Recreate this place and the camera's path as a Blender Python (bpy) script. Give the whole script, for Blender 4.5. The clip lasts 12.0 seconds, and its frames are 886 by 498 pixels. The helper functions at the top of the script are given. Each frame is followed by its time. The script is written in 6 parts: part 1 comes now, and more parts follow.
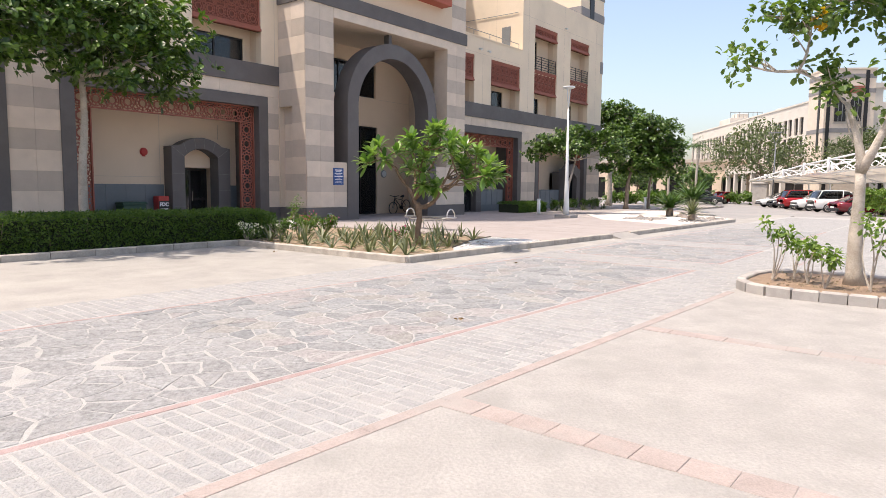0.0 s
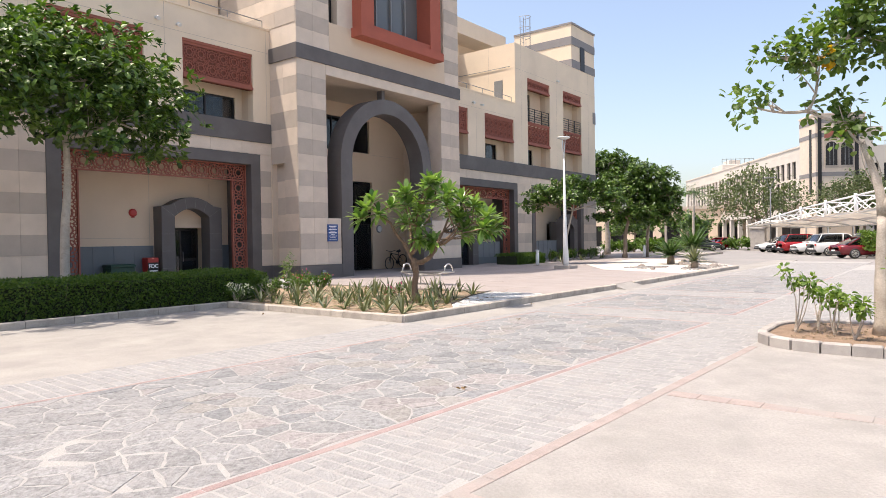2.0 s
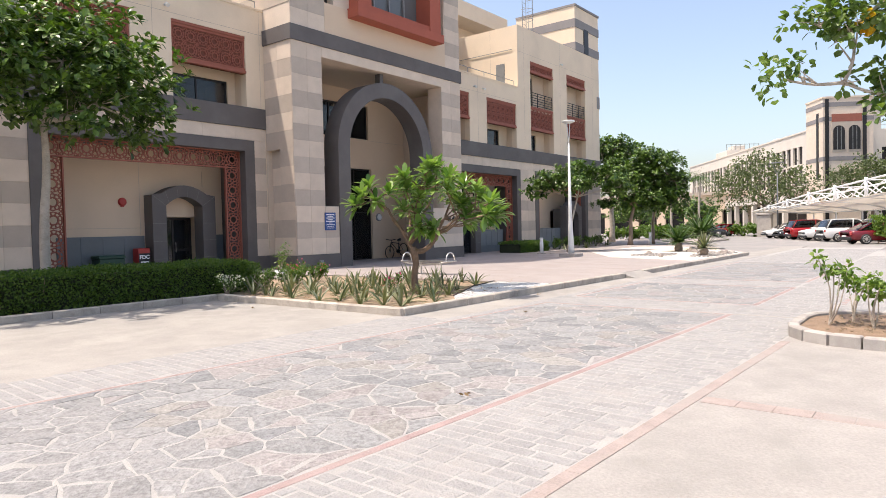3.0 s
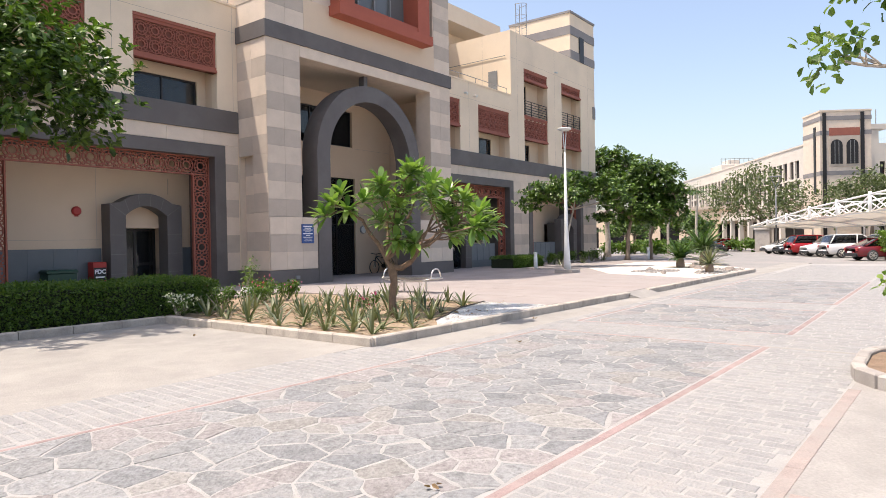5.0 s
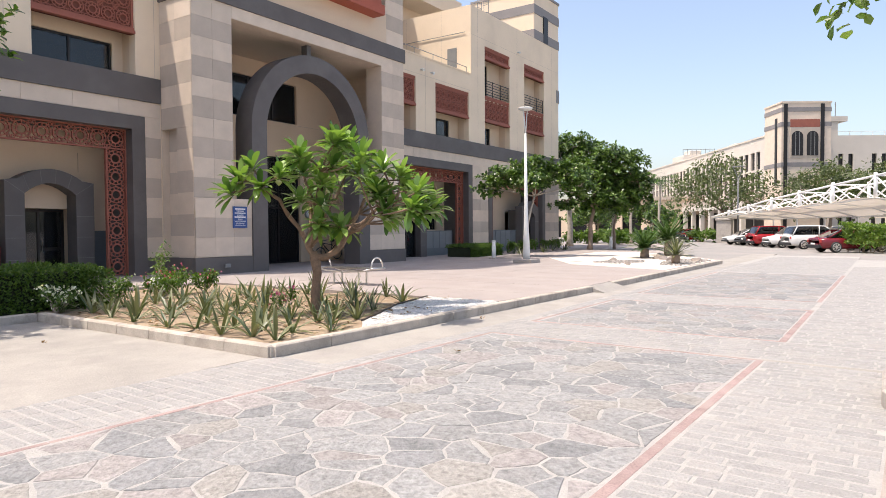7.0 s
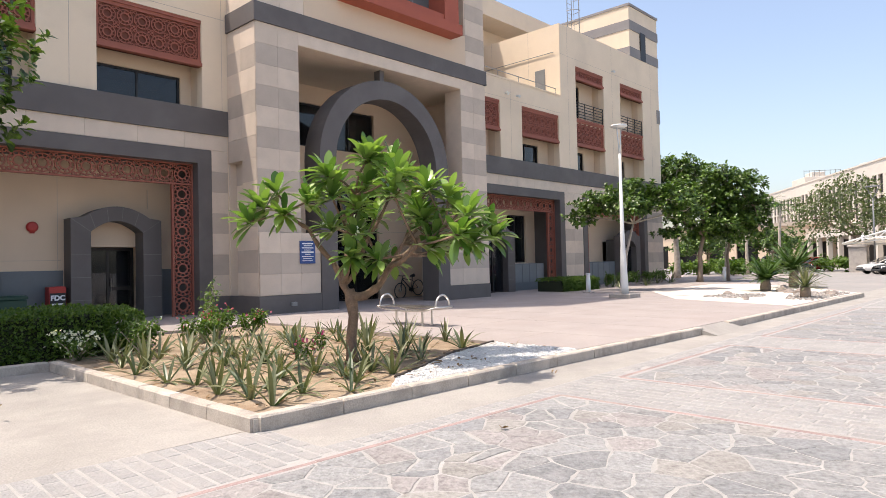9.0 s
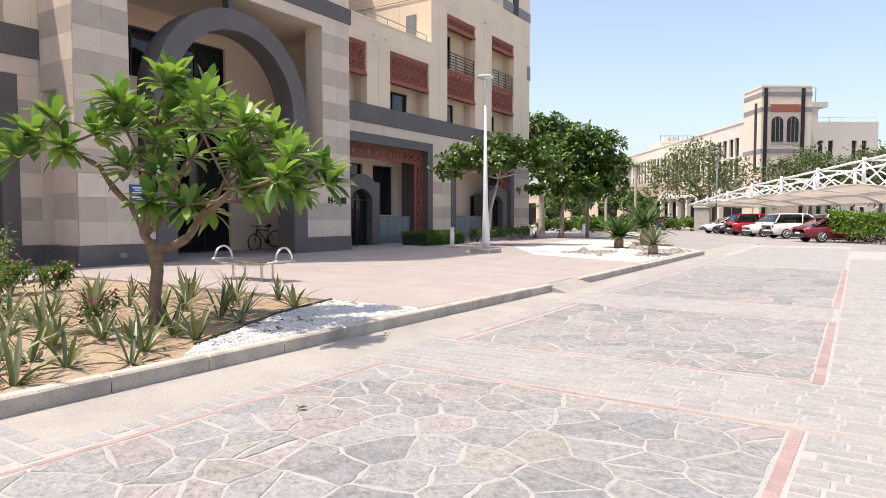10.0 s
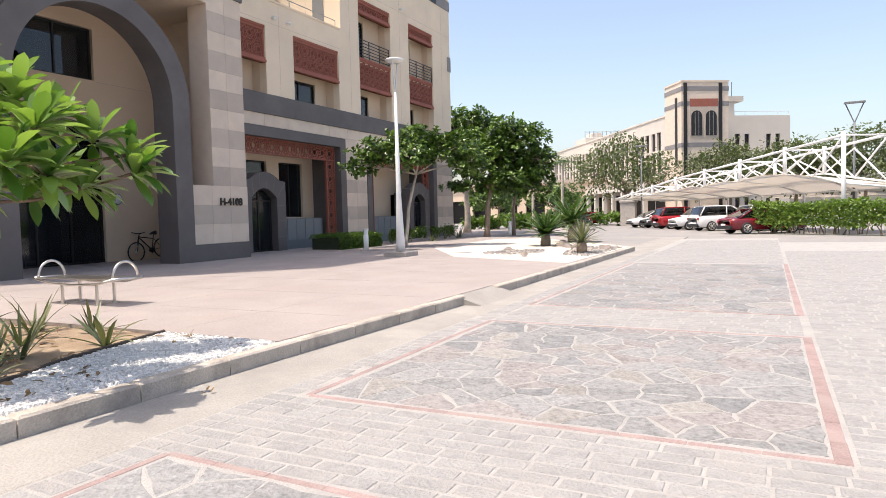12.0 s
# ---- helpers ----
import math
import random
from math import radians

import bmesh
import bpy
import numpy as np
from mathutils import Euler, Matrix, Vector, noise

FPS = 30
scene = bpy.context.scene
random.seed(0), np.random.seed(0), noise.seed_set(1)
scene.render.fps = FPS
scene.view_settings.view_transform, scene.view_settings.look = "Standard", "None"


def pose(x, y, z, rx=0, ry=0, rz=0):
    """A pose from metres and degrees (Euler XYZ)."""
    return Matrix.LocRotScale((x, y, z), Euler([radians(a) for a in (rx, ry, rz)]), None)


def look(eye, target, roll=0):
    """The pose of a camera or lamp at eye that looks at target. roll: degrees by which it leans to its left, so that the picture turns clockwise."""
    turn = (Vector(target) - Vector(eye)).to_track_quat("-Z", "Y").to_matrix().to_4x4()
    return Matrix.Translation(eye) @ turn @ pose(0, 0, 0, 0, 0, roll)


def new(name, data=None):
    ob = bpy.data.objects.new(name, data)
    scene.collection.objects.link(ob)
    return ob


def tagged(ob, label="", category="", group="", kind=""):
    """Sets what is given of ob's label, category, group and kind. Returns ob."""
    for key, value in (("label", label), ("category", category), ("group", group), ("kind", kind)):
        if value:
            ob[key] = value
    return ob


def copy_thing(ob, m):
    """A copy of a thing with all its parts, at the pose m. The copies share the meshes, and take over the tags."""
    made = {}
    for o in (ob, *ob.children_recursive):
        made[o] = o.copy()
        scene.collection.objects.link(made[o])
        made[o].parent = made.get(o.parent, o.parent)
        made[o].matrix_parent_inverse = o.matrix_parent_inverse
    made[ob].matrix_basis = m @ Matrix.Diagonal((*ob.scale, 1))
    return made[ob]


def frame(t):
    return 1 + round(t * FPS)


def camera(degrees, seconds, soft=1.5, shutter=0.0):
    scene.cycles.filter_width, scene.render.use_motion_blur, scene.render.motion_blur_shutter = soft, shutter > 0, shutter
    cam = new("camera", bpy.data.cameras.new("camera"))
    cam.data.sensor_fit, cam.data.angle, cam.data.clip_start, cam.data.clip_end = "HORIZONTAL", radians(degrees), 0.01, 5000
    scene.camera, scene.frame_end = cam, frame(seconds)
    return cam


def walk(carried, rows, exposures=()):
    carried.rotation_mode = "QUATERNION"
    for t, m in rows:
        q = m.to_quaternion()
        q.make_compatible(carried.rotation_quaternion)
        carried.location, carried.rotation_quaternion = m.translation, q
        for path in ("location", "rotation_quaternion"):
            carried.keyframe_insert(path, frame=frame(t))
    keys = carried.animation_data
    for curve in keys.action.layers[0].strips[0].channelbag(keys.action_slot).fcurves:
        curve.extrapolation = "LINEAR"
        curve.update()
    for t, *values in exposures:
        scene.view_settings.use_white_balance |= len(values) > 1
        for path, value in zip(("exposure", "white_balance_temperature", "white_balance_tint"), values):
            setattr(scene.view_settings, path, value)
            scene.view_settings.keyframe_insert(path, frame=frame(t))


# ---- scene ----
cam = camera(68.5, 12.0, soft=0.65)
EXPO = [(0.0, 0.93, 7300, 14.5), (12.0, 0.93, 7300, 14.5)]
PATH = [
    (0, (0.225, -1.364, 1.648), (-1.009, 0.198, 1.457), 0.6),
    (0.5, (0.208, -1.369, 1.658), (-1.031, 0.196, 1.52), 0.6),
    (1, (0.172, -1.281, 1.714), (-1.115, 0.249, 1.652), 0.5),
    (1.5, (0.001, -1.076, 1.715), (-1.269, 0.468, 1.788), -0.4),
    (2, (-0.218, -0.814, 1.676), (-1.451, 0.76, 1.647), -0.9),
    (2.5, (-0.48, -0.446, 1.658), (-1.755, 1.093, 1.578), -1.2),
    (3, (-0.749, -0.101, 1.651), (-1.987, 1.468, 1.587), -1.3),
    (3.2, (-0.866, 0.054, 1.643), (-2.056, 1.659, 1.546), -2.2),
    (4.8, (-1.744, 1.42, 1.653), (-2.947, 3.018, 1.647), -1.7),
    (5, (-1.813, 1.611, 1.648), (-3.033, 3.195, 1.625), -1.0),
    (5.5, (-2.034, 2.041, 1.653), (-3.249, 3.629, 1.644), 0.2),
    (6, (-2.264, 2.547, 1.635), (-3.389, 4.2, 1.619), -1.1),
    (6.5, (-2.436, 3.08, 1.612), (-3.596, 4.702, 1.468), 0.6),
    (6.7, (-2.513, 3.298, 1.605), (-3.657, 4.936, 1.51), 0.2),
    (8.3, (-3.244, 5.042, 1.553), (-4.408, 6.668, 1.561), -2.6),
    (8.5, (-3.285, 5.26, 1.556), (-4.511, 6.837, 1.64), -2.4),
    (9, (-3.421, 5.805, 1.55), (-4.793, 7.259, 1.597), -1.3),
    (9.5, (-3.549, 6.373, 1.533), (-4.764, 7.962, 1.527), -3.2),
    (10, (-3.589, 6.966, 1.514), (-4.664, 8.65, 1.412), 0.0),
    (10.5, (-3.749, 7.587, 1.489), (-4.633, 9.375, 1.341), -0.6),
    (11, (-3.893, 8.195, 1.489), (-4.801, 9.972, 1.343), -0.3),
    (11.5, (-4.084, 8.785, 1.499), (-4.96, 10.581, 1.419), 0.7),
    (12, (-4.249, 9.402, 1.477), (-5.144, 11.187, 1.373), -1.4),
]
walk(cam, [(t, look(eye, target, roll)) for t, eye, target, roll in PATH], exposures=EXPO)
# ---- world and sun ----
SUN_TO = Vector((-0.235, -0.285, 1.0)).normalized()
world = bpy.data.worlds.new("world")
scene.world = world
world.use_nodes = True
wn = world.node_tree.nodes
sky = wn.new("ShaderNodeTexSky")
sky.sky_type = "NISHITA"
sky.sun_disc = False
sky.sun_elevation = math.asin(SUN_TO.z)
sky.sun_rotation = math.atan2(SUN_TO.x, SUN_TO.y)
sky.air_density = 1.0
sky.dust_density = 2.8
sky.ozone_density = 1.8
world.node_tree.links.new(sky.outputs[0], wn["Background"].inputs[0])
wn["Background"].inputs[1].default_value = 0.15
sun = new("sun", bpy.data.lights.new("sun", "SUN"))
sun.data.energy = 2.9
sun.data.angle = radians(0.55)
sun.data.color = (1.0, 0.97, 0.925)
sun.matrix_world = look(SUN_TO * 80, (0, 0, 0))


# ---- materials ----
def mat(name, col, rough=0.8, var=0.12, scale=3.0, fine=60.0, bump=0.15, metal=0.0, rnd=0.0, spec=0.5, stain=None, stain_amt=0.0, stain_scale=0.7, island=0.0):
    """A procedural surface: coarse and fine variation, optional stains, piece-to-piece change and fine relief."""
    m = bpy.data.materials.new(name)
    m.use_nodes = True
    nt = m.node_tree
    n, l = nt.nodes, nt.links
    p = n["Principled BSDF"]
    co = n.new("ShaderNodeTexCoord")
    a = n.new("ShaderNodeTexNoise")
    a.inputs["Scale"].default_value = scale
    a.inputs["Detail"].default_value = 5
    b = n.new("ShaderNodeTexNoise")
    b.inputs["Scale"].default_value = fine
    b.inputs["Detail"].default_value = 3
    mp = n.new("ShaderNodeMapping")
    mp.inputs["Rotation"].default_value = (0.62, 0.47, 0.81)
    mp.inputs["Location"].default_value = (3.1, 1.7, 5.3)
    l.new(n.new("ShaderNodeNewGeometry").outputs["Position"] if rnd else co.outputs["Object"], mp.inputs["Vector"])
    l.new(mp.outputs[0], a.inputs["Vector"])
    l.new(mp.outputs[0], b.inputs["Vector"])
    add = n.new("ShaderNodeMath")
    add.operation = "ADD"
    l.new(a.outputs["Fac"], add.inputs[0])
    l.new(b.outputs["Fac"], add.inputs[1])
    mr = n.new("ShaderNodeMapRange")
    mr.inputs["From Min"].default_value = 0.65
    mr.inputs["From Max"].default_value = 1.35
    mr.inputs["To Min"].default_value = 1 - var
    mr.inputs["To Max"].default_value = 1 + var
    l.new(add.outputs[0], mr.inputs["Value"])
    val = mr.outputs[0]
    if rnd or island:
        src = n.new("ShaderNodeObjectInfo").outputs["Random"] if rnd else n.new("ShaderNodeNewGeometry").outputs["Random Per Island"]
        k = rnd or island
        r = n.new("ShaderNodeMapRange")
        r.inputs["To Min"].default_value = 1 - k
        r.inputs["To Max"].default_value = 1 + k
        l.new(src, r.inputs["Value"])
        mu = n.new("ShaderNodeMath")
        mu.operation = "MULTIPLY"
        l.new(val, mu.inputs[0])
        l.new(r.outputs[0], mu.inputs[1])
        val = mu.outputs[0]
    hs = n.new("ShaderNodeHueSaturation")
    hs.inputs["Color"].default_value = (*col, 1)
    l.new(val, hs.inputs["Value"])
    out = hs.outputs[0]
    if stain:
        s = n.new("ShaderNodeTexNoise")
        s.inputs["Scale"].default_value = stain_scale
        s.inputs["Detail"].default_value = 6
        s.inputs["Roughness"].default_value = 0.65
        l.new(mp.outputs[0], s.inputs["Vector"])
        sr = n.new("ShaderNodeMapRange")
        sr.inputs["From Min"].default_value = 0.48
        sr.inputs["From Max"].default_value = 0.68
        sr.inputs["To Max"].default_value = stain_amt
        l.new(s.outputs["Fac"], sr.inputs["Value"])
        mx = n.new("ShaderNodeMixRGB")
        mx.inputs["Color2"].default_value = (*stain, 1)
        l.new(sr.outputs[0], mx.inputs["Fac"])
        l.new(out, mx.inputs["Color1"])
        out = mx.outputs[0]
    l.new(out, p.inputs["Base Color"])
    p.inputs["Roughness"].default_value = rough
    p.inputs["Metallic"].default_value = metal
    p.inputs["Specular IOR Level"].default_value = spec
    if bump:
        bp = n.new("ShaderNodeBump")
        bp.inputs["Strength"].default_value = bump
        bp.inputs["Distance"].default_value = 0.02
        l.new(b.outputs["Fac"], bp.inputs["Height"])
        l.new(bp.outputs[0], p.inputs["Normal"])
    return m


def leaf_mat(name, col, col2, rough=0.45, trans=0.35):
    """Leaves: two greens mixed leaf by leaf, with light passing through the blade."""
    m = bpy.data.materials.new(name)
    m.use_nodes = True
    nt = m.node_tree
    n, l = nt.nodes, nt.links
    p = n["Principled BSDF"]
    g = n.new("ShaderNodeNewGeometry")
    mx = n.new("ShaderNodeMixRGB")
    mx.inputs["Color1"].default_value = (*col, 1)
    mx.inputs["Color2"].default_value = (*col2, 1)
    l.new(g.outputs["Random Per Island"], mx.inputs["Fac"])
    l.new(mx.outputs[0], p.inputs["Base Color"])
    p.inputs["Roughness"].default_value = rough
    t = n.new("ShaderNodeBsdfTranslucent")
    br = n.new("ShaderNodeMixRGB")
    br.blend_type = "MULTIPLY"
    br.inputs["Fac"].default_value = 1.0
    br.inputs["Color2"].default_value = (1.5, 1.7, 0.7, 1)
    l.new(mx.outputs[0], br.inputs["Color1"])
    l.new(br.outputs[0], t.inputs["Color"])
    ms = n.new("ShaderNodeMixShader")
    ms.inputs["Fac"].default_value = trans
    l.new(p.outputs[0], ms.inputs[1])
    l.new(t.outputs[0], ms.inputs[2])
    l.new(ms.outputs[0], n["Material Output"].inputs["Surface"])
    return m


def glass_mat(name, tint, rough=0.02):
    m = bpy.data.materials.new(name)
    m.use_nodes = True
    p = m.node_tree.nodes["Principled BSDF"]
    p.inputs["Base Color"].default_value = (*tint, 1)
    p.inputs["Roughness"].default_value = rough
    p.inputs["IOR"].default_value = 1.5
    p.inputs["Transmission Weight"].default_value = 0.9
    return m


CREAM = mat("cream_render", (0.68, 0.535, 0.395), 0.88, 0.07, 0.9, 90, 0.12, stain=(0.50, 0.41, 0.32), stain_amt=0.3, stain_scale=0.45)
CREAM_UP = mat("cream_render_upper", (0.78, 0.645, 0.49), 0.88, 0.06, 0.7, 80, 0.1, stain=(0.55, 0.45, 0.35), stain_amt=0.25, stain_scale=0.4)
STONE_L = mat("cream_stone", (0.655, 0.545, 0.44), 0.75, 0.10, 2.2, 90, 0.14, rnd=0.05)
STONE_D = mat("beige_grey_stone", (0.49, 0.412, 0.34), 0.75, 0.10, 2.2, 120, 0.12, rnd=0.08)
DARK = mat("dark_grey_stone", (0.116, 0.103, 0.098), 0.62, 0.14, 1.6, 70, 0.1, stain=(0.17, 0.16, 0.152), stain_amt=0.4)
TERRA = mat("terracotta_screen", (0.31, 0.10, 0.068), 0.72, 0.13, 2.5, 60, 0.12)
# the screen's terracotta darkened, for the shade in its holes
TERRA_SHADE = mat("terracotta_recess_shade", (0.18, 0.062, 0.042), 0.85, 0.1, 2.5, 60, 0.1)
REDBAY = mat("red_render", (0.40, 0.10, 0.06), 0.7, 0.1, 1.5, 60, 0.1)
FARW = mat("pale_cream_render", (0.60, 0.55, 0.485), 0.88, 0.06, 0.5, 60, 0.1, stain=(0.50, 0.45, 0.395), stain_amt=0.3, stain_scale=0.3)
BANDG = mat("mid_grey_stone", (0.24, 0.225, 0.22), 0.7, 0.1, 1.6, 70, 0.1)
SLATE = mat("blue_grey_panel", (0.13, 0.15, 0.165), 0.5, 0.12, 1.5, 50, 0.06)
FRAME = mat("dark_aluminium", (0.035, 0.032, 0.032), 0.4, 0.1, 3, 80, 0.0, metal=0.6)
GLASS = glass_mat("tinted_glass", (0.10, 0.13, 0.16))
# wall colour kept dark to stand for unlit rooms behind the glass
INNER_SHADE = mat("room_shade_wall", (0.12, 0.11, 0.10), 0.9, 0.1, 1, 40, 0.0)
SOFFIT = mat("soffit_paint", (0.62, 0.53, 0.42), 0.9, 0.05, 1, 60, 0.05)
KERB = mat("concrete_kerb", (0.45, 0.40, 0.345), 0.9, 0.22, 3.5, 60, 0.6, rnd=0.10, stain=(0.25, 0.22, 0.19), stain_amt=0.7, stain_scale=2.6)
KERBG = mat("grey_kerb_block", (0.38, 0.35, 0.32), 0.9, 0.14, 3, 80, 0.35, rnd=0.12, stain=(0.24, 0.22, 0.21), stain_amt=0.5, stain_scale=2.5)
CONC = mat("sandy_concrete", (0.312, 0.294, 0.268), 0.92, 0.17, 1.3, 45, 0.5, stain=(0.244, 0.228, 0.210), stain_amt=0.7, stain_scale=1.1)
SLAB = mat("pink_cream_concrete", (0.302, 0.284, 0.264), 0.9, 0.17, 2.2, 40, 0.45, stain=(0.246, 0.236, 0.216), stain_amt=0.75, stain_scale=1.7)
PLAZA = mat("pink_stamped_concrete", (0.316, 0.278, 0.260), 0.88, 0.14, 1.0, 30, 0.4, stain=(0.304, 0.256, 0.232), stain_amt=0.45, stain_scale=0.7)
MORTAR = mat("pale_mortar", (0.345, 0.334, 0.318), 0.95, 0.12, 3, 60, 0.5, stain=(0.28, 0.268, 0.256), stain_amt=0.5, stain_scale=2.2)
FLAG = mat("grey_flagstone", (0.226, 0.229, 0.227), 0.85, 0.36, 14, 30, 1.0, rnd=0.13, stain=(0.282, 0.276, 0.268), stain_amt=0.7, stain_scale=5)
FLAG2 = mat("rosy_flagstone", (0.247, 0.229, 0.222), 0.85, 0.36, 14, 30, 1.0, rnd=0.12, stain=(0.284, 0.270, 0.258), stain_amt=0.7, stain_scale=5)
FLAG3 = mat("sandy_flagstone", (0.252, 0.241, 0.224), 0.85, 0.36, 14, 30, 1.0, rnd=0.12, stain=(0.284, 0.276, 0.258), stain_amt=0.7, stain_scale=5)
FLAGJ = mat("grey_flagstone_far", (0.230, 0.229, 0.226), 0.85, 0.36, 14, 30, 1.0, island=0.13, stain=(0.282, 0.275, 0.266), stain_amt=0.7, stain_scale=5)
SETT = mat("grey_sett", (0.278, 0.274, 0.267), 0.88, 0.16, 9, 45, 0.8, rnd=0.07, stain=(0.316, 0.300, 0.284), stain_amt=0.8, stain_scale=2.5)
SETTJ = mat("grey_sett_far", (0.278, 0.274, 0.267), 0.88, 0.16, 9, 45, 0.8, island=0.07, stain=(0.316, 0.300, 0.284), stain_amt=0.8, stain_scale=2.5)
FLAG4 = mat("dark_flagstone", (0.192, 0.197, 0.200), 0.85, 0.34, 14, 30, 1.0, rnd=0.12, stain=(0.262, 0.262, 0.260), stain_amt=0.6, stain_scale=5)
REDLINE = mat("red_paver", (0.296, 0.214, 0.202), 0.88, 0.22, 5, 60, 0.45, rnd=0.1, stain=(0.318, 0.258, 0.236), stain_amt=0.8, stain_scale=2.4)
ORANGE = mat("orange_paver", (0.312, 0.258, 0.234), 0.9, 0.18, 5, 60, 0.4, rnd=0.03, stain=(0.302, 0.278, 0.256), stain_amt=0.9, stain_scale=1.0)
ROAD = mat("grey_road_paving", (0.248, 0.238, 0.228), 0.9, 0.14, 1.5, 25, 0.4, stain=(0.336, 0.304, 0.276), stain_amt=0.5, stain_scale=0.3)
SAND = mat("sandy_soil", (0.328, 0.252, 0.176), 0.95, 0.22, 3, 60, 0.8, stain=(0.216, 0.136, 0.080), stain_amt=0.7, stain_scale=1.3)
SOIL = mat("brown_soil", (0.235, 0.160, 0.108), 0.95, 0.3, 5, 60, 0.9, stain=(0.304, 0.208, 0.136), stain_amt=0.6, stain_scale=2)
WHITEG = mat("white_gravel", (0.666, 0.657, 0.639), 0.85, 0.12, 8, 50, 0.4, island=0.2)
PEBBLE = mat("grey_pebble", (0.376, 0.352, 0.328), 0.85, 0.15, 8, 50, 0.3, island=0.35)
ROCK = mat("grey_brown_rock", (0.25, 0.215, 0.19), 0.9, 0.25, 4, 40, 0.7)
BARK = mat("grey_brown_bark", (0.27, 0.205, 0.155), 0.9, 0.25, 5, 45, 0.8)
BARKF = mat("smooth_grey_bark", (0.225, 0.145, 0.098), 0.8, 0.32, 7, 40, 0.8, stain=(0.10, 0.07, 0.05), stain_amt=0.6, stain_scale=6)
BARKL = mat("pale_bark", (0.47, 0.41, 0.345), 0.85, 0.24, 4, 50, 0.7, stain=(0.28, 0.22, 0.17), stain_amt=0.5, stain_scale=5)
STEEL = mat("brushed_steel", (0.62, 0.60, 0.57), 0.28, 0.05, 5, 120, 0.02, metal=1.0)
WHITEP = mat("white_paint", (0.78, 0.78, 0.77), 0.45, 0.04, 2, 50, 0.02)
POLE = mat("pale_grey_paint", (0.66, 0.67, 0.66), 0.42, 0.05, 3, 60, 0.02)
MEMBR = mat("white_membrane", (0.76, 0.71, 0.63), 0.7, 0.05, 1, 40, 0.03)
cloth = MEMBR.node_tree
thin = cloth.nodes.new("ShaderNodeBsdfTranslucent")
thin.inputs["Color"].default_value = (0.76, 0.68, 0.58, 1)
blend = cloth.nodes.new("ShaderNodeMixShader")
blend.inputs["Fac"].default_value = 0.25
cloth.links.new(cloth.nodes["Principled BSDF"].outputs[0], blend.inputs[1])
cloth.links.new(thin.outputs[0], blend.inputs[2])
cloth.links.new(blend.outputs[0], cloth.nodes["Material Output"].inputs["Surface"])
BLACK = mat("black_rubber", (0.018, 0.018, 0.019), 0.6, 0.15, 5, 60, 0.1)
BLUE = mat("blue_sign_enamel", (0.02, 0.07, 0.24), 0.35, 0.04, 2, 40, 0.0)
WHITE = mat("white_lettering", (0.75, 0.76, 0.78), 0.5, 0.03, 2, 40, 0.0)
REDP = mat("red_paint", (0.42, 0.03, 0.025), 0.4, 0.08, 3, 50, 0.0)
RAIL = mat("grey_rail_paint", (0.22, 0.225, 0.225), 0.5, 0.08, 3, 50, 0.0)
L_HEDGE = leaf_mat("hedge_leaf", (0.036, 0.085, 0.013), (0.115, 0.19, 0.03))
L_DARK = leaf_mat("broad_dark_leaf", (0.016, 0.048, 0.007), (0.13, 0.225, 0.036), 0.38, 0.18)
L_FRANGI = leaf_mat("frangipani_leaf", (0.055, 0.135, 0.026), (0.25, 0.37, 0.10), 0.28, 0.25)
L_YOUNG = leaf_mat("young_leaf", (0.05, 0.105, 0.025), (0.15, 0.22, 0.05), 0.4, 0.32)
L_BRIGHT = leaf_mat("bright_hedge_leaf", (0.07, 0.14, 0.025), (0.19, 0.28, 0.055), 0.4, 0.35)
L_STRAP = leaf_mat("strap_leaf", (0.04, 0.07, 0.03), (0.24, 0.24, 0.13), 0.42, 0.15)
L_PALM = leaf_mat("palm_leaf", (0.03, 0.08, 0.02), (0.09, 0.16, 0.035), 0.35, 0.2)
L_FAR = leaf_mat("grey_green_leaf", (0.075, 0.10, 0.045), (0.14, 0.17, 0.08), 0.6, 0.25)
L_DRY = leaf_mat("dry_leaf", (0.16, 0.09, 0.04), (0.25, 0.16, 0.08), 0.7, 0.1)
L_YEL = leaf_mat("yellow_leaf", (0.55, 0.36, 0.03), (0.62, 0.30, 0.02), 0.5, 0.4)
PETAL = leaf_mat("pink_petal", (0.50, 0.05, 0.16), (0.62, 0.20, 0.30), 0.5, 0.3)
PETALW = leaf_mat("white_petal", (0.75, 0.74, 0.68), (0.8, 0.8, 0.76), 0.5, 0.3)


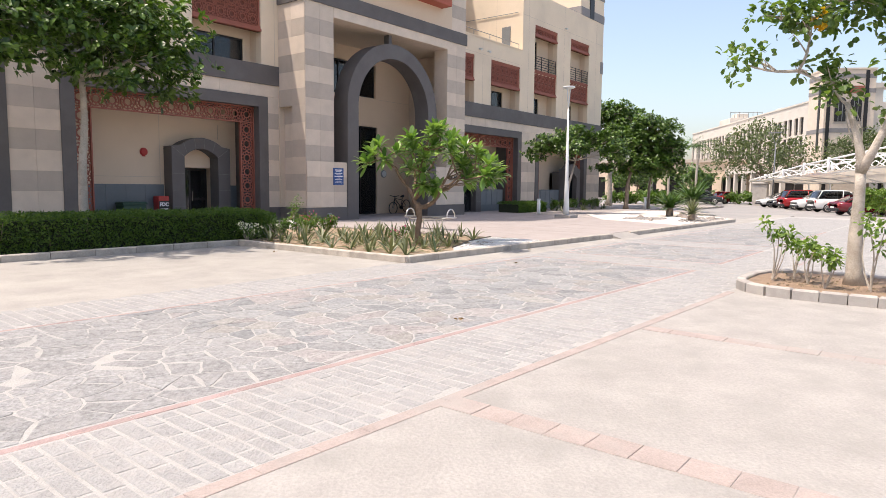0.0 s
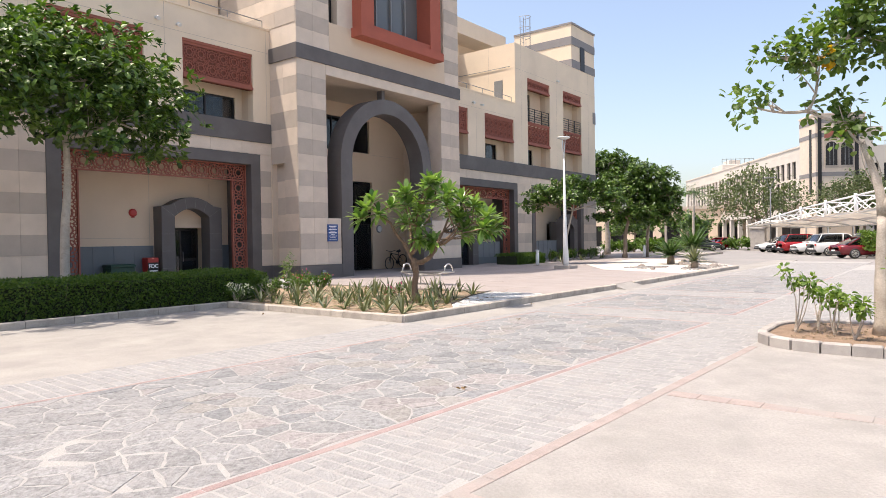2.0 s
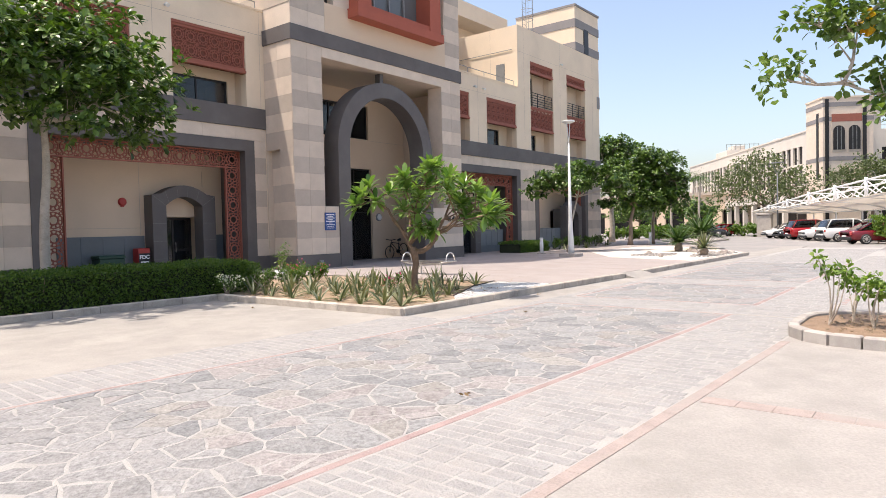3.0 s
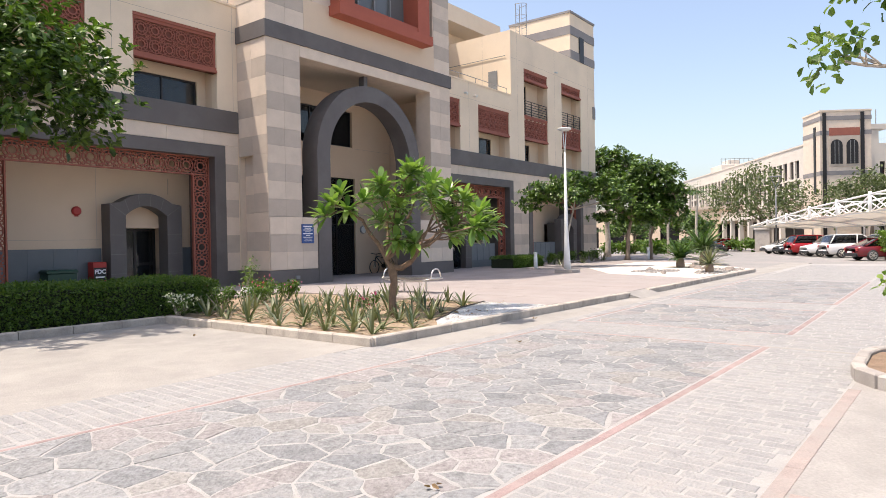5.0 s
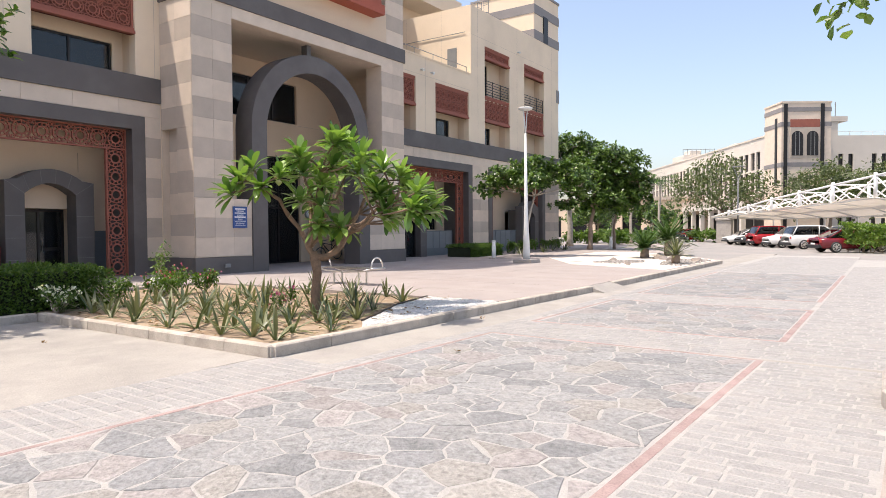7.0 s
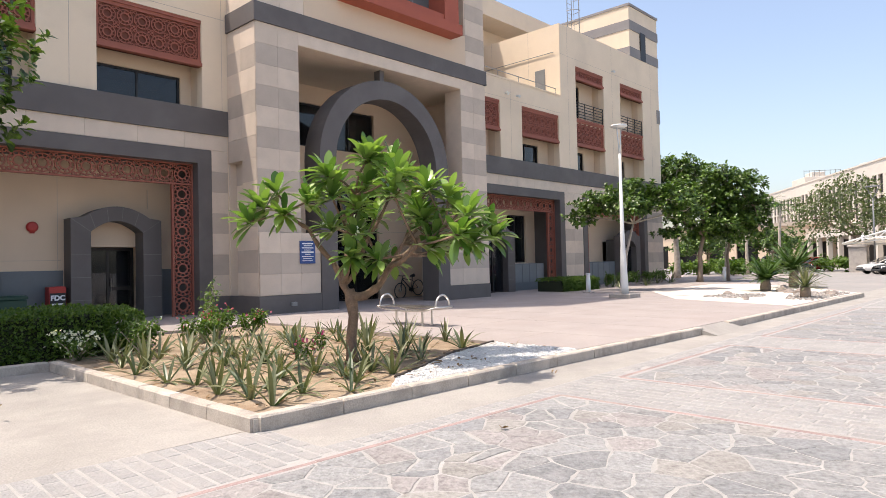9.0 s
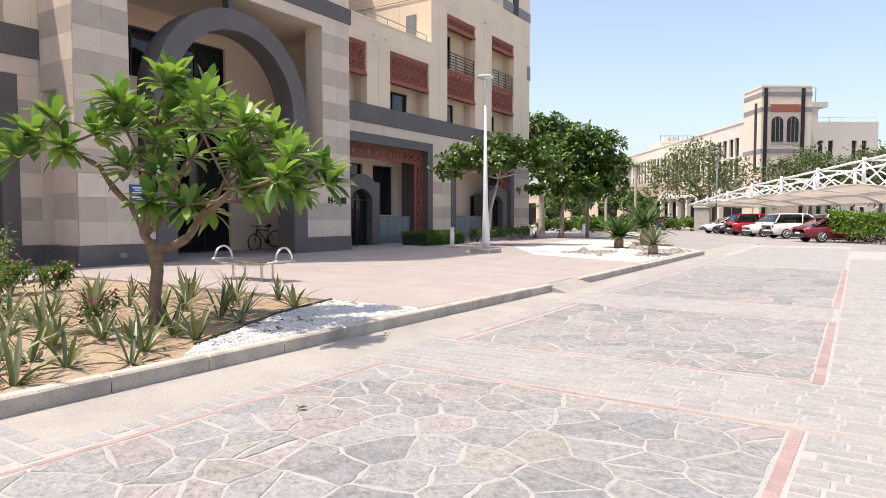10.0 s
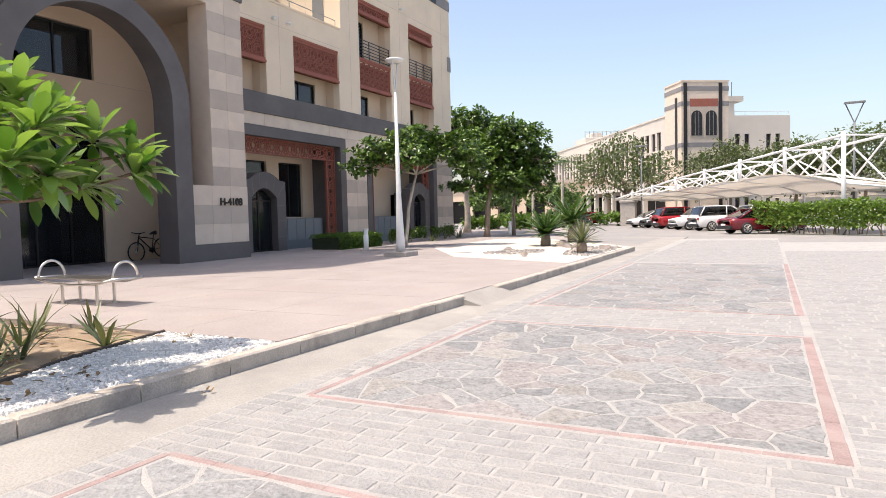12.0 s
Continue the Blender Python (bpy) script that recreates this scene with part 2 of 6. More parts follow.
# ---- mesh building ----
class Mesh:
    """Collects corners and faces, then becomes one mesh."""

    def __init__(self):
        self.v, self.f = [], []

    def quad(self, a, b, c, d):
        i = len(self.v)
        self.v += [tuple(a), tuple(b), tuple(c), tuple(d)]
        self.f.append((i, i + 1, i + 2, i + 3))

    def box(self, x0, x1, y0, y1, z0, z1, m=None):
        i = len(self.v)
        c = [(x, y, z) for z in (z0, z1) for x, y in ((x0, y0), (x1, y0), (x1, y1), (x0, y1))]
        self.v += [tuple(m @ Vector(q)) for q in c] if m else c
        self.f += [tuple(i + k for k in q) for q in ((3, 2, 1, 0), (4, 5, 6, 7), (0, 1, 5, 4), (1, 2, 6, 5), (2, 3, 7, 6), (3, 0, 4, 7))]
        return self

    def soft(self, x0, x1, y0, y1, z0, z1, e=0.01):
        """A block with its upper edges rounded off."""
        i = len(self.v)
        for x, y, z in ((0, 0, z0), (0, 0, z1 - e), (e, e, z1)):
            self.v += [(x0 + x, y0 + y, z), (x1 - x, y0 + y, z), (x1 - x, y1 - y, z), (x0 + x, y1 - y, z)]
        for k in (0, 4):
            for j in range(4):
                self.f.append((i + k + j, i + k + (j + 1) % 4, i + k + 4 + (j + 1) % 4, i + k + 4 + j))
        self.f += [(i + 8, i + 9, i + 10, i + 11), (i + 3, i + 2, i + 1, i)]
        return self

    def tube(self, pts, rs, n=8, cap=True):
        """A round tube along points, with a radius for each."""
        pts = [Vector(p) for p in pts]
        i = len(self.v)
        side = None
        for k, p in enumerate(pts):
            d = (pts[min(k + 1, len(pts) - 1)] - pts[max(k - 1, 0)]).normalized()
            if side is None:
                side = d.orthogonal().normalized()
            side = (side - d * side.dot(d)).normalized()
            up = d.cross(side)
            for j in range(n):
                a = 2 * math.pi * j / n
                self.v.append(tuple(p + (side * math.cos(a) + up * math.sin(a)) * rs[k]))
        for k in range(len(pts) - 1):
            for j in range(n):
                self.f.append((i + k * n + j, i + k * n + (j + 1) % n, i + (k + 1) * n + (j + 1) % n, i + (k + 1) * n + j))
        if cap:
            self.f.append(tuple(i + j for j in reversed(range(n))))
            self.f.append(tuple(i + (len(pts) - 1) * n + j for j in range(n)))
        return self

    def rod(self, a, b, r, n=8):
        return self.tube([a, b], [r, r], n)

    def prism(self, poly, at, axis, d0, d1):
        """A flat outline (pairs) pushed from d0 to d1 along an axis: 'x' takes pairs (y, z), 'y' (x, z), 'z' (x, y)."""
        i, n = len(self.v), len(poly)
        for d in (d0, d1):
            for a, b in poly:
                q = {"x": (d, a, b), "y": (a, d, b), "z": (a, b, d)}[axis]
                self.v.append((q[0] + at[0], q[1] + at[1], q[2] + at[2]))
        self.f += [tuple(i + k for k in reversed(range(n))), tuple(i + n + k for k in range(n))]
        for k in range(n):
            self.f.append((i + k, i + (k + 1) % n, i + n + (k + 1) % n, i + n + k))
        return self

    def ring(self, cy, cz, ro, ri, n, x0, x1, turn=0.0, sy=1.0):
        """A flat ring in the y-z plane between x0 and x1."""
        i = len(self.v)
        for x in (x0, x1):
            for r in (ro, ri):
                for k in range(n):
                    a = turn + 2 * math.pi * k / n
                    self.v.append((x, cy + sy * r * math.cos(a), cz + r * math.sin(a)))
        for k in range(n):
            j = (k + 1) % n
            self.f += [(i + 2 * n + k, i + 2 * n + j, i + 3 * n + j, i + 3 * n + k), (i + k, i + j, i + 2 * n + j, i + 2 * n + k),
                       (i + n + j, i + n + k, i + 3 * n + k, i + 3 * n + j)]

    def leaf(self, p, d, up, size, wide, droop=0.25, plain=False):
        """A pointed oval blade, bent along its rib and drooping at the tip."""
        d = d.normalized()
        s = d.cross(up)
        if s.length < 1e-3:
            s = d.orthogonal()
        s.normalize()
        n = s.cross(d)
        i = len(self.v)
        if plain:
            a = p + d * size * 0.5
            e = p + d * size - n * size * droop
            self.v += [tuple(p), tuple(a + s * wide + n * wide * 0.3), tuple(e), tuple(a - s * wide + n * wide * 0.3), tuple(a)]
            self.f += [(i, i + 4, i + 2, i + 1), (i, i + 3, i + 2, i + 4)]
            return
        a, c = p + d * size * 0.3 - n * size * droop * 0.05, p + d * size * 0.72 - n * size * droop * 0.45
        e = p + d * size * 0.98 - n * size * droop
        h, g = n * wide * 0.3, n * wide * 0.25
        self.v += [tuple(q) for q in (p, a + s * wide * 0.7 + h, c + s * wide + g, e, c - s * wide + g, a - s * wide * 0.7 + h, a, c)]
        self.f += [(i, i + 6, i + 1), (i + 6, i + 7, i + 2, i + 1), (i + 7, i + 3, i + 2), (i, i + 5, i + 6), (i + 5, i + 4, i + 7, i + 6), (i + 4, i + 3, i + 7)]

    def strap(self, p, d, size, wide, droop, seg=4, blunt=1.5, base=0.75):
        """A long blade that arches over."""
        d = d.normalized()
        s = d.cross(Vector((0, 0, 1)))
        s = s.normalized() if s.length > 1e-3 else Vector((1, 0, 0))
        i = len(self.v)
        q, dirn = p.copy(), d.copy()
        for k in range(seg + 1):
            w = wide * (base + (1 - base) * 2 * k / seg if k < seg * 0.5 else 1.0 - ((k - seg * 0.5) / (seg * 0.5)) ** blunt)
            w = max(w, 0.002)
            fold = Vector((0, 0, 1)) * w * 0.35
            self.v += [tuple(q - s * w + fold), tuple(q), tuple(q + s * w + fold)]
            q = q + dirn * size / seg
            dirn = (dirn + Vector((0, 0, -droop / seg))).normalized()
        for k in range(seg):
            a = i + 3 * k
            self.f += [(a, a + 1, a + 4, a + 3), (a + 1, a + 2, a + 5, a + 4)]

    def data(self, name):
        me = bpy.data.meshes.new(name)
        me.from_pydata(self.v, [], self.f)
        me.update()
        return me


def part(name, m, material, parent=None, label="", smooth=False, kind=""):
    """Links a Mesh as one object under a thing or a part."""
    me = m.data(name) if isinstance(m, Mesh) else m
    if not me.materials:
        me.materials.append(material)
    if smooth:
        me.polygons.foreach_set("use_smooth", [True] * len(me.polygons))
    ob = new(name, me)
    ob.parent = parent
    return tagged(ob, label, kind=kind)


def thing(name, label, category, m=None, group="", kind=""):
    ob = new(name)
    ob.empty_display_size = 0.2
    if m is not None:
        ob.matrix_basis = m
    return tagged(ob, label, category, group, kind)


def wall_cells(m, plane, u0, u1, z0, z1, holes, axis="x"):
    """A wall with openings, as one closed shell. plane: its two faces; holes: (u0, u1, z0, z1)."""
    us = sorted({u0, u1, *[min(max(h[k], u0), u1) for h in holes for k in (0, 1)]})
    zs = sorted({z0, z1, *[min(max(h[k], z0), z1) for h in holes for k in (2, 3)]})
    made = {}

    def corner(i, j, k):
        if (i, j, k) not in made:
            made[i, j, k] = len(m.v)
            m.v.append((plane[k], us[i], zs[j]) if axis == "x" else (us[i], plane[k], zs[j]))
        return made[i, j, k]

    def solid(i, j):
        if not (0 <= i < len(us) - 1 and 0 <= j < len(zs) - 1):
            return False
        u, z = (us[i] + us[i + 1]) / 2, (zs[j] + zs[j + 1]) / 2
        return not any(h[0] < u < h[1] and h[2] < z < h[3] for h in holes)

    for i in range(len(us) - 1):
        for j in range(len(zs) - 1):
            if not solid(i, j):
                continue
            loop = [(i, j), (i + 1, j), (i + 1, j + 1), (i, j + 1)]
            m.f.append(tuple(corner(a, b, 1) for a, b in loop))
            m.f.append(tuple(corner(a, b, 0) for a, b in reversed(loop)))
            for (p, q), (di, dj) in zip(zip(loop, loop[1:] + loop[:1]), ((0, -1), (1, 0), (0, 1), (-1, 0))):
                if not solid(i + di, j + dj):
                    m.f.append((corner(*p, 0), corner(*q, 0), corner(*q, 1), corner(*p, 1)))
    return m


panel_cache = {}


def stone_panels(parent, plane, u0, u1, z0, z1, course, wide, axis="x", sign=1, first=0):
    """Cladding stones in courses of alternating tone, with open joints."""
    rows = max(1, round((z1 - z0) / course))
    h = (z1 - z0) / rows
    cols = max(1, round((u1 - u0) / wide))
    w = (u1 - u0) / cols
    for r in range(rows):
        light = (r + first) % 2 == 0
        for c in range(cols):
            key = (round(h, 3), round(w, 3), axis, sign, light)
            if key not in panel_cache:
                g = 0.0022
                m = Mesh()
                e = 0.004
                x0, x1 = (0.0, 0.016)
                o = [(g, g), (w - g, g), (w - g, h - g), (g, h - g)]
                q = [(g + e, g + e), (w - g - e, g + e), (w - g - e, h - g - e), (g + e, h - g - e)]
                pts = [(x0, *p) for p in o] + [(x1 - 0.002, *p) for p in o] + [(x1, *p) for p in q]
                m.v = [((sign * a, b, z) if axis == "x" else (b, sign * a, z)) for a, b, z in pts]
                for k in (0, 4):
                    for j in range(4):
                        m.f.append((k + j, k + (j + 1) % 4, k + 4 + (j + 1) % 4, k + 4 + j))
                m.f.append((8, 9, 10, 11))
                me = m.data("stone_panel")
                me.materials.append(STONE_L if light else STONE_D)
                panel_cache[key] = me
            ob = new("stone_panel", panel_cache[key])
            ob.parent = parent
            ob.location = (plane, u0 + c * w, z0 + r * h) if axis == "x" else (u0 + c * w, plane, z0 + r * h)


# ---- the main building ----
F, P, K = -22.55, -20.85, 0.15
BACK = -34.0
bld = thing("office_building", "cream and beige stone office building with dark bands and terracotta screens", "building")

# left wing
LW_HOLES = [(a, b, 6.55, 9.3) for a, b in ((12.3, 15.35), (7.65, 10.83), (3.0, 6.19), (-1.65, 1.54), (-6.3, -3.1), (-10.95, -7.75), (-15.6, -12.4))]
LW_BAYS = [(7.6, 15.6), (-1.67, 6.1), (-11.0, -3.25)]
m = Mesh()
wall_cells(m, (F - 0.35, F), -20, 16.2, K - 0.3, 10.42, LW_HOLES + [(a, b, K - 0.3, 5.25) for a, b in LW_BAYS])
lw = part("wall", m, CREAM_UP, bld, "cream rendered wing wall")
m = Mesh().box(F - 0.35, F + 0.04, -20, 16.2, 10.42, 10.5)
part("coping", m, CREAM_UP, bld)
m = Mesh().box(F - 0.02, F + 0.07, -20, 16.17, 5.76, 6.55)
part("dark_band", m, DARK, bld, "dark grey stone band")
m = Mesh().box(BACK, F - 0.35, -20, 16.2, 9.9, 10.1)
part("roof", m, CONC, bld)

# right wing, two storeys and then three
RW_HOLES = [(27.1, 30.25, 6.55, 9.35), (32.0, 35.3, 6.55, 9.35)]
RB_HOLES = [(37.1, 40.15, 6.55, 12.4), (42.15, 45.1, 6.55, 12.4)]
RW_BAYS = [(27.85, 35.6), (37.45, 45.2)]
m = Mesh()
wall_cells(m, (F - 0.35, F), 27.05, 35.55, K - 0.3, 10.4, RW_HOLES + [(27.85, 35.55, K - 0.3, 5.25)])
part("wall", m, CREAM_UP, bld, "cream rendered wing wall")
m = Mesh()
wall_cells(m, (F - 0.35, F), 35.55, 47.5, K - 0.3, 14.4, RB_HOLES + [(35.5, 35.6, K - 0.3, 5.25), (37.45, 45.2, K - 0.3, 5.25)])
m.box(BACK, F - 0.35, 35.55, 35.9, 9.9, 14.4)
m.box(BACK, F - 0.35, 47.15, 47.5, K - 0.3, 14.4)
part("wall", m, CREAM_UP, bld, "cream rendered three-storey wall")
m = Mesh().box(F - 0.35, F + 0.04, 27.05, 35.5, 10.4, 10.48)
part("coping", m, CREAM_UP, bld)
m = Mesh().box(F - 0.02, F + 0.07, 27.08, 47.5, 5.76, 6.58)
part("dark_band", m, DARK, bld, "dark grey stone band")
m = Mesh().box(BACK, F - 0.35, 27.05, 35.55, 9.9, 10.1).box(BACK, F - 0.35, 35.9, 47.15, 13.6, 13.8)
part("roof", m, CONC, bld)
# stair head on the roof, with grey bands
m = Mesh().box(-27.5, F - 0.02, 43.6, 47.52, 13.8, 17.6)
sh = part("stair_head", m, CREAM_UP, bld, "cream stair head with grey bands")
for z in (14.4, 16.1):
    part("dark_band", Mesh().box(-27.53, F + 0.03, 43.57, 47.55, z, z + 0.6), BANDG, sh)
part("coping", Mesh().box(-27.54, F + 0.05, 43.55, 47.57, 17.6, 17.75), BANDG, sh)
part("window", Mesh().box(F - 0.1, F + 0.05, 45.0, 45.7, 14.4, 16.2), FRAME, sh)
part("dark_band", Mesh().box(F - 0.4, F + 0.04, 47.1, 47.55, 10.6, 11.5), BANDG, bld)
# set-back upper storeys
m = Mesh().box(BACK, -29.5, 27.2, 35.5, 10.1, 14.2)
m.box(BACK, -29.0, 35.9, 43.5, 13.8, 16.6)
part("upper_storey", m, CREAM_UP, bld, "cream set-back upper storey")
m = Mesh().box(BACK, -27.3, 27.1, 42.0, 16.1, 17.2)
part("roof_slab", m, CREAM_UP, bld)
m = Mesh().box(BACK, -26.0, 11.0, 16.1, 10.1, 17.5).box(BACK, -29.0, -20, 5.0, 10.1, 14.0)
part("upper_storey", m, CREAM_UP, bld, "cream set-back upper storey")
m = Mesh()
m.rod((F - 0.35, 35.5, 12.9), (F - 6, 35.5, 12.9), 0.02, 5)
m.box(F - 1.6, F - 0.95, 35.52, 35.54, 10.5, 12.1)
part("cable", m, RAIL, bld)

# tower
TOP = 18.8
m = Mesh()
wall_cells(m, (P - 0.85, P), 16.2, 27.05, K - 0.3, TOP, [(17.73, 25.5, K - 0.3, 8.65), (17.97, 18.45, 10.9, 16.3), (25.3, 25.8, 10.9, 16.3), (19.9, 24.6, 10.9, 16.0)])
tower = part("tower_wall", m, STONE_L, bld, "cream and beige stone tower with dark band")
m = Mesh()
wall_cells(m, (16.2, 16.6), BACK, P - 0.85, K - 0.3, TOP, [(-22.5, -21.7, K - 0.3, 4.9)], "y")
sides = part("tower_wall", m, STONE_L, bld)
part("tower_wall", wall_cells(Mesh(), (26.65, 27.05), BACK, P - 0.85, K - 0.3, TOP, [], "y"), STONE_L, bld)
m = Mesh().box(BACK, P - 0.85, 16.6, 26.65, TOP - 0.4, TOP - 0.2).box(BACK - 0.3, BACK, -20, 47.5, K - 0.3, 13.8)
part("roof", m, CONC, bld)
m = Mesh().box(-24.45, P - 0.85, 16.6, 26.65, 8.65, 8.9)
part("soffit", m, SOFFIT, bld, "pale painted portico soffit")
for nm, y0, y1, x0, x1 in (("dark_band", 16.13, 27.12, P, P + 0.07), ("dark_band", 16.13, 16.2, F + 0.02, P - 0.002), ("dark_band", 27.05, 27.12, F + 0.02, P - 0.002)):
    part(nm, Mesh().box(x0 - 0.001, x1, y0, y1, 9.07, 9.66), DARK, bld, "dark grey stone band")
# added block, never in view: lengthens the tower's shadow on the plaza
part("stair_turret", Mesh().box(P - 6.0, P, 16.2, 21.0, TOP, 25.8), STONE_L, bld, "plain stone block added out of view to shade the plaza")
# portico back wall, with its openings
XB = -24.45
m = Mesh()
BACK_HOLES = [(17.6, 23.95, 6.25, 7.95), (20.7, 24.1, K, 4.75), (17.2, 19.6, K, 4.75)]
wall_cells(m, (XB - 0.3, XB), 16.6, 26.65, K - 0.3, 8.65, BACK_HOLES)
part("portico_wall", m, CREAM, bld, "cream rendered portico wall")
for y0, z in ((24.15, 2.985), (24.0, 6.2)):
    part("groove", Mesh().box(XB - 0.001, XB + 0.004, y0, 26.6, z, z + 0.015), STONE_D, bld)


def window(parent, x, y0, y1, z0, z1, bars=1, cross=(), room=1.5):
    """A tinted window in a dark aluminium frame, facing +x, with a closed room behind it, indoor shade put into its
    wall colour.
    """
    t = 0.06
    w = part("window", Mesh().box(x - 0.05, x + 0.03, y0 + t, y1 - t, z0, z0 + t), FRAME, parent, "dark aluminium window")
    part("stile", Mesh().box(x - 0.05, x + 0.03, y0, y0 + t, z0, z1), FRAME, w)
    part("stile", Mesh().box(x - 0.05, x + 0.03, y1 - t, y1, z0, z1), FRAME, w)
    part("head_bar", Mesh().box(x - 0.05, x + 0.03, y0 + t, y1 - t, z1 - t, z1), FRAME, w)
    for k in range(bars):
        y = y0 + (y1 - y0) * (k + 1) / (bars + 1)
        part("mullion", Mesh().box(x - 0.045, x + 0.028, y - 0.03, y + 0.03, z0 + t, z1 - t), FRAME, w)
    for z in cross:
        part("transom", Mesh().box(x - 0.044, x + 0.027, y0 + t, y1 - t, z - 0.03, z + 0.03), FRAME, w)
    ys = [y0 + t + (y1 - y0 - 2 * t) * k / (bars + 1) for k in range(bars + 2)]
    for a, b in zip(ys, ys[1:]):
        pane = part("pane", Mesh().box(x - 0.022, x - 0.012, a, b, z0 + t, z1 - t), GLASS, w, "tinted glass")
        pane.visible_shadow = False
    m = Mesh()
    xb = x - room
    wall_cells(m, (xb, x - 0.06), y0 - 0.1, y1 + 0.1, z0 - 0.1, z1 + 0.1, [(y0 - 0.01, y1 + 0.01, z0 - 0.01, z1 + 0.01)])
    part("room_shade_wall", Mesh().box(xb - 0.1, xb - 0.001, y0 - 0.1, y1 + 0.1, z0 - 0.1, z1 + 0.1), INNER_SHADE, w)
    part("reveal", m, INNER_SHADE, w)
    return w


window(bld, XB - 0.15, 17.6, 23.95, 6.25, 7.95, 4)
ent = window(bld, XB - 0.15, 20.7, 24.1, K, 4.75, 2, (2.55,), 3.0)
tagged(ent, "tall dark glazed entrance door")
window(bld, XB - 0.15, 17.2, 19.6, K, 4.75, 1, (2.55,))

# arch in the portico
AY, AZ, RO, RI = 21.5, 5.1, 3.06, 2.40
m = Mesh()
N = 40
pro, pri = [], []
for k in range(N + 1):
    a = math.pi * k / N
    pro.append((AY + RO * math.cos(a), AZ + RO * 1.0 * math.sin(a)))
    pri.append((AY + RI * math.cos(a), AZ + RI * 1.0 * math.sin(a)))
pro = [(AY + RO, K)] + pro + [(AY - RO, K)]
pri = [(AY + RI, K)] + pri + [(AY - RI, K)]
AX0, AX1 = -21.62, P + 0.1
for (a0, b0), (a1, b1), (c0, d0), (c1, d1) in zip(pro, pro[1:], pri, pri[1:]):
    m.quad((AX1, a0, b0), (AX1, a1, b1), (AX1, c1, d1), (AX1, c0, d0))
    m.quad((AX0, c0, d0), (AX0, c1, d1), (AX0, a1, b1), (AX0, a0, b0))
    m.quad((AX0, a0, b0), (AX0, a1, b1), (AX1, a1, b1), (AX1, a0, b0))
    m.quad((AX1, c0, d0), (AX1, c1, d1), (AX0, c1, d1), (AX0, c0, d0))
part("arch", m, DARK, bld, "dark grey stone portal arch")
part("strut", Mesh().box(-21.4, -21.1, 21.4, 21.6, 8.1, 8.66), DARK, bld)
# plinths beside the arch and along the piers
for y0, y1 in ((16.2, 18.44), (24.56, 27.05)):
    ya, yb = (17.73, 18.44) if y0 < 20 else (24.56, 25.5)
    m = Mesh().box(AX0, P + 0.035, ya + 0.003, yb - 0.003, K - 0.2, 2.645)
    pl = part("plinth", m, STONE_L, bld, "low cream stone plinth")
    stone_panels(pl, P + 0.035, y0 + 0.01, y1 - 0.01, 0.72, 2.645, 0.645, 0.8)
    part("dark_base", Mesh().box(P - 0.05, P + 0.085, y0 - 0.035, y1, K - 0.1, 0.71), DARK, pl, "dark grey stone base")
part("dark_base", Mesh().box(F - 0.03, P - 0.05, 16.15, 16.22, K - 0.1, 0.71), DARK, bld)
part("dark_base", Mesh().box(F - 0.03, P - 0.05, 27.03, 27.1, K - 0.1, 0.71), DARK, bld)
# cladding of the tower
stone_panels(tower, P + 0.001, 16.2, 17.73, 2.65, 9.07, 0.645, 0.78, first=1)
stone_panels(tower, P + 0.001, 25.5, 27.05, 2.65, 9.07, 0.645, 0.78, first=1)
part("lintel_face", Mesh().box(P - 0.01, P + 0.02, 17.735, 25.495, 8.66, 9.065), STONE_L, bld)
stone_panels(tower, P + 0.001, 16.2, 17.95, 9.66, TOP, 0.645, 0.88, first=0)
stone_panels(tower, P + 0.001, 25.85, 27.05, 9.66, TOP, 0.645, 0.9, first=0)
part("upper_face", Mesh().box(P - 0.01, P + 0.02, 17.955, 25.845, 9.665, 10.89), CREAM, bld)
stone_panels(sides, 16.199, -21.68, P - 0.005, 0.72, 4.9, 0.645, 0.85, "y", -1)
stone_panels(sides, 16.199, F + 0.02, P - 0.005, 4.9, 9.07, 0.645, 0.85, "y", -1, 1)
niche = part("niche_back", Mesh().box(-22.51, -21.69, 16.46, 16.599, K, 4.91), STONE_D, bld, "shallow stone niche")
stone_panels(niche, 16.459, -22.5, -21.7, 0.72, 4.9, 0.645, 0.82, "y", -1)
stone_panels(sides, 16.199, -26.0, P - 0.02, 10.5, TOP, 0.645, 1.25, "y", -1, 1)
# red bay window above the arch
bay = part("bay_window", Mesh().box(P - 0.5, P + 0.55, 19.35, 20.15, 10.95, 15.3), REDBAY, bld, "projecting red framed bay window")
part("column", Mesh().box(P - 0.5, P + 0.55, 24.1, 24.9, 10.95, 15.3), REDBAY, bay)
part("sill", Mesh().box(P - 0.5, P + 0.65, 19.25, 25.0, 10.55, 10.95).box(P - 0.5, P + 0.5, 20.15, 24.1, 10.95, 11.2), REDBAY, bay)
part("head", Mesh().box(P - 0.5, P + 0.8, 18.8, 25.9, 15.3, 15.75), REDBAY, bay)
for y in (21.1, 22.1, 23.1):
    part("mullion", Mesh().box(P - 0.32, P - 0.2, y - 0.04, y + 0.04, 11.2, 15.3), RAIL, bay)
part("pane", Mesh().box(P - 0.34, P - 0.31, 20.15, 24.1, 11.2, 15.3), mat("grey_glass", (0.14, 0.15, 0.15), 0.12, 0.05, 2, 40, 0.0), bay)
for y0, y1 in ((17.97, 18.45), (25.3, 25.8)):
    part("pane", Mesh().box(P - 0.4, P - 0.36, y0, y1, 10.9, 16.3), FRAME, bay)


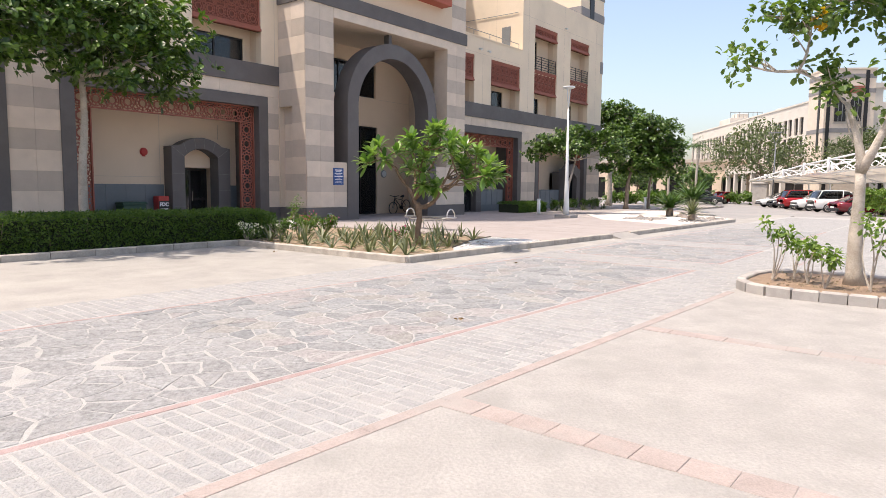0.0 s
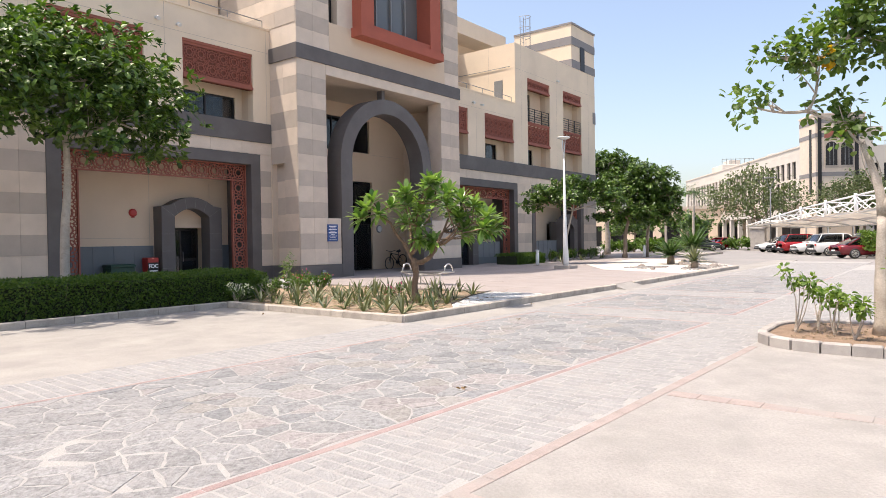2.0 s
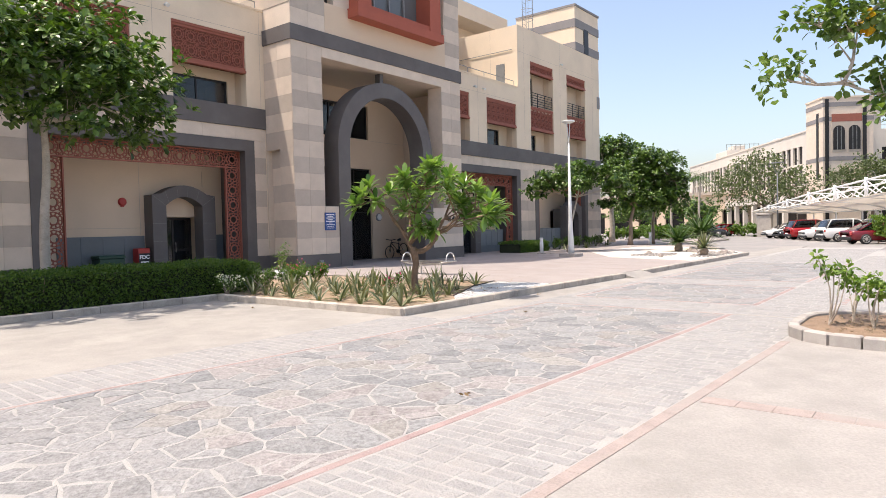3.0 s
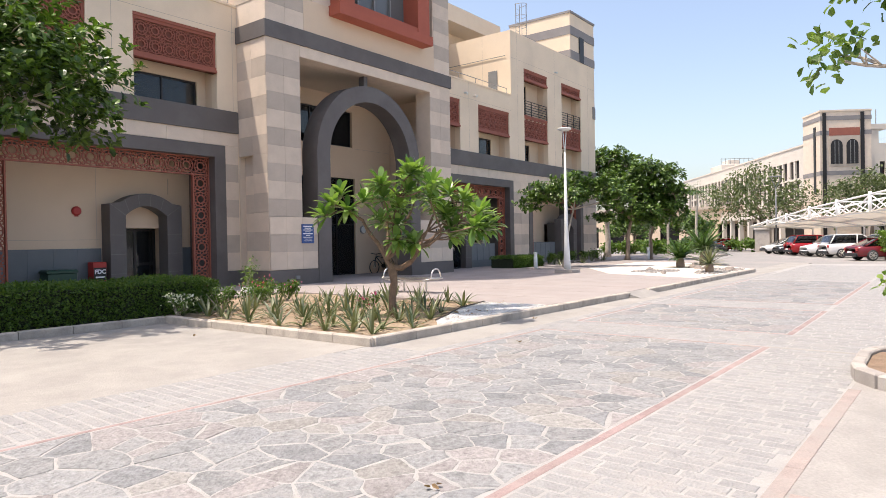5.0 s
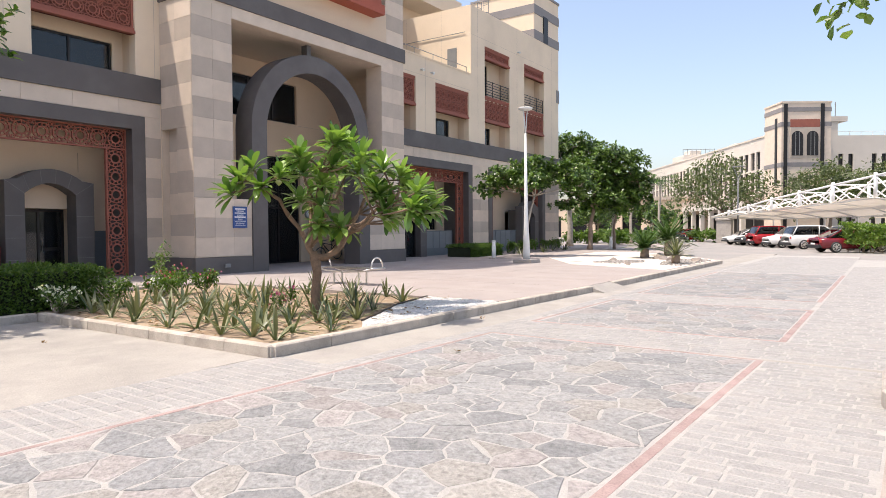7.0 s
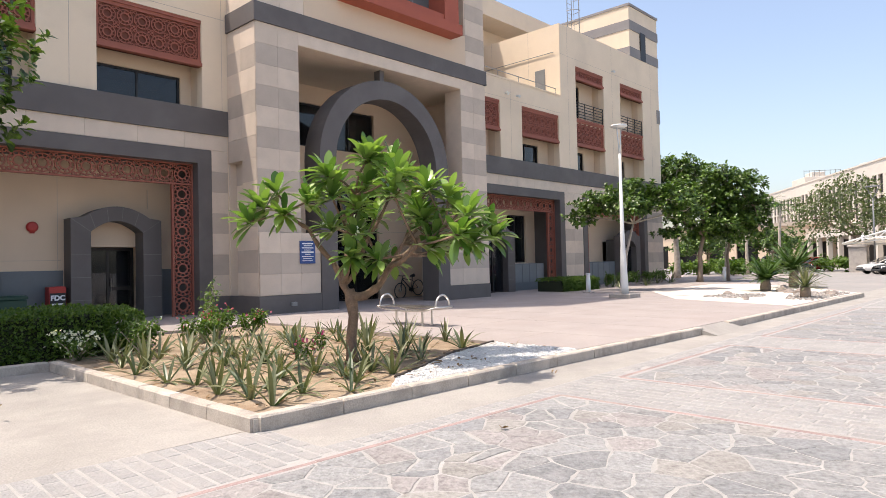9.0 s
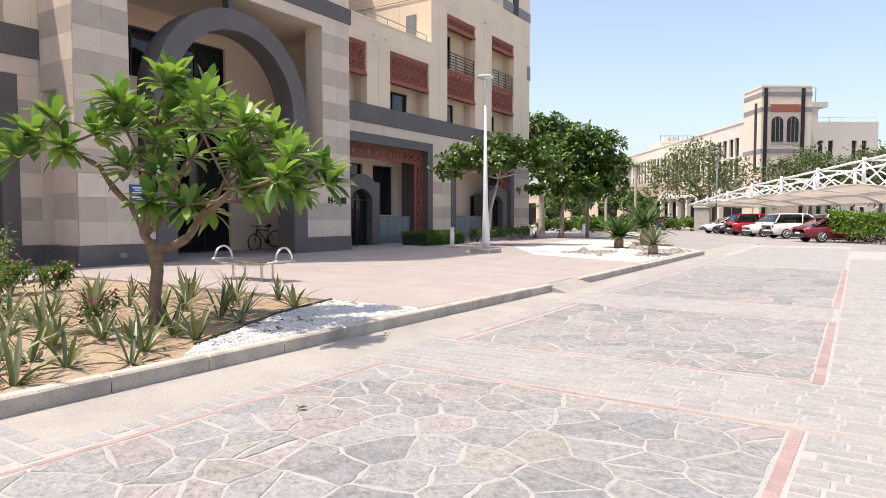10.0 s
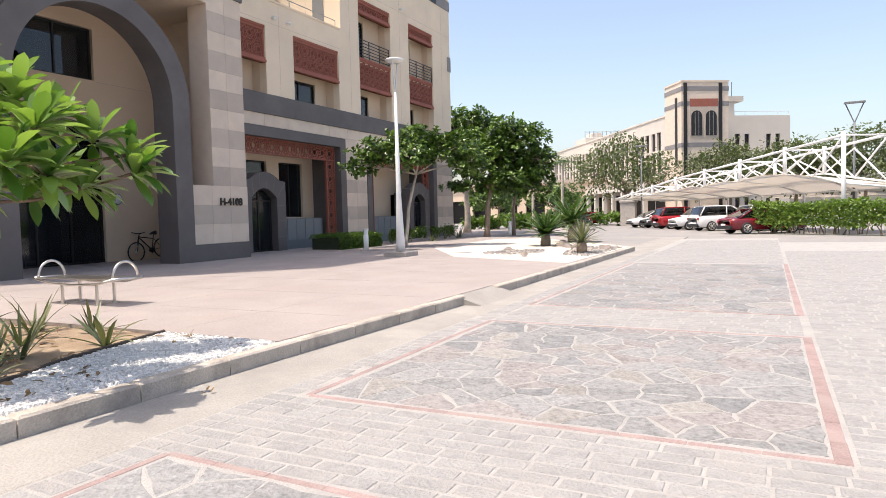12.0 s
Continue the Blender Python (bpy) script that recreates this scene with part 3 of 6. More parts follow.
# terracotta screens
def lattice(m, y0, y1, z0, z1, x, pitch=0.56, deep=0.05, rows=1):
    """A pierced screen in the y-z plane: ten-rayed rosettes with small rings between them."""
    tall = z1 - z0 > y1 - y0
    long, wide = (z1 - z0, y1 - y0) if tall else (y1 - y0, z1 - z0)
    n = max(1, round(long / pitch))
    step, h = long / n, wide / rows

    def put(a, b):
        return (y0 + b, z0 + a) if tall else (y0 + a, z0 + b)

    for r in range(rows):
        for k in range(n):
            a, b = (k + 0.5) * step, (r + 0.5) * h
            big = min(step, h) * 0.5
            m.ring(*put(a, b), big * 0.60, big * 0.43, 10, x, x + deep, 0.31)
            m.ring(*put(a, b), big * 0.99, big * 0.86, 10, x, x + deep * 0.9, 0.31)
            for t in range(10):
                t = 0.31 + math.pi * t / 5
                c, d = math.cos(t), math.sin(t)
                m.rod((x + deep * 0.55, *put(a + big * 0.55 * c, b + big * 0.55 * d)), (x + deep * 0.55, *put(a + big * 0.9 * c, b + big * 0.9 * d)), big * 0.085, 4)
            for q in (-1, 1):
                for w in (-1, 1):
                    m.ring(*put(a + q * (step * 0.5 - big * 0.2), b + w * (h * 0.5 - big * 0.2)), big * 0.24, big * 0.12, 5, x, x + deep * 0.8, 0.3 * q)


def screen(parent, y0, y1, z0, z1, x=F - 0.12):
    """A terracotta spandrel screen with moulded edges."""
    # backing sheet in the darkened terracotta, so the piercings read as shaded
    s = part("screen", Mesh().box(x - 0.12, x - 0.02, y0, y1, z0, z1), TERRA_SHADE, parent, "terracotta geometric lattice screen")
    m = Mesh()
    lattice(m, y0 + 0.08, y1 - 0.08, z0 + 0.2, z1 - 0.2, x - 0.02, 0.5, 0.06, 2 if z1 - z0 > 1.2 else 1)
    part("lattice", m, TERRA, s)
    m = Mesh().box(x - 0.1, x + 0.1, y0 + 0.002, y1 - 0.002, z1 - 0.10, z1 - 0.002).box(x - 0.1, x + 0.06, y0 + 0.002, y1 - 0.002, z1 - 0.2, z1 - 0.1)
    m.box(x - 0.1, x + 0.16, y0 + 0.002, y1 - 0.002, z0, z0 + 0.1).box(x - 0.1, x + 0.1, y0 + 0.002, y1 - 0.002, z0 + 0.1, z0 + 0.2)
    m.box(x - 0.1, x + 0.045, y0 + 0.002, y0 + 0.08, z0 + 0.2, z1 - 0.2).box(x - 0.1, x + 0.045, y1 - 0.08, y1 - 0.002, z0 + 0.2, z1 - 0.2)
    part("moulding", m, TERRA, s)


def loggia(y0, y1, z0, z1, win):
    """The recess behind an upper opening, with its window. win: (y0, y1, z0, z1)."""
    x = F - 0.75
    around = wall_cells(Mesh(), (x, F - 0.35), y0 - 0.1, y1 + 0.1, z0 - 0.1, z1 + 0.1, [(y0, y1, z0, z1)])
    part("reveal", around, CREAM, bld)
    m = wall_cells(Mesh(), (x - 0.2, x), y0 - 0.1, y1 + 0.1, z0 - 0.1, z1 + 0.1, [win])
    part("recess", m, CREAM, bld, "cream rendered window recess")
    window(bld, x - 0.1, *win, 1)


for a, b, z0, z1 in LW_HOLES:
    screen(bld, a, b, 7.85, z1)
    loggia(a, b, z0, z1, (a + 0.1, b - 0.35, z0 + 0.02, 7.6))
for a, b, z0, z1 in RW_HOLES:
    screen(bld, a, b, 7.85, z1)
    loggia(a, b, z0, z1, (a + 0.15, b - 0.9, z0 + 0.02, 7.7))


def balcony_rail(parent, y0, y1, z0, x):
    """A steel rail of level bars between posts."""
    top = part("balcony_rail", Mesh().rod((x, y0, z0 + 0.92), (x, y1, z0 + 0.92), 0.024, 6), FRAME, parent, "grey steel balcony rail")
    for k in range(5):
        part("bar", Mesh().rod((x, y0, z0 + 0.12 + k * 0.16), (x, y1, z0 + 0.12 + k * 0.16), 0.022, 6), FRAME, top)
    for k in range(4):
        y = y0 + 0.03 + (y1 - y0 - 0.06) * k / 3
        part("post", Mesh().rod((x, y, z0 - 0.02), (x, y, z0 + 0.95), 0.025, 6), FRAME, top)


for a, b, z0, z1 in RB_HOLES:
    screen(bld, a, b, 7.95, 9.5)
    screen(bld, a, b, 11.65, z1)
    part("balcony_floor", Mesh().box(F - 0.74, F - 0.13, a, b, 9.2, 9.45), CREAM, bld)
    loggia(a, b, z0, 9.2, (a + 0.15, b - 1.2, z0 + 0.02, 7.8))
    loggia(a, b, 9.45, z1, (a + 0.15, b - 1.5, 9.47, 11.6))
    balcony_rail(bld, a + 0.02, b - 0.02, 9.5, F - 0.08)


def ground_bay(y0, y1, back_holes=()):
    """A ground-floor bay: dark stone frame, open terracotta tracery and a set-back wall."""
    t, w = 0.44, 0.66
    m = wall_cells(Mesh(), (F - 1.65, F + 0.05), y0, y1, K - 0.2, 5.26, [(y0 + t, y1 - t, K - 0.2, 4.83)])
    fr = part("bay_frame", m, DARK, bld, "dark grey stone bay frame")
    a, b, e = y0 + t, y1 - t, 0.045
    x = F - 0.38
    zt = 4.83 - w
    m = wall_cells(Mesh(), (x - 0.05, x + 0.07), a, b, K, 4.83, [(a + e, a + w - e, K, zt), (b - w + e, b - e, K, zt), (a + w, b - w, K, zt), (a + e, b - e, zt + e, 4.83 - e)])
    band = part("screen", m, TERRA, fr, "open terracotta geometric tracery surround")
    for u in (a + e, b - w + e):
        m = Mesh()
        lattice(m, u, u + w - 2 * e, K + 0.02, zt, x - 0.03)
        part("lattice", m, TERRA, band)
    m = Mesh()
    lattice(m, a + e, b - e, zt + e, 4.83 - e, x - 0.03)
    part("lattice", m, TERRA, band)
    m = wall_cells(Mesh(), (F - 1.95, F - 1.65), y0, y1, K - 0.2, 5.26, back_holes)
    return part("bay_wall", m, CREAM, fr, "cream rendered bay wall")


def portal(y0, y1, top, oy0, oy1, spring, otop, x0, x1):
    """A dark stone door surround with a segmental arch."""
    m = Mesh()
    n = 12
    cy = (y0 + y1) / 2
    out = [(y0, K), (y0, top - 0.38), (y0 + 0.32, top - 0.33)]
    inn = [(oy0, K), (oy0, spring)]
    for k in range(n + 1):
        s = -1 + 2 * k / n
        out.append((cy + s * (y1 - y0 - 0.7) / 2, top - 0.33 * s * s))
        inn.append(((oy0 + oy1) / 2 + s * (oy1 - oy0) / 2, spring + (otop - spring) * (1 - s * s)))
    out += [(y1 - 0.32, top - 0.33), (y1, top - 0.38), (y1, K)]
    inn += [(oy1, spring), (oy1, K)]
    inn.insert(1, inn[1])
    inn.insert(-1, inn[-2])
    while len(inn) < len(out):
        inn.insert(2, inn[2])
    for (a0, b0), (a1, b1), (c0, d0), (c1, d1) in zip(out, out[1:], inn, inn[1:]):
        m.quad((x1, a1, b1), (x1, a0, b0), (x1, c0, d0), (x1, c1, d1))
        m.quad((x0, a1, b1), (x0, a0, b0), (x1, a0, b0), (x1, a1, b1))
        m.quad((x0, c0, d0), (x0, c1, d1), (x1, c1, d1), (x1, c0, d0))
    door = part("portal", m, DARK, bld, "dark grey stone arched door surround")
    for q in range(1, len(out) - 1):
        a, b = Vector((0, *out[q])), Vector((0, *inn[q]))
        if q in (1, 4, 7, 10, 13, len(out) - 2):
            part("joint", Mesh().tube([(x1, a.y, a.z), (x1, b.y, b.z)], [0.006, 0.006], 4), BANDG, door)
    for z in (0.75, 1.4, 2.05):
        for c0, c1 in ((y0, oy0), (oy1, y1)):
            part("joint", Mesh().box(x1 - 0.002, x1 + 0.003, c0 + 0.002, c1 - 0.002, z, z + 0.009), BANDG, door)
    return door


# left bays: blind wall with a service door in its portal
XW = F - 1.65
for i, (a, b) in enumerate(LW_BAYS):
    ground_bay(a, b, [(12.5, 14.05, K, 2.3)] if i == 0 else [])
portal(11.93, 14.48, 3.48, 12.46, 13.93, 2.72, 3.05, XW, XW + 0.6)
m = wall_cells(Mesh(), (XW - 0.9, XW - 0.3), 12.4, 14.15, K - 0.1, 2.4, [(12.5, 14.05, K, 2.3)])
part("door_recess", m, CREAM, bld)
# dark sheet standing for the shade behind the service door
part("room_shade_wall", Mesh().box(XW - 1.0, XW - 0.901, 12.4, 14.15, K - 0.1, 2.4), INNER_SHADE, bld)
m = wall_cells(Mesh(), (XW - 0.52, XW - 0.46), 12.51, 14.04, K, 2.29, [(12.6, 13.24, 0.3, 2.2), (13.31, 13.95, 0.3, 0.98), (13.31, 13.95, 1.08, 2.2)])
dr = part("door", m, FRAME, bld, "dark glazed service door")
for y0, y1 in ((12.6, 13.24), (13.31, 13.95)):
    part("pane", Mesh().box(XW - 0.495, XW - 0.485, y0, y1, 0.3, 2.2), GLASS, dr)
part("handle", Mesh().rod((XW - 0.42, 13.36, 0.95), (XW - 0.42, 13.36, 1.35), 0.015, 6), STEEL, dr)
part("dado", Mesh().box(XW - 0.01, XW + 0.03, 14.49, 15.15, K, 1.6), SLATE, bld, "blue-grey stone dado")
part("conduit", Mesh().rod((XW + 0.02, 14.3, 3.5), (XW + 0.02, 14.3, 4.1), 0.012, 5), STONE_D, bld)
m = Mesh().box(XW - 0.01, XW + 0.03, 8.9, 11.895, K, 1.62)
sp = part("dado", m, SLATE, bld, "blue-grey stone dado")
for k in range(4):
    part("panel", Mesh().box(XW + 0.03, XW + 0.042, 8.92 + k * 0.74, 9.63 + k * 0.74, 0.2, 1.58), SLATE, sp)
part("groove", Mesh().box(XW - 0.002, XW + 0.004, 11.76, 11.776, 1.65, 5.2), STONE_D, bld)

# stone piers between the bays
for y0, y1 in ((6.1, 7.6), (15.6, 16.16), (-3.25, -1.67)):
    stone_panels(lw, F + 0.001, y0, y1, 0.72, 5.26, 0.65, 0.8)
    part("dark_base", Mesh().box(F - 0.01, F + 0.06, y0 + 0.005, y1 - 0.005, K - 0.1, 0.71), DARK, bld)
pr = part("pier_face", Mesh().box(F - 0.01, F + 0.001, 35.61, 37.44, 0.72, 5.26).box(F - 0.01, F + 0.001, 45.21, 47.5, 0.72, 5.26), STONE_L, bld)
stone_panels(pr, F + 0.002, 35.61, 37.44, 0.72, 5.26, 0.65, 0.9)
stone_panels(pr, F + 0.002, 45.21, 47.5, 0.72, 5.26, 0.65, 0.9)
stone_panels(lw, F + 0.002, 5.0, 16.16, 5.27, 5.75, 0.5, 1.4)
stone_panels(pr, F + 0.002, 27.1, 47.5, 5.27, 5.75, 0.5, 1.45)
part("dark_base", Mesh().box(F - 0.01, F + 0.06, 35.61, 37.44, K - 0.1, 0.71).box(F - 0.01, F + 0.06, 45.21, 47.55, K - 0.1, 0.71), DARK, bld)

# right bays: glazed, each with a portal
for (a, b), (p0, p1) in zip(RW_BAYS, ((28.75, 31.25), (42.0, 44.4))):
    holes = [(p0 + 0.45, p1 - 0.55, K, 2.75)]
    wins = [(28.35, 31.9, 2.8, 4.06), (31.2, 31.9, 1.55, 2.75), (32.7, 34.35, 1.55, 4.06)] if a < 30 else [(38.4, 39.9, 1.6, 4.05)]
    ground_bay(a, b, holes + wins)
    for w in wins:
        window(bld, XW - 0.15, *w, 0 if w[1] - w[0] < 1 else 1)
    portal(p0, p1, 3.42, p0 + 0.45, p1 - 0.55, 2.35, 2.75, F - 0.6, F - 0.08)
    d = window(bld, F - 0.45, p0 + 0.45, p1 - 0.55, K, 2.74, 1, (2.25,), 0.8)
    tagged(d, "dark glazed entrance door")
    q0, q1 = (p1, b - 1.18) if a < 30 else (a + 1.18, p0)
    lowp = part("dado", Mesh().box(XW + 1.0, XW + 1.06, q0 + 0.01, q1, K, 1.5), SLATE, bld, "blue-grey low panelling")
    for k in range(5):
        y = q0 + 0.05 + (q1 - q0 - 0.1) * k / 5
        part("panel", Mesh().box(XW + 1.06, XW + 1.075, y, y + (q1 - q0) / 5 - 0.09, 0.55, 1.45), mat("slate_panel", (0.17, 0.19, 0.205), 0.45, 0.1, 2, 50, 0.05) if k == 0 and a < 30 else bpy.data.materials["slate_panel"], lowp)

# roof railings, ladder and small fittings
m = Mesh()
for y0, y1, x in ((-20, 16.0, F - 0.2), (27.1, 35.4, F - 0.2)):
    n = int((y1 - y0) / 1.6)
    for k in range(n + 1):
        y = y0 + (y1 - y0) * k / n
        m.rod((x, y, 10.45), (x, y, 10.85), 0.018, 5)
    m.rod((x, y0, 10.85), (x, y1, 10.85), 0.022, 5)
part("roof_rail", m, RAIL, bld, "thin grey roof rail")
m = Mesh()
lx, ly = -25.0, 40.6
for s in (-0.25, 0.25):
    m.rod((lx, ly + s, 13.8), (lx, ly + s, 17.9), 0.025, 5)
for k in range(13):
    m.rod((lx, ly - 0.25, 13.95 + 0.3 * k), (lx, ly + 0.25, 13.95 + 0.3 * k), 0.015, 5)
for z in (15.6, 16.3, 17.0, 17.8):
    pts = [(lx + 0.7 * math.sin(t), ly - 0.4 * math.cos(t), z) for t in [math.pi * q / 8 for q in range(9)]]
    m.tube(pts, [0.02] * 9, 5)
for q in (2, 4, 6):
    t = math.pi * q / 8
    m.rod((lx + 0.7 * math.sin(t), ly - 0.4 * math.cos(t), 15.6), (lx + 0.7 * math.sin(t), ly - 0.4 * math.cos(t), 17.8), 0.015, 5)
part("roof_ladder", m, RAIL, bld, "caged steel roof ladder")
part("antenna", Mesh().rod((-28.5, 35.2, 17.2), (-28.5, 35.2, 19.6), 0.02, 5), RAIL, bld)
part("roof_unit", Mesh().soft(-28.2, -27.6, 31.0, 31.8, 17.2, 18.0, 0.05).box(-28.0, -27.8, 31.3, 31.5, 18.0, 18.2), POLE, bld)
for y, z in ((11.3, 9.75), (12.1, 9.7), (30.7, 9.75), (31.6, 9.75), (41.2, 12.9)):
    part("wall_lamp", Mesh().tube([(F, y, z), (F + 0.12, y, z), (F + 0.2, y, z - 0.06)], [0.05, 0.06, 0.075], 8), POLE, bld, "small grey wall lamp")

# joints in the render
for y0, y1, z0, z1, ys in ((-20, 16.15, 9.48, 10.42, (16.0, 11.6, 7.2, 2.3, -2.4)), (27.1, 35.5, 9.5, 10.4, (31.1,)), (35.6, 47.5, 12.75, 14.4, (36.3, 41.15, 46.3))):
    part("joint", Mesh().box(F, F + 0.0025, y0, y1, z0, z0 + 0.014), STONE_D, bld)
    for y in ys:
        part("joint", Mesh().box(F, F + 0.0026, y, y + 0.013, 6.6, z1), STONE_D, bld)
for x in (-24.6, -27.2):
    part("joint", Mesh().box(x, x + 0.013, 35.547, 35.551, 10.2, 14.4), STONE_D, bld)
part("joint", Mesh().box(XW, XW + 0.003, 8.9, 11.85, 1.9, 1.912), STONE_D, bld)


# ---- ground, road and plaza ----
def slab(name, m, material, label, category, kind="structure"):
    ob = part(name, m, material)
    return tagged(ob, label, category, "", kind)


g = Mesh()
g.quad((-900, -900, -0.03), (900, -900, -0.03), (900, 900, -0.03), (-900, 900, -0.03))
slab("ground", g, ROAD, "wide grey paved ground that reaches the horizon", "ground")
m = Mesh().box(-2.5, 16, -20, 13.6, -0.2, 0.0)
m.v = [(x - (0.03 * (12.2 - y) if x < 0 and y < 12 else 0), y, z) for x, y, z in m.v]
slab("pavement_slab", m, SLAB, "pale pinkish concrete paving slab with orange joints", "pavement")
m = Mesh().prism([(-15.05, -20), (-9.35, -20), (-9.12, 9.02), (-15.05, 9.02)], (0, 0, 0), "z", -0.2, -0.002)
slab("pavement_gutter", m, CONC, "pale sandy concrete parking surface", "pavement")
slab("pavement_bed", Mesh().box(-9.9, -1.9, -20, 12.6, -0.25, -0.0055), CONC, "sandy concrete under the sett strip", "pavement")
slab("pavement_gutter", Mesh().box(-9.3, -8.05, 9.0, 46, -0.2, -0.004), CONC, "pale sandy concrete gutter beside the kerb", "pavement")
m = Mesh().prism([(-25, 14.87), (-9.02, 14.87), (-8.93, 17), (-8.87, 20), (-8.8, 33.9), (-11, 38), (-16.5, 48), (-17, 62), (-30, 62), (-30, 47.6), (-25, 47.6)], (0, 0, 0), "z", -0.3, K)
m.box(-25, -18.4, -20, 14.87, -0.3, K)
plaza = slab("plaza", m, PLAZA, "pinkish stamped concrete plaza before the building", "plaza")
m = Mesh()
for k in range(9):
    m.box(-18.3, -9.3, 16.6 + 2.1 * k, 16.615 + 2.1 * k, K - 0.01, K + 0.0015)
for k in range(4):
    m.box(-18.0 + 2.4 * k, -17.985 + 2.4 * k, 15.0, 33.5, K - 0.01, K + 0.0014)
part("joint", m, CONC, plaza)

bed = Mesh()
nx, ny = 60, 56
idx = {}
for i in range(nx + 1):
    for j in range(ny + 1):
        x, y = -18.4 + 9.3 * i / nx, 9.15 + 5.75 * j / ny
        z = 0.10 + 0.045 * noise.noise((x * 0.9, y * 0.9, 0)) + 0.015 * noise.noise((x * 5, y * 5, 2))
        idx[i, j] = len(bed.v)
        bed.v.append((x, y, z))
for i in range(nx):
    for j in range(ny):
        bed.f.append((idx[i, j], idx[i + 1, j], idx[i + 1, j + 1], idx[i, j + 1]))
tagged(part("soil_bed", bed, SAND, smooth=True), "sandy planting bed inside a concrete kerb", "soil", "", "structure")
tagged(part("soil_bed", Mesh().box(-18.4, -15.3, -20, 9.15, -0.2, 0.11), SOIL), "brown soil strip under the hedge", "soil", "", "structure")


m = Mesh()
m.v = [(-8.9, 19.0, K), (-8.9, 20.7, K), (-8.35, 20.7, -0.01), (-8.35, 19.0, -0.01), (-8.9, 19.0, -0.05), (-8.9, 20.7, -0.05)]
m.f = [(0, 3, 2, 1), (0, 4, 3), (1, 2, 5)]
tagged(part("ramp", m, CONC), "short concrete ramp through the kerb", "ramp", "", "structure")


# kerbs, stone by stone
def kerb_run(ob, pts, stone, wide, high, material):
    """Kerb stones along a line of corners, butted with thin joints."""
    cache = {}
    for (xa, ya), (xb, yb) in zip(pts, pts[1:]):
        d = Vector((xb - xa, yb - ya, 0))
        n = max(1, round(d.length / stone))
        step = d.length / n
        key = round(step, 3)
        if key not in cache:
            me = Mesh().soft(0.006, step - 0.006, -wide / 2, wide / 2, -0.1, high, 0.02).data("kerb_stone")
            me.materials.append(material)
            cache[key] = me
        for k in range(n):
            q = new("kerb_stone", cache[key])
            q.parent = ob
            q.matrix_basis = pose(xa + d.x * k / n, ya + d.y * k / n, random.uniform(-0.004, 0.004), random.uniform(-0.4, 0.4), 0, math.degrees(math.atan2(d.y, d.x)) + random.uniform(-0.15, 0.15))


def kerb(label, pts, stone, wide=0.16, high=0.15, material=KERB):
    ob = tagged(part("kerb", Mesh().box(pts[0][0] - 0.05, pts[0][0] + 0.05, pts[0][1] - 0.05, pts[0][1] + 0.05, -0.15, high - 0.03), material), label, "kerb", "", "structure")
    kerb_run(ob, pts, stone, wide, high, material)


kerb("worn pale concrete kerb round the planting bed", [(-15.1, 9.1), (-9.0, 9.1)], 0.9)
kerb("worn pale concrete kerb beside the plaza", [(-9.04, 9.1), (-8.95, 14.0), (-8.8, 19.1)], 0.95)
kerb("worn pale concrete kerb beside the pebble bed", [(-8.8, 20.6), (-8.72, 33.9), (-9.6, 34.6)], 0.95)
kerb("pale concrete kerb in front of the hedge", [(-15.15, -20), (-15.15, 9.02)], 0.95)
kerb("pale concrete kerb across the far plaza", [(-10.9, 38.3), (-16.4, 48.2), (-16.9, 62)], 1.5)


# stone paving
def cell(site, near, rect, gap):
    """The outline of one stone: the part of rect nearer to site than to its neighbours, drawn in by half a joint."""
    poly = [(rect[0], rect[2]), (rect[1], rect[2]), (rect[1], rect[3]), (rect[0], rect[3])]
    cuts = [((q[0] - site[0]), (q[1] - site[1])) for q in near]
    planes = []
    for dx, dy in cuts:
        d = math.hypot(dx, dy)
        planes.append((dx / d, dy / d, d / 2 - gap - 0.006 * abs(math.sin(41 * (site[0] + site[1]) + 7 * dx + 5 * dy))))
    for nx_, ny_, dist in planes:
        out = []
        for a, b in zip(poly, poly[1:] + poly[:1]):
            da = (a[0] - site[0]) * nx_ + (a[1] - site[1]) * ny_ - dist
            db = (b[0] - site[0]) * nx_ + (b[1] - site[1]) * ny_ - dist
            if da <= 0:
                out.append(a)
            if da * db < 0:
                t = da / (da - db)
                out.append((a[0] + (b[0] - a[0]) * t, a[1] + (b[1] - a[1]) * t))
        poly = out
        if len(poly) < 3:
            return []
    poly = rough_edge(poly)
    clean = [p for p, q in zip(poly, poly[1:] + poly[:1]) if math.hypot(p[0] - q[0], p[1] - q[1]) > 0.025]
    return clean if len(clean) > 2 else []


def rough_edge(poly):
    """Breaks straight edges with wandering corners."""
    out = []
    for a, b in zip(poly, poly[1:] + poly[:1]):
        d = math.hypot(b[0] - a[0], b[1] - a[1])
        n = 1 if d < 0.1 else 2 if d < 0.2 else 4
        bow = random.uniform(-0.05, 0.03) * d
        for k in range(n):
            t = k / n
            w = bow * math.sin(math.pi * t) + random.uniform(-0.011, 0.006)
            out.append((a[0] + (b[0] - a[0]) * t + (b[1] - a[1]) / max(d, 1e-4) * w, a[1] + (b[1] - a[1]) * t - (b[0] - a[0]) / max(d, 1e-4) * w))
    return out


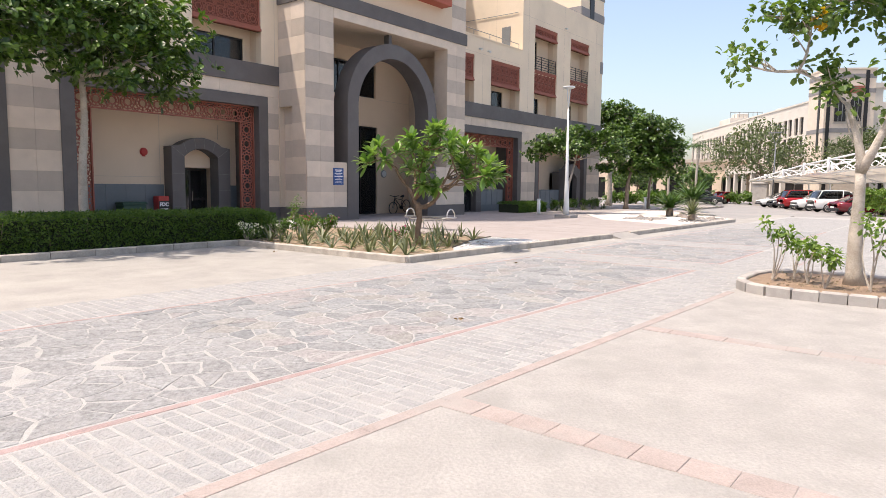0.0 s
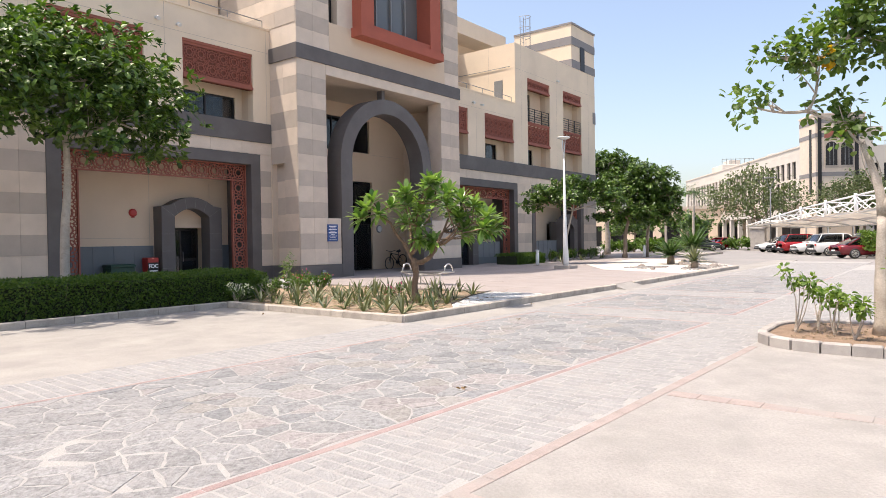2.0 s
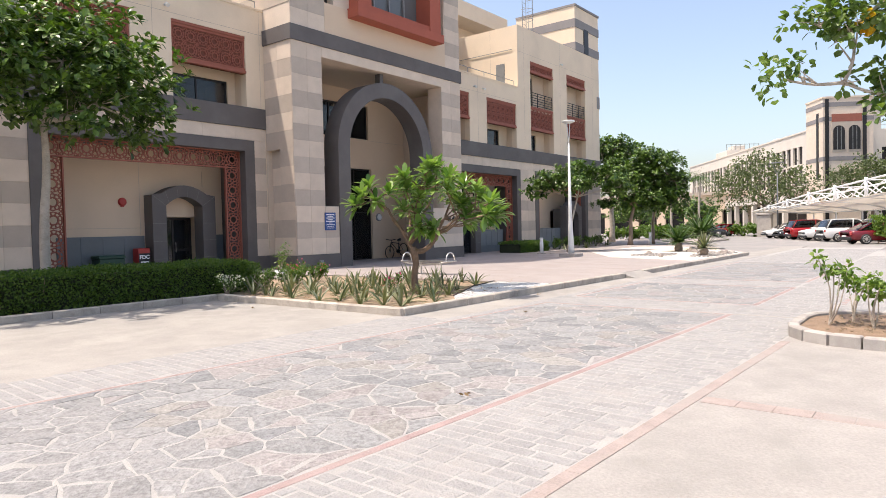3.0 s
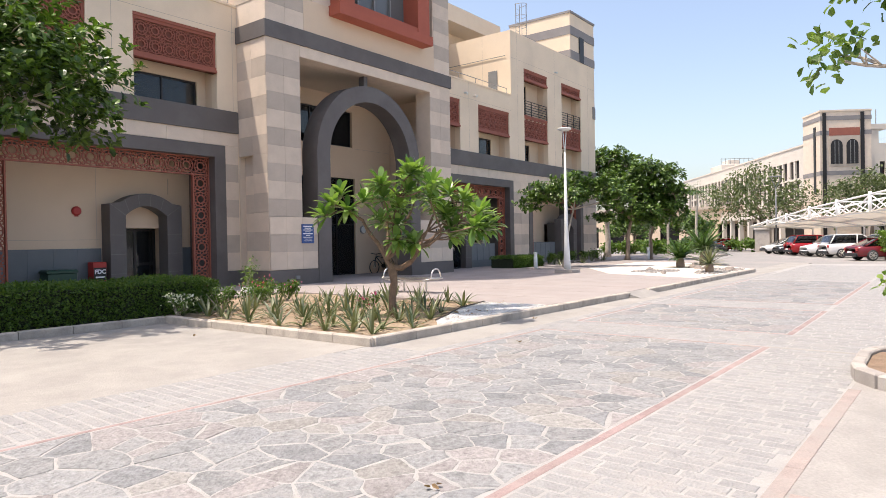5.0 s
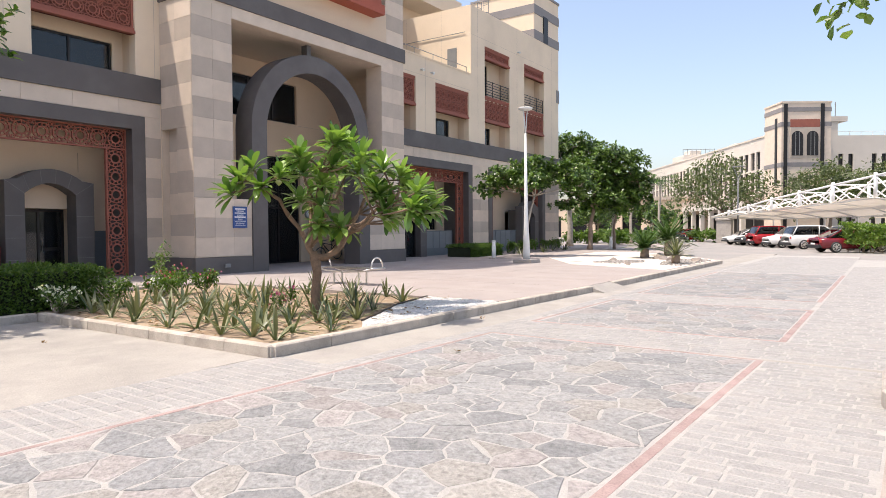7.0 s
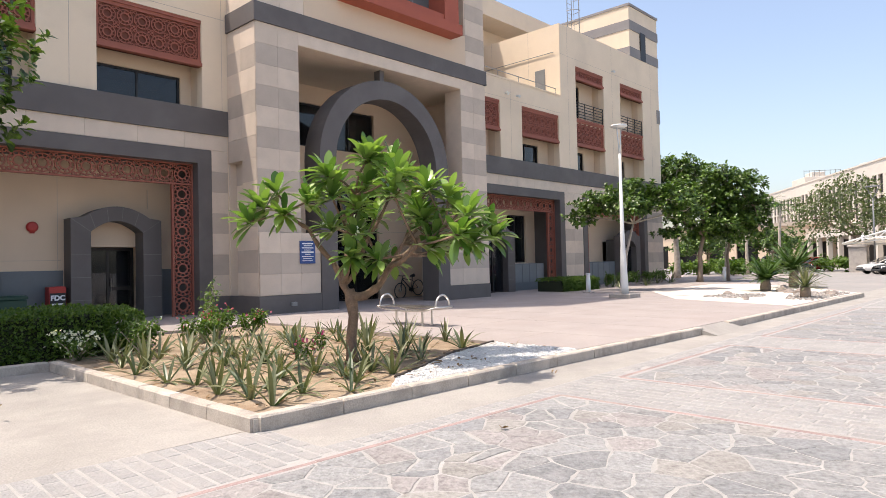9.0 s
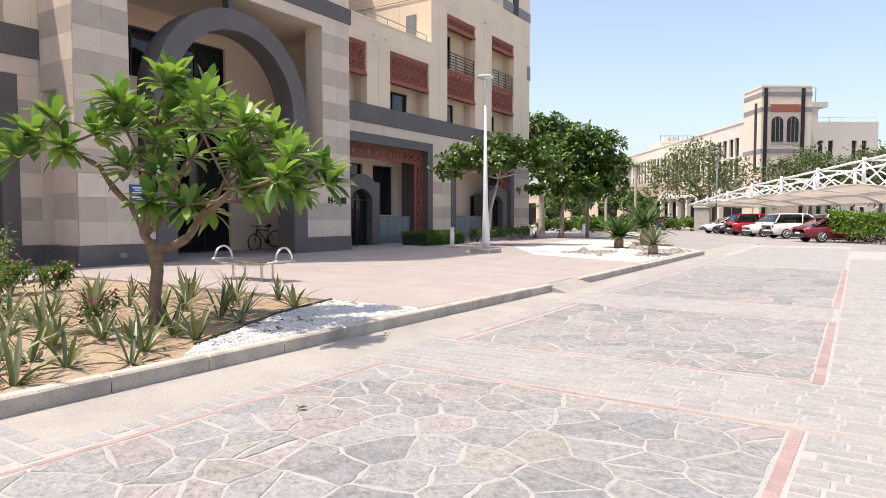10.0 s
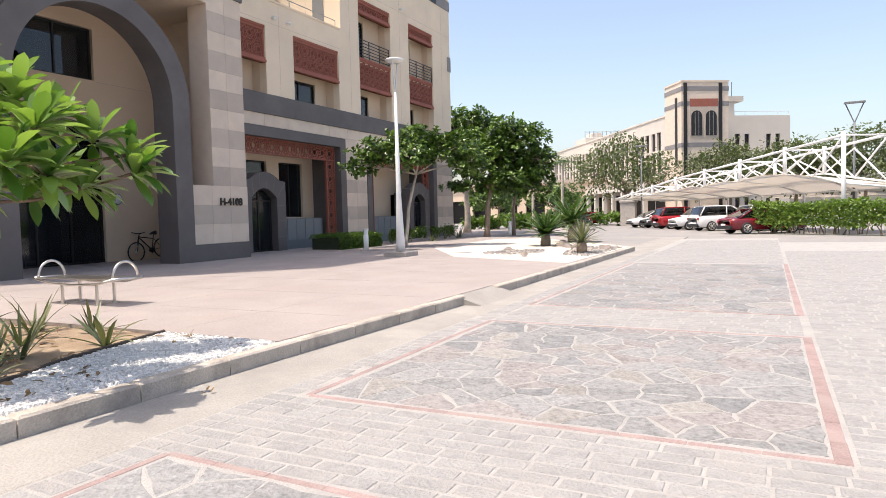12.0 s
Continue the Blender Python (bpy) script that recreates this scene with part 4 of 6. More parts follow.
def stone(m, poly, z, cx, cy):
    """One flagstone with worn edges and a slightly uneven top."""
    i, n = len(m.v), len(poly)
    tilt = (random.uniform(-0.006, 0.006), random.uniform(-0.006, 0.006))
    for s, dz in ((1.0, -0.03), (1.0, -0.003), (0.965, 0.0)):
        for x, y in poly:
            m.v.append((cx + (x - cx) * s, cy + (y - cy) * s, z + dz + (x - cx) * tilt[0] + (y - cy) * tilt[1]))
    for k in (0, n):
        for j in range(n):
            m.f.append((i + k + j, i + k + (j + 1) % n, i + k + n + (j + 1) % n, i + k + n + j))
    m.f.append(tuple(i + 2 * n + j for j in range(n)))


def flagstones(parent, x0, x1, y0, y1, size, near0):
    """Crazy paving; stones beyond near0 (in y) are single pieces, the rest one joined part."""
    cols, rows = max(1, round((x1 - x0) / size)), max(1, round((y1 - y0) / size))
    px, py = (x1 - x0) / cols, (y1 - y0) / rows
    sites = {}
    for i in range(cols):
        for j in range(rows):
            sites[i, j] = (x0 + (i + 0.5 + (0.5 if j % 2 else 0) * 0.6 + random.uniform(-0.5, 0.5)) * px, y0 + (j + 0.5 + random.uniform(-0.5, 0.5)) * py)
    for key in [k for k in sites if random.random() < 0.13]:
        del sites[key]
    rest = Mesh()
    spare = {k: (q[0] + random.uniform(0.35, 0.6) * px, q[1] + random.uniform(-0.5, 0.5) * py) for k, q in sites.items() if random.random() < 0.22}
    spare = {k: q for k, q in spare.items() if q[0] < x1 - 0.05}
    every = [(k, q) for k, q in sites.items()] + [(k, q) for k, q in spare.items()]
    for (i, j), s in every:
        near = [q[i + a, j + b] for q in (sites, spare) for a in (-2, -1, 0, 1, 2) for b in (-2, -1, 0, 1, 2) if (i + a, j + b) in q and q[i + a, j + b] != s]
        poly = cell(s, near, (x0, x1, y0, y1), random.uniform(0.001, 0.007))
        if not poly:
            continue
        cx, cy = sum(p[0] for p in poly) / len(poly), sum(p[1] for p in poly) / len(poly)
        if cy >= near0:
            m = Mesh()
            stone(m, [(x - cx, y - cy) for x, y in poly], 0, 0, 0)
            ob = part("flagstone", m, random.choice((FLAG, FLAG, FLAG, FLAG, FLAG, FLAG2, FLAG2, FLAG3, FLAG4)), parent)
            ob.location = (cx, cy, random.uniform(-0.002, 0.003))
        else:
            stone(rest, poly, random.uniform(-0.003, 0.003), cx, cy)
    if rest.f:
        part("flagstones", rest, FLAGJ, parent, kind="stuff")


def setts(parent, x0, x1, y0, y1, near0, near1, long=0.31, deep=0.15):
    """Courses of small blocks laid along x; those between near0 and near1 are single pieces."""
    rest = Mesh()
    kinds = []
    for w in (0.24, 0.30, 0.36):
        me = Mesh().soft(-w / 2, w / 2, -deep / 2 + 0.011, deep / 2 - 0.011, -0.03, 0.0, 0.006).data("sett")
        me.materials.append(SETT)
        kinds.append((w, me))
    rows = max(1, round((y1 - y0) / deep))
    for r in range(rows):
        y = y0 + (r + 0.5) * (y1 - y0) / rows
        x = x0 + 0.01 + random.uniform(-0.2, 0.0)
        while x < x1 - 0.08:
            w, me = random.choice(kinds)
            a, b = max(x, x0), min(x + w, x1)
            if b - a > 0.07:
                yj = y + random.uniform(-0.006, 0.006)
                if near0 <= y <= near1 and abs(b - a - w) < 1e-6:
                    ob = new("sett", me)
                    ob.parent = parent
                    ob.matrix_basis = pose((a + b) / 2, yj, random.uniform(-0.001, 0.002), random.uniform(-0.5, 0.5), random.uniform(-0.5, 0.5), random.uniform(-1, 1))
                else:
                    z = random.uniform(-0.001, 0.002)
                    rest.soft(a, b, yj - deep / 2 + 0.011, yj + deep / 2 - 0.011, -0.03, z, 0.006)
            x += w + 0.022
    if rest.f:
        part("setts", rest, SETTJ, parent, kind="stuff")


def red_line(parent, x0, y0, x1, y1, wide=0.085, long=0.42, material=REDLINE, name="paver"):
    d = Vector((x1 - x0, y1 - y0, 0))
    n = max(1, round(d.length / long))
    me = Mesh().soft(0.002, d.length / n - 0.002, -wide / 2, wide / 2, -0.03, 0.0, 0.003).data(name)
    me.materials.append(material)
    for k in range(n):
        ob = new(name, me)
        ob.parent = parent
        ob.matrix_basis = pose(x0 + d.x * k / n, y0 + d.y * k / n, random.uniform(-0.002, 0.002) + (0.005 if material is ORANGE else 0), 0, 0, math.degrees(math.atan2(d.y, d.x)) + random.uniform(-0.3, 0.3))


def paving(label, m, bedbox, top=-0.003):
    ob = slab("pavement", Mesh().box(*bedbox, -0.2, top), MORTAR, label, "pavement")
    ob.matrix_basis = m
    return ob


SOUTH = pose(-5.7, 12.2, 0, 0, 0, -1.72)
# south of the cross band, in the frame of its corner
pa = paving("grey crazy paving with pale mortar joints and red borders", SOUTH, (-1.98, 1.79, -24, 0))
flagstones(pa, -1.93, 1.72, -24, -0.06, 0.335, -9.6)
red_line(pa, -1.98, -24, -1.98, 0, 0.06)
red_line(pa, 1.79, -24, 1.79, 0)
red_line(pa, -1.98, 0.0, 1.79, 0.0, 0.06)
pb = paving("courses of small grey setts with pale joints", SOUTH, (1.79, 3.2, -24, 0))
setts(pb, 1.86, 3.12, -24, 0, -10.6, -2.6)
red_line(pb, 3.2, -24, 3.2, -2.4, 0.12, 0.42, ORANGE)
pc = paving("courses of small grey setts half covered with sand", SOUTH, (-3.3, -1.98, -24, -3.1))
setts(pc, -3.28, -2.05, -24, -3.1, 99, 99)
pd = paving("narrow strip of grey setts beside the gutter", SOUTH, (-2.3, -1.98, -3.1, 0))
setts(pd, -2.29, -2.03, -3.1, 0, -3.1, 0)
ORIG = pose(0, 0, 0)
slab("pavement_joint", Mesh().box(-8.9, -2.3, 11.9, 12.5, -0.25, -0.0105), MORTAR, "pale mortar joint beside the cross band", "pavement")
pe = paving("cross band of small grey setts", ORIG, (-8.05, -2.4, 12.25, 13.65), -0.004)
setts(pe, -8.03, -2.45, 12.27, 13.63, 12.2, 13.7)
pf = paving("grey crazy paving panel with a red border", ORIG, (-7.7, -3.86, 13.65, 17.75))
flagstones(pf, -7.6, -3.93, 13.77, 17.66, 0.345, 13)
for q in ((-7.68, 13.7, -3.86, 13.7), (-7.68, 17.72, -3.86, 17.72), (-7.7, 13.7, -7.7, 17.72), (-3.86, 13.66, -3.86, 17.76)):
    red_line(pf, *q, 0.095 if q[0] > -4 else 0.065)
pg = paving("cross band of small grey setts", ORIG, (-7.7, -3.86, 17.75, 19.35))
setts(pg, -7.68, -3.88, 17.8, 19.3, 17.8, 19.3)
ph = paving("grey crazy paving panel with a red border", ORIG, (-7.7, -3.86, 19.35, 28.4))
flagstones(ph, -7.6, -3.93, 19.44, 28.2, 0.37, 19)
for q in ((-7.7, 19.38, -7.7, 28.3), (-3.86, 19.36, -3.86, 28.3), (-7.7, 19.38, -3.86, 19.38)):
    red_line(ph, *q, 0.095 if q[0] > -4 else 0.065)
pi_ = paving("strips of small grey setts along the road", ORIG, (-3.86, 3.5, 13.65, 40))
setts(pi_, -3.78, 3.4, 13.68, 34, 13.7, 15.2)
red_line(pi_, -2.47, 14.5, -2.47, 19.2, 0.1)
pj = paving("strips of small grey setts along the road", ORIG, (-8.05, -7.7, 13.65, 44))
setts(pj, -8.03, -7.74, 13.68, 34, 13.7, 19)
pk = paving("sett-paved road running on to the parking rows", ORIG, (-7.7, -3.86, 28.4, 44))
setts(pk, -7.68, -3.88, 28.45, 42, 99, 99, deep=0.2)
pl_ = tagged(part("joint_line", Mesh().box(-2.6, -2.5, 2.4, 2.5, -0.03, 0.001), ORANGE), "faded orange paver line across the concrete slab", "paver line", "", "structure")
red_line(pl_, -2.75, 2.5, 5.0, 2.45, 0.26, 0.3, ORANGE)
red_line(pl_, -2.6, 6.1, 5.0, 6.1, 0.22, 0.3, ORANGE)

# white gravel and pebbles


def pebbles(m, poly, count, r0, r1, z):
    xs, ys = [p[0] for p in poly], [p[1] for p in poly]
    n = 0
    while n < count:
        x, y = random.uniform(min(xs), max(xs)), random.uniform(min(ys), max(ys))
        inside = False
        for (xa, ya), (xb, yb) in zip(poly, poly[1:] + poly[:1]):
            if (ya > y) != (yb > y) and x < (xb - xa) * (y - ya) / (yb - ya) + xa:
                inside = not inside
        if not inside:
            continue
        n += 1
        r, a = random.uniform(r0, r1), random.uniform(0, 6.28)
        e = random.uniform(0.6, 1.0)
        i = len(m.v)
        for k in range(5):
            t = a + k * 1.2566
            m.v.append((x + r * math.cos(t), y + r * e * math.sin(t), z - 0.01))
        for k in range(5):
            t = a + k * 1.2566 + 0.4
            m.v.append((x + 0.6 * r * math.cos(t), y + 0.6 * r * e * math.sin(t), z + r * 0.75))
        for k in range(5):
            m.f.append((i + k, i + (k + 1) % 5, i + 5 + (k + 1) % 5, i + 5 + k))
        m.f.append((i + 5, i + 6, i + 7, i + 8, i + 9))


GP = [(-9.1, 10.9), (-9.05, 14.85), (-10.75, 14.85), (-10.35, 13.3), (-9.8, 12.1), (-9.45, 11.3)]
m = Mesh().prism(GP, (0, 0, 0), "z", 0.05, K - 0.012)
pebbles(m, GP, 7000, 0.014, 0.032, K - 0.012)
tagged(part("gravel", m, WHITEG), "bright white gravel patch beside the kerb", "gravel", "", "stuff")
edge = [(x - 0.02, y, K + 0.012) for x, y in reversed(GP[2:])]
tagged(part("edging", Mesh().tube(edge, [0.022] * len(edge), 5), mat("dark_edging", (0.06, 0.045, 0.035), 0.8, 0.2, 8, 60, 0.3)), "dark edging strip between soil and gravel", "edging", "", "structure")
m = Mesh().prism([(-8.95, 26.0), (-8.85, 33.8), (-11, 37), (-15, 42), (-17, 41), (-16.5, 33), (-13.2, 28)], (0, 0, 0), "z", 0.05, K + 0.006)
tagged(part("gravel", m, mat("pale_sand", (0.62, 0.56, 0.49), 0.95, 0.1, 2, 50, 0.4)), "pale sand and gravel round the palms", "gravel", "", "stuff")
m = Mesh()
pebbles(m, [(-9.0, 28.4), (-8.9, 33.6), (-10.6, 34.0), (-10.4, 31.0), (-9.9, 28.9)], 520, 0.03, 0.07, K + 0.006)
pebbles(m, [(-12.9, 29.4), (-12.6, 31.4), (-11.3, 31.6), (-10.9, 29.8), (-11.8, 28.9)], 330, 0.03, 0.075, K + 0.006)
tagged(part("pebble_bed", m, PEBBLE), "loose grey pebbles round the palms", "pebbles", "", "stuff")


# ---- plants ----
def rand_dir(up=0.0):
    v = Vector((random.gauss(0, 1), random.gauss(0, 1), random.gauss(0, 1) + up))
    return v.normalized()


def bent(a, b, sag=0.12, n=5):
    """A slightly wandering line of points from a to b."""
    a, b = Vector(a), Vector(b)
    off = rand_dir() * (b - a).length * sag
    return [a.lerp(b, k / n) + off * math.sin(math.pi * k / n) for k in range(n + 1)]


def leaf_clump(m, c, r, n, size, wide, up=0.5):
    for _ in range(n):
        d = rand_dir(up * 0.3)
        p = c + d * r * random.uniform(0.35, 1.0)
        m.leaf(p, (d + rand_dir() * 0.8 + Vector((0, 0, -0.15))), Vector((0, 0, 1)) + rand_dir() * 0.6, size * random.uniform(0.7, 1.25), wide * random.uniform(0.7, 1.2))


def whorl(m, c, axis, n, size, wide):
    """Leaves set round the tip of a twig, the outer ones nearly flat."""
    axis = axis.normalized()
    side = axis.orthogonal().normalized()
    for k in range(n):
        t, e = k * 2.4 + random.uniform(-0.4, 0.4), 0.5 + 1.15 * k / n + random.uniform(-0.2, 0.2)
        d = axis * math.cos(e) + (side * math.cos(t) + axis.cross(side) * math.sin(t)) * math.sin(e)
        m.leaf(c + rand_dir() * size * 0.3 - axis * size * 0.4 * k / n, d, axis + rand_dir() * 0.3 + Vector((0, 0, 0.5)), size * random.uniform(0.7, 1.2), wide * random.uniform(0.75, 1.15), random.uniform(0.1, 0.45))


def tree(label, base, trunk, limbs_to, blobs, clumps, per, size, wide, leaf, bark, r0, name="tree", group="", clump_r=0.3, shell=0.55, chain=False, whorls=False):
    """A tapered trunk, limbs out to the blobs and a crown of many leaf clumps. trunk: points; blobs: (centre, radii)."""
    t = thing(name, label, "tree", pose(*base), group)
    tr = Mesh()
    full = []
    for a, b in zip(trunk, trunk[1:]):
        full += bent(a, b, 0.03, 4)[:-1]
    full.append(Vector(trunk[-1]))
    rs = [r0 * (1.35 if k == 0 else 1.0) * (1 - 0.45 * k / (len(full) - 1)) for k in range(len(full))]
    tr.tube(full, rs, 10)
    part("trunk", tr, bark, t, smooth=True)
    lm = Mesh()
    fork = Vector(trunk[-1])
    ends = [fork] if chain else []
    for c, r in blobs:
        c = Vector(c)
        start = fork
        if chain and ends:
            start = min(ends, key=lambda e: (e - c).length + (0.5 if e.z > c.z + 0.1 else 0.0))
        line = bent(start, c, 0.10, 5)
        ends.append(c)
        thick = 0.62 if chain and start is fork else (0.22 if chain else 0.5)
        lm.tube(line, [r0 * thick * (1 - (0.45 if chain else 0.75) * k / 5) for k in range(6)], 7)
        for _ in range(limbs_to):
            d = rand_dir(0.4)
            e = c + Vector((d.x * r[0], d.y * r[1], d.z * r[2])) * 0.8
            lm.tube(bent(line[random.randint(2, 5)], e, 0.12, 4), [r0 * (0.13 if chain else 0.2) * (1 - 0.8 * k / 4) for k in range(5)], 5)
    part("branchwork", lm, bark, t, smooth=True)
    cr = Mesh()
    tot = sum(r[0] * r[1] * r[2] for _, r in blobs)
    for c, r in blobs:
        c = Vector(c)
        k = max(2, round(clumps * r[0] * r[1] * r[2] / tot))
        for _ in range(k):
            d = rand_dir(0.35)
            s = random.uniform(shell, 1.08) if random.random() < 0.85 else random.uniform(1.0, 1.25)
            q = c + Vector((d.x * r[0], d.y * r[1], d.z * r[2])) * s
            if whorls:
                whorl(cr, q, d + Vector((0, 0, 1.1)) + rand_dir() * 0.35, per, size, wide)
            else:
                leaf_clump(cr, q, clump_r * random.uniform(0.6, 1.3), per, size, wide)
    part("crown", cr, leaf, t)
    return t


def leafy_box(m, x0, x1, y0, y1, z0, z1, n, size, wide, top=0.45):
    """Leaves over the faces of a clipped hedge, with some inside."""
    for _ in range(n):
        u = random.random()
        x, y, z = random.uniform(x0, x1), random.uniform(y0, y1), random.uniform(z0, z1)
        bump = 0.05 * noise.noise((x * 1.3, y * 1.3, z * 1.3))
        if u < top:
            z, d = z1 + bump * 1.5 + random.uniform(-0.07, 0.05), Vector((0, 0, 1))
        elif u < 0.9:
            x, d = x1 + bump * 1.5 + random.uniform(-0.1, 0.04), Vector((1, 0, 0))
        else:
            y, d = y1 + bump + random.uniform(-0.1, 0.04), Vector((0, 1, 0))
        m.leaf(Vector((x, y, z)), d * 0.6 + rand_dir(), rand_dir(0.8), size * random.uniform(0.7, 1.3), wide, 0.25, True)


hd = thing("hedge", "clipped dark green hedge behind a concrete kerb", "hedge", pose(0, 0, 0))
m = Mesh()
leafy_box(m, -17.0, -15.42, -3.0, 10.1, 0.14, 0.89, 34000, 0.062, 0.02)
leafy_box(m, -16.8, -15.7, 10.05, 10.75, 0.12, 0.8, 2600, 0.066, 0.02)
part("foliage", m, L_HEDGE, hd)
m = Mesh()
for k in range(130):
    x, y = random.uniform(-16.9, -15.5), random.uniform(-3, 10.0)
    m.tube(bent((x, y, 0.08), (x + random.uniform(-0.15, 0.15), y + random.uniform(-0.15, 0.15), 0.78), 0.1, 3), [0.015, 0.012, 0.01, 0.006], 5)
part("stem_work", m, BARK, hd)
# near-black core: the shade between the leaves, painted as a solid box
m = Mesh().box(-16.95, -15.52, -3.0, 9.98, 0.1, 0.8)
part("inner_mass", m, mat("hedge_inner_shade", (0.02, 0.028, 0.012), 0.95, 0.3, 12, 60, 0.8), hd)

tree("broad dense dark green shade tree behind the hedge", (-17.6, 6.15, 0.08), [(0, 0, 0), (0.0, 0.0, 2.2), (0.0, 0.05, 4.3)], 7,
     [((0.3, 0.4, 5.7), (2.1, 2.2, 1.5)), ((-0.2, 1.9, 5.3), (1.7, 1.45, 1.2)), ((0.2, -1.8, 5.6), (2.2, 1.9, 1.5)), ((0.8, 0.9, 4.7), (1.5, 1.8, 0.9)), ((-1.3, -0.2, 6.3), (1.6, 1.9, 1.1)), ((0.6, -2.8, 4.9), (1.5, 1.4, 1.0)), ((0.7, 2.2, 4.2), (0.7, 0.7, 0.6))],
     1250, 9, 0.215, 0.064, L_DARK, BARKL, 0.13, shell=0.4, chain=True, whorls=True)

# frangipani in the bed
fr = thing("frangipani_tree", "young frangipani tree with long glossy leaves in a sandy bed", "tree", pose(-11.2, 12.0, 0.08))
RV, DV = Vector((0.795, 0.607, 0)), Vector((-0.607, 0.795, 0))
tm, lm = Mesh(), Mesh()
tm.tube([(0, 0, -0.03), (0.0, 0.0, 0.12), (-0.01, 0.0, 0.4), (0.03, 0.02, 0.72), (0.0, 0.0, 1.0), (-0.03, 0.0, 1.12)], [0.115, 0.09, 0.078, 0.076, 0.095, 0.07], 14)
part("trunk", tm, BARKF, fr, smooth=True)


def at_plane(u, d, z):
    return RV * u + DV * d + Vector((0, 0, z))


fork = at_plane(0.0, 0.0, 1.02)
mids = []


def limb(points, r0, r1):
    """A knobbly limb through the given points; its last points carry twigs."""
    pts = []
    for p, q in zip(points, points[1:]):
        pts += bent(p, q, 0.06, 4)[:-1]
    pts.append(points[-1])
    n = len(pts) - 1
    lm.tube(pts, [r0 + (r1 - r0) * k / n + 0.006 * math.sin(k * 2.1) * (r0 > 0.04) for k in range(n + 1)], 9)
    mids.extend(points[2:])


knot = at_plane(-0.12, 0.0, 1.2)
limb([fork, knot, at_plane(-0.3, 0.1, 1.55), at_plane(-0.6, -0.1, 2.05), at_plane(-0.88, -0.3, 2.3)], 0.06, 0.022)
limb([knot, at_plane(-0.1, 0.1, 1.5), at_plane(-0.12, 0.3, 2.0), at_plane(-0.25, 0.4, 2.5)], 0.045, 0.022)
limb([knot, at_plane(-0.02, -0.1, 1.45), at_plane(0.06, -0.25, 1.95), at_plane(0.2, -0.4, 2.5)], 0.045, 0.022)
limb([knot, at_plane(0.08, 0.05, 1.4), at_plane(0.22, 0.3, 1.9), at_plane(0.5, 0.5, 2.5)], 0.045, 0.022)
elbow = at_plane(0.42, 0.02, 1.16)
limb([fork, at_plane(0.2, 0.03, 1.02), elbow, at_plane(0.58, 0.0, 1.42), at_plane(0.85, -0.1, 1.62), at_plane(1.15, -0.2, 1.9)], 0.075, 0.024)
limb([elbow, at_plane(0.55, 0.2, 1.4), at_plane(0.75, 0.4, 1.8), at_plane(0.95, 0.5, 2.3)], 0.045, 0.022)
limb([at_plane(0.58, 0.0, 1.42), at_plane(0.8, -0.25, 1.5), at_plane(1.1, -0.5, 1.75), at_plane(1.5, -0.5, 2.0)], 0.04, 0.02)
mids = [e for e in mids if e.z > 1.5]
outline = ((-1.5, 2.2), (-1.35, 2.45), (-1.15, 2.7), (-0.95, 2.3), (-0.6, 2.55), (-0.3, 2.85), (0.0, 2.65), (0.3, 3.05),
           (0.6, 3.2), (0.85, 2.95), (0.2, 2.35), (-0.2, 2.2), (0.05, 1.95), (0.3, 1.6), (0.5, 1.5), (0.55, 2.7), (0.9, 2.5),
           (1.2, 2.75), (1.3, 2.2), (1.5, 1.9), (1.6, 2.5), (1.85, 2.3), (2.1, 2.15), (1.35, 1.75), (1.75, 1.8), (2.2, 1.95), (1.05, 2.2))
cm, fl = Mesh(), Mesh()
for k, (u, z) in enumerate(outline * 2):
    deep = (random.uniform(0.15, 1.1) if k < len(outline) else random.uniform(-1.1, -0.15))
    if k >= len(outline):
        if u < -0.5:
            continue
        u, z = u * 0.92 + random.uniform(-0.15, 0.15), z + random.uniform(-0.2, 0.12)
    if u < -0.5:
        u, deep = u * 0.9, random.uniform(-0.8, -0.1)
    q = at_plane(u, deep, 1.5 + (z - 1.5) * 0.92)
    src = min(mids, key=lambda e: (e - q).length + (0.3 if e.z > q.z - 0.1 else 0))
    lm.tube(bent(src, q, 0.12, 4), [0.021, 0.018, 0.016, 0.016, 0.019], 6)
    axis = ((q - src).normalized() + Vector((0, 0, 0.7)) + rand_dir() * 0.25).normalized()
    side = axis.orthogonal().normalized()
    count = random.randint(17, 23)
    for j in range(count):
        t = j * 2.4 + random.uniform(-0.3, 0.3)
        spread = 0.35 + 1.25 * (j / count) + random.uniform(-0.1, 0.15)
        out = side * math.cos(t) + axis.cross(side) * math.sin(t)
        d = axis * math.cos(spread) + out * math.sin(spread)
        cm.strap(q - axis * 0.10 * (j / count), d, random.uniform(0.29, 0.42), random.uniform(0.052, 0.07), random.uniform(0.15, 1.1), 7, 3.4, 0.2)
    if random.random() < 0.2:
        for _ in range(7):
            fl.leaf(q + axis * 0.12 + rand_dir() * 0.06, rand_dir(0.8), rand_dir(), 0.06, 0.02)
part("branchwork", lm, BARKF, fr, smooth=True)
part("crown", cm, L_FRANGI, fr, smooth=True)
part("blossom", fl, PETALW, fr, "small white flowers")

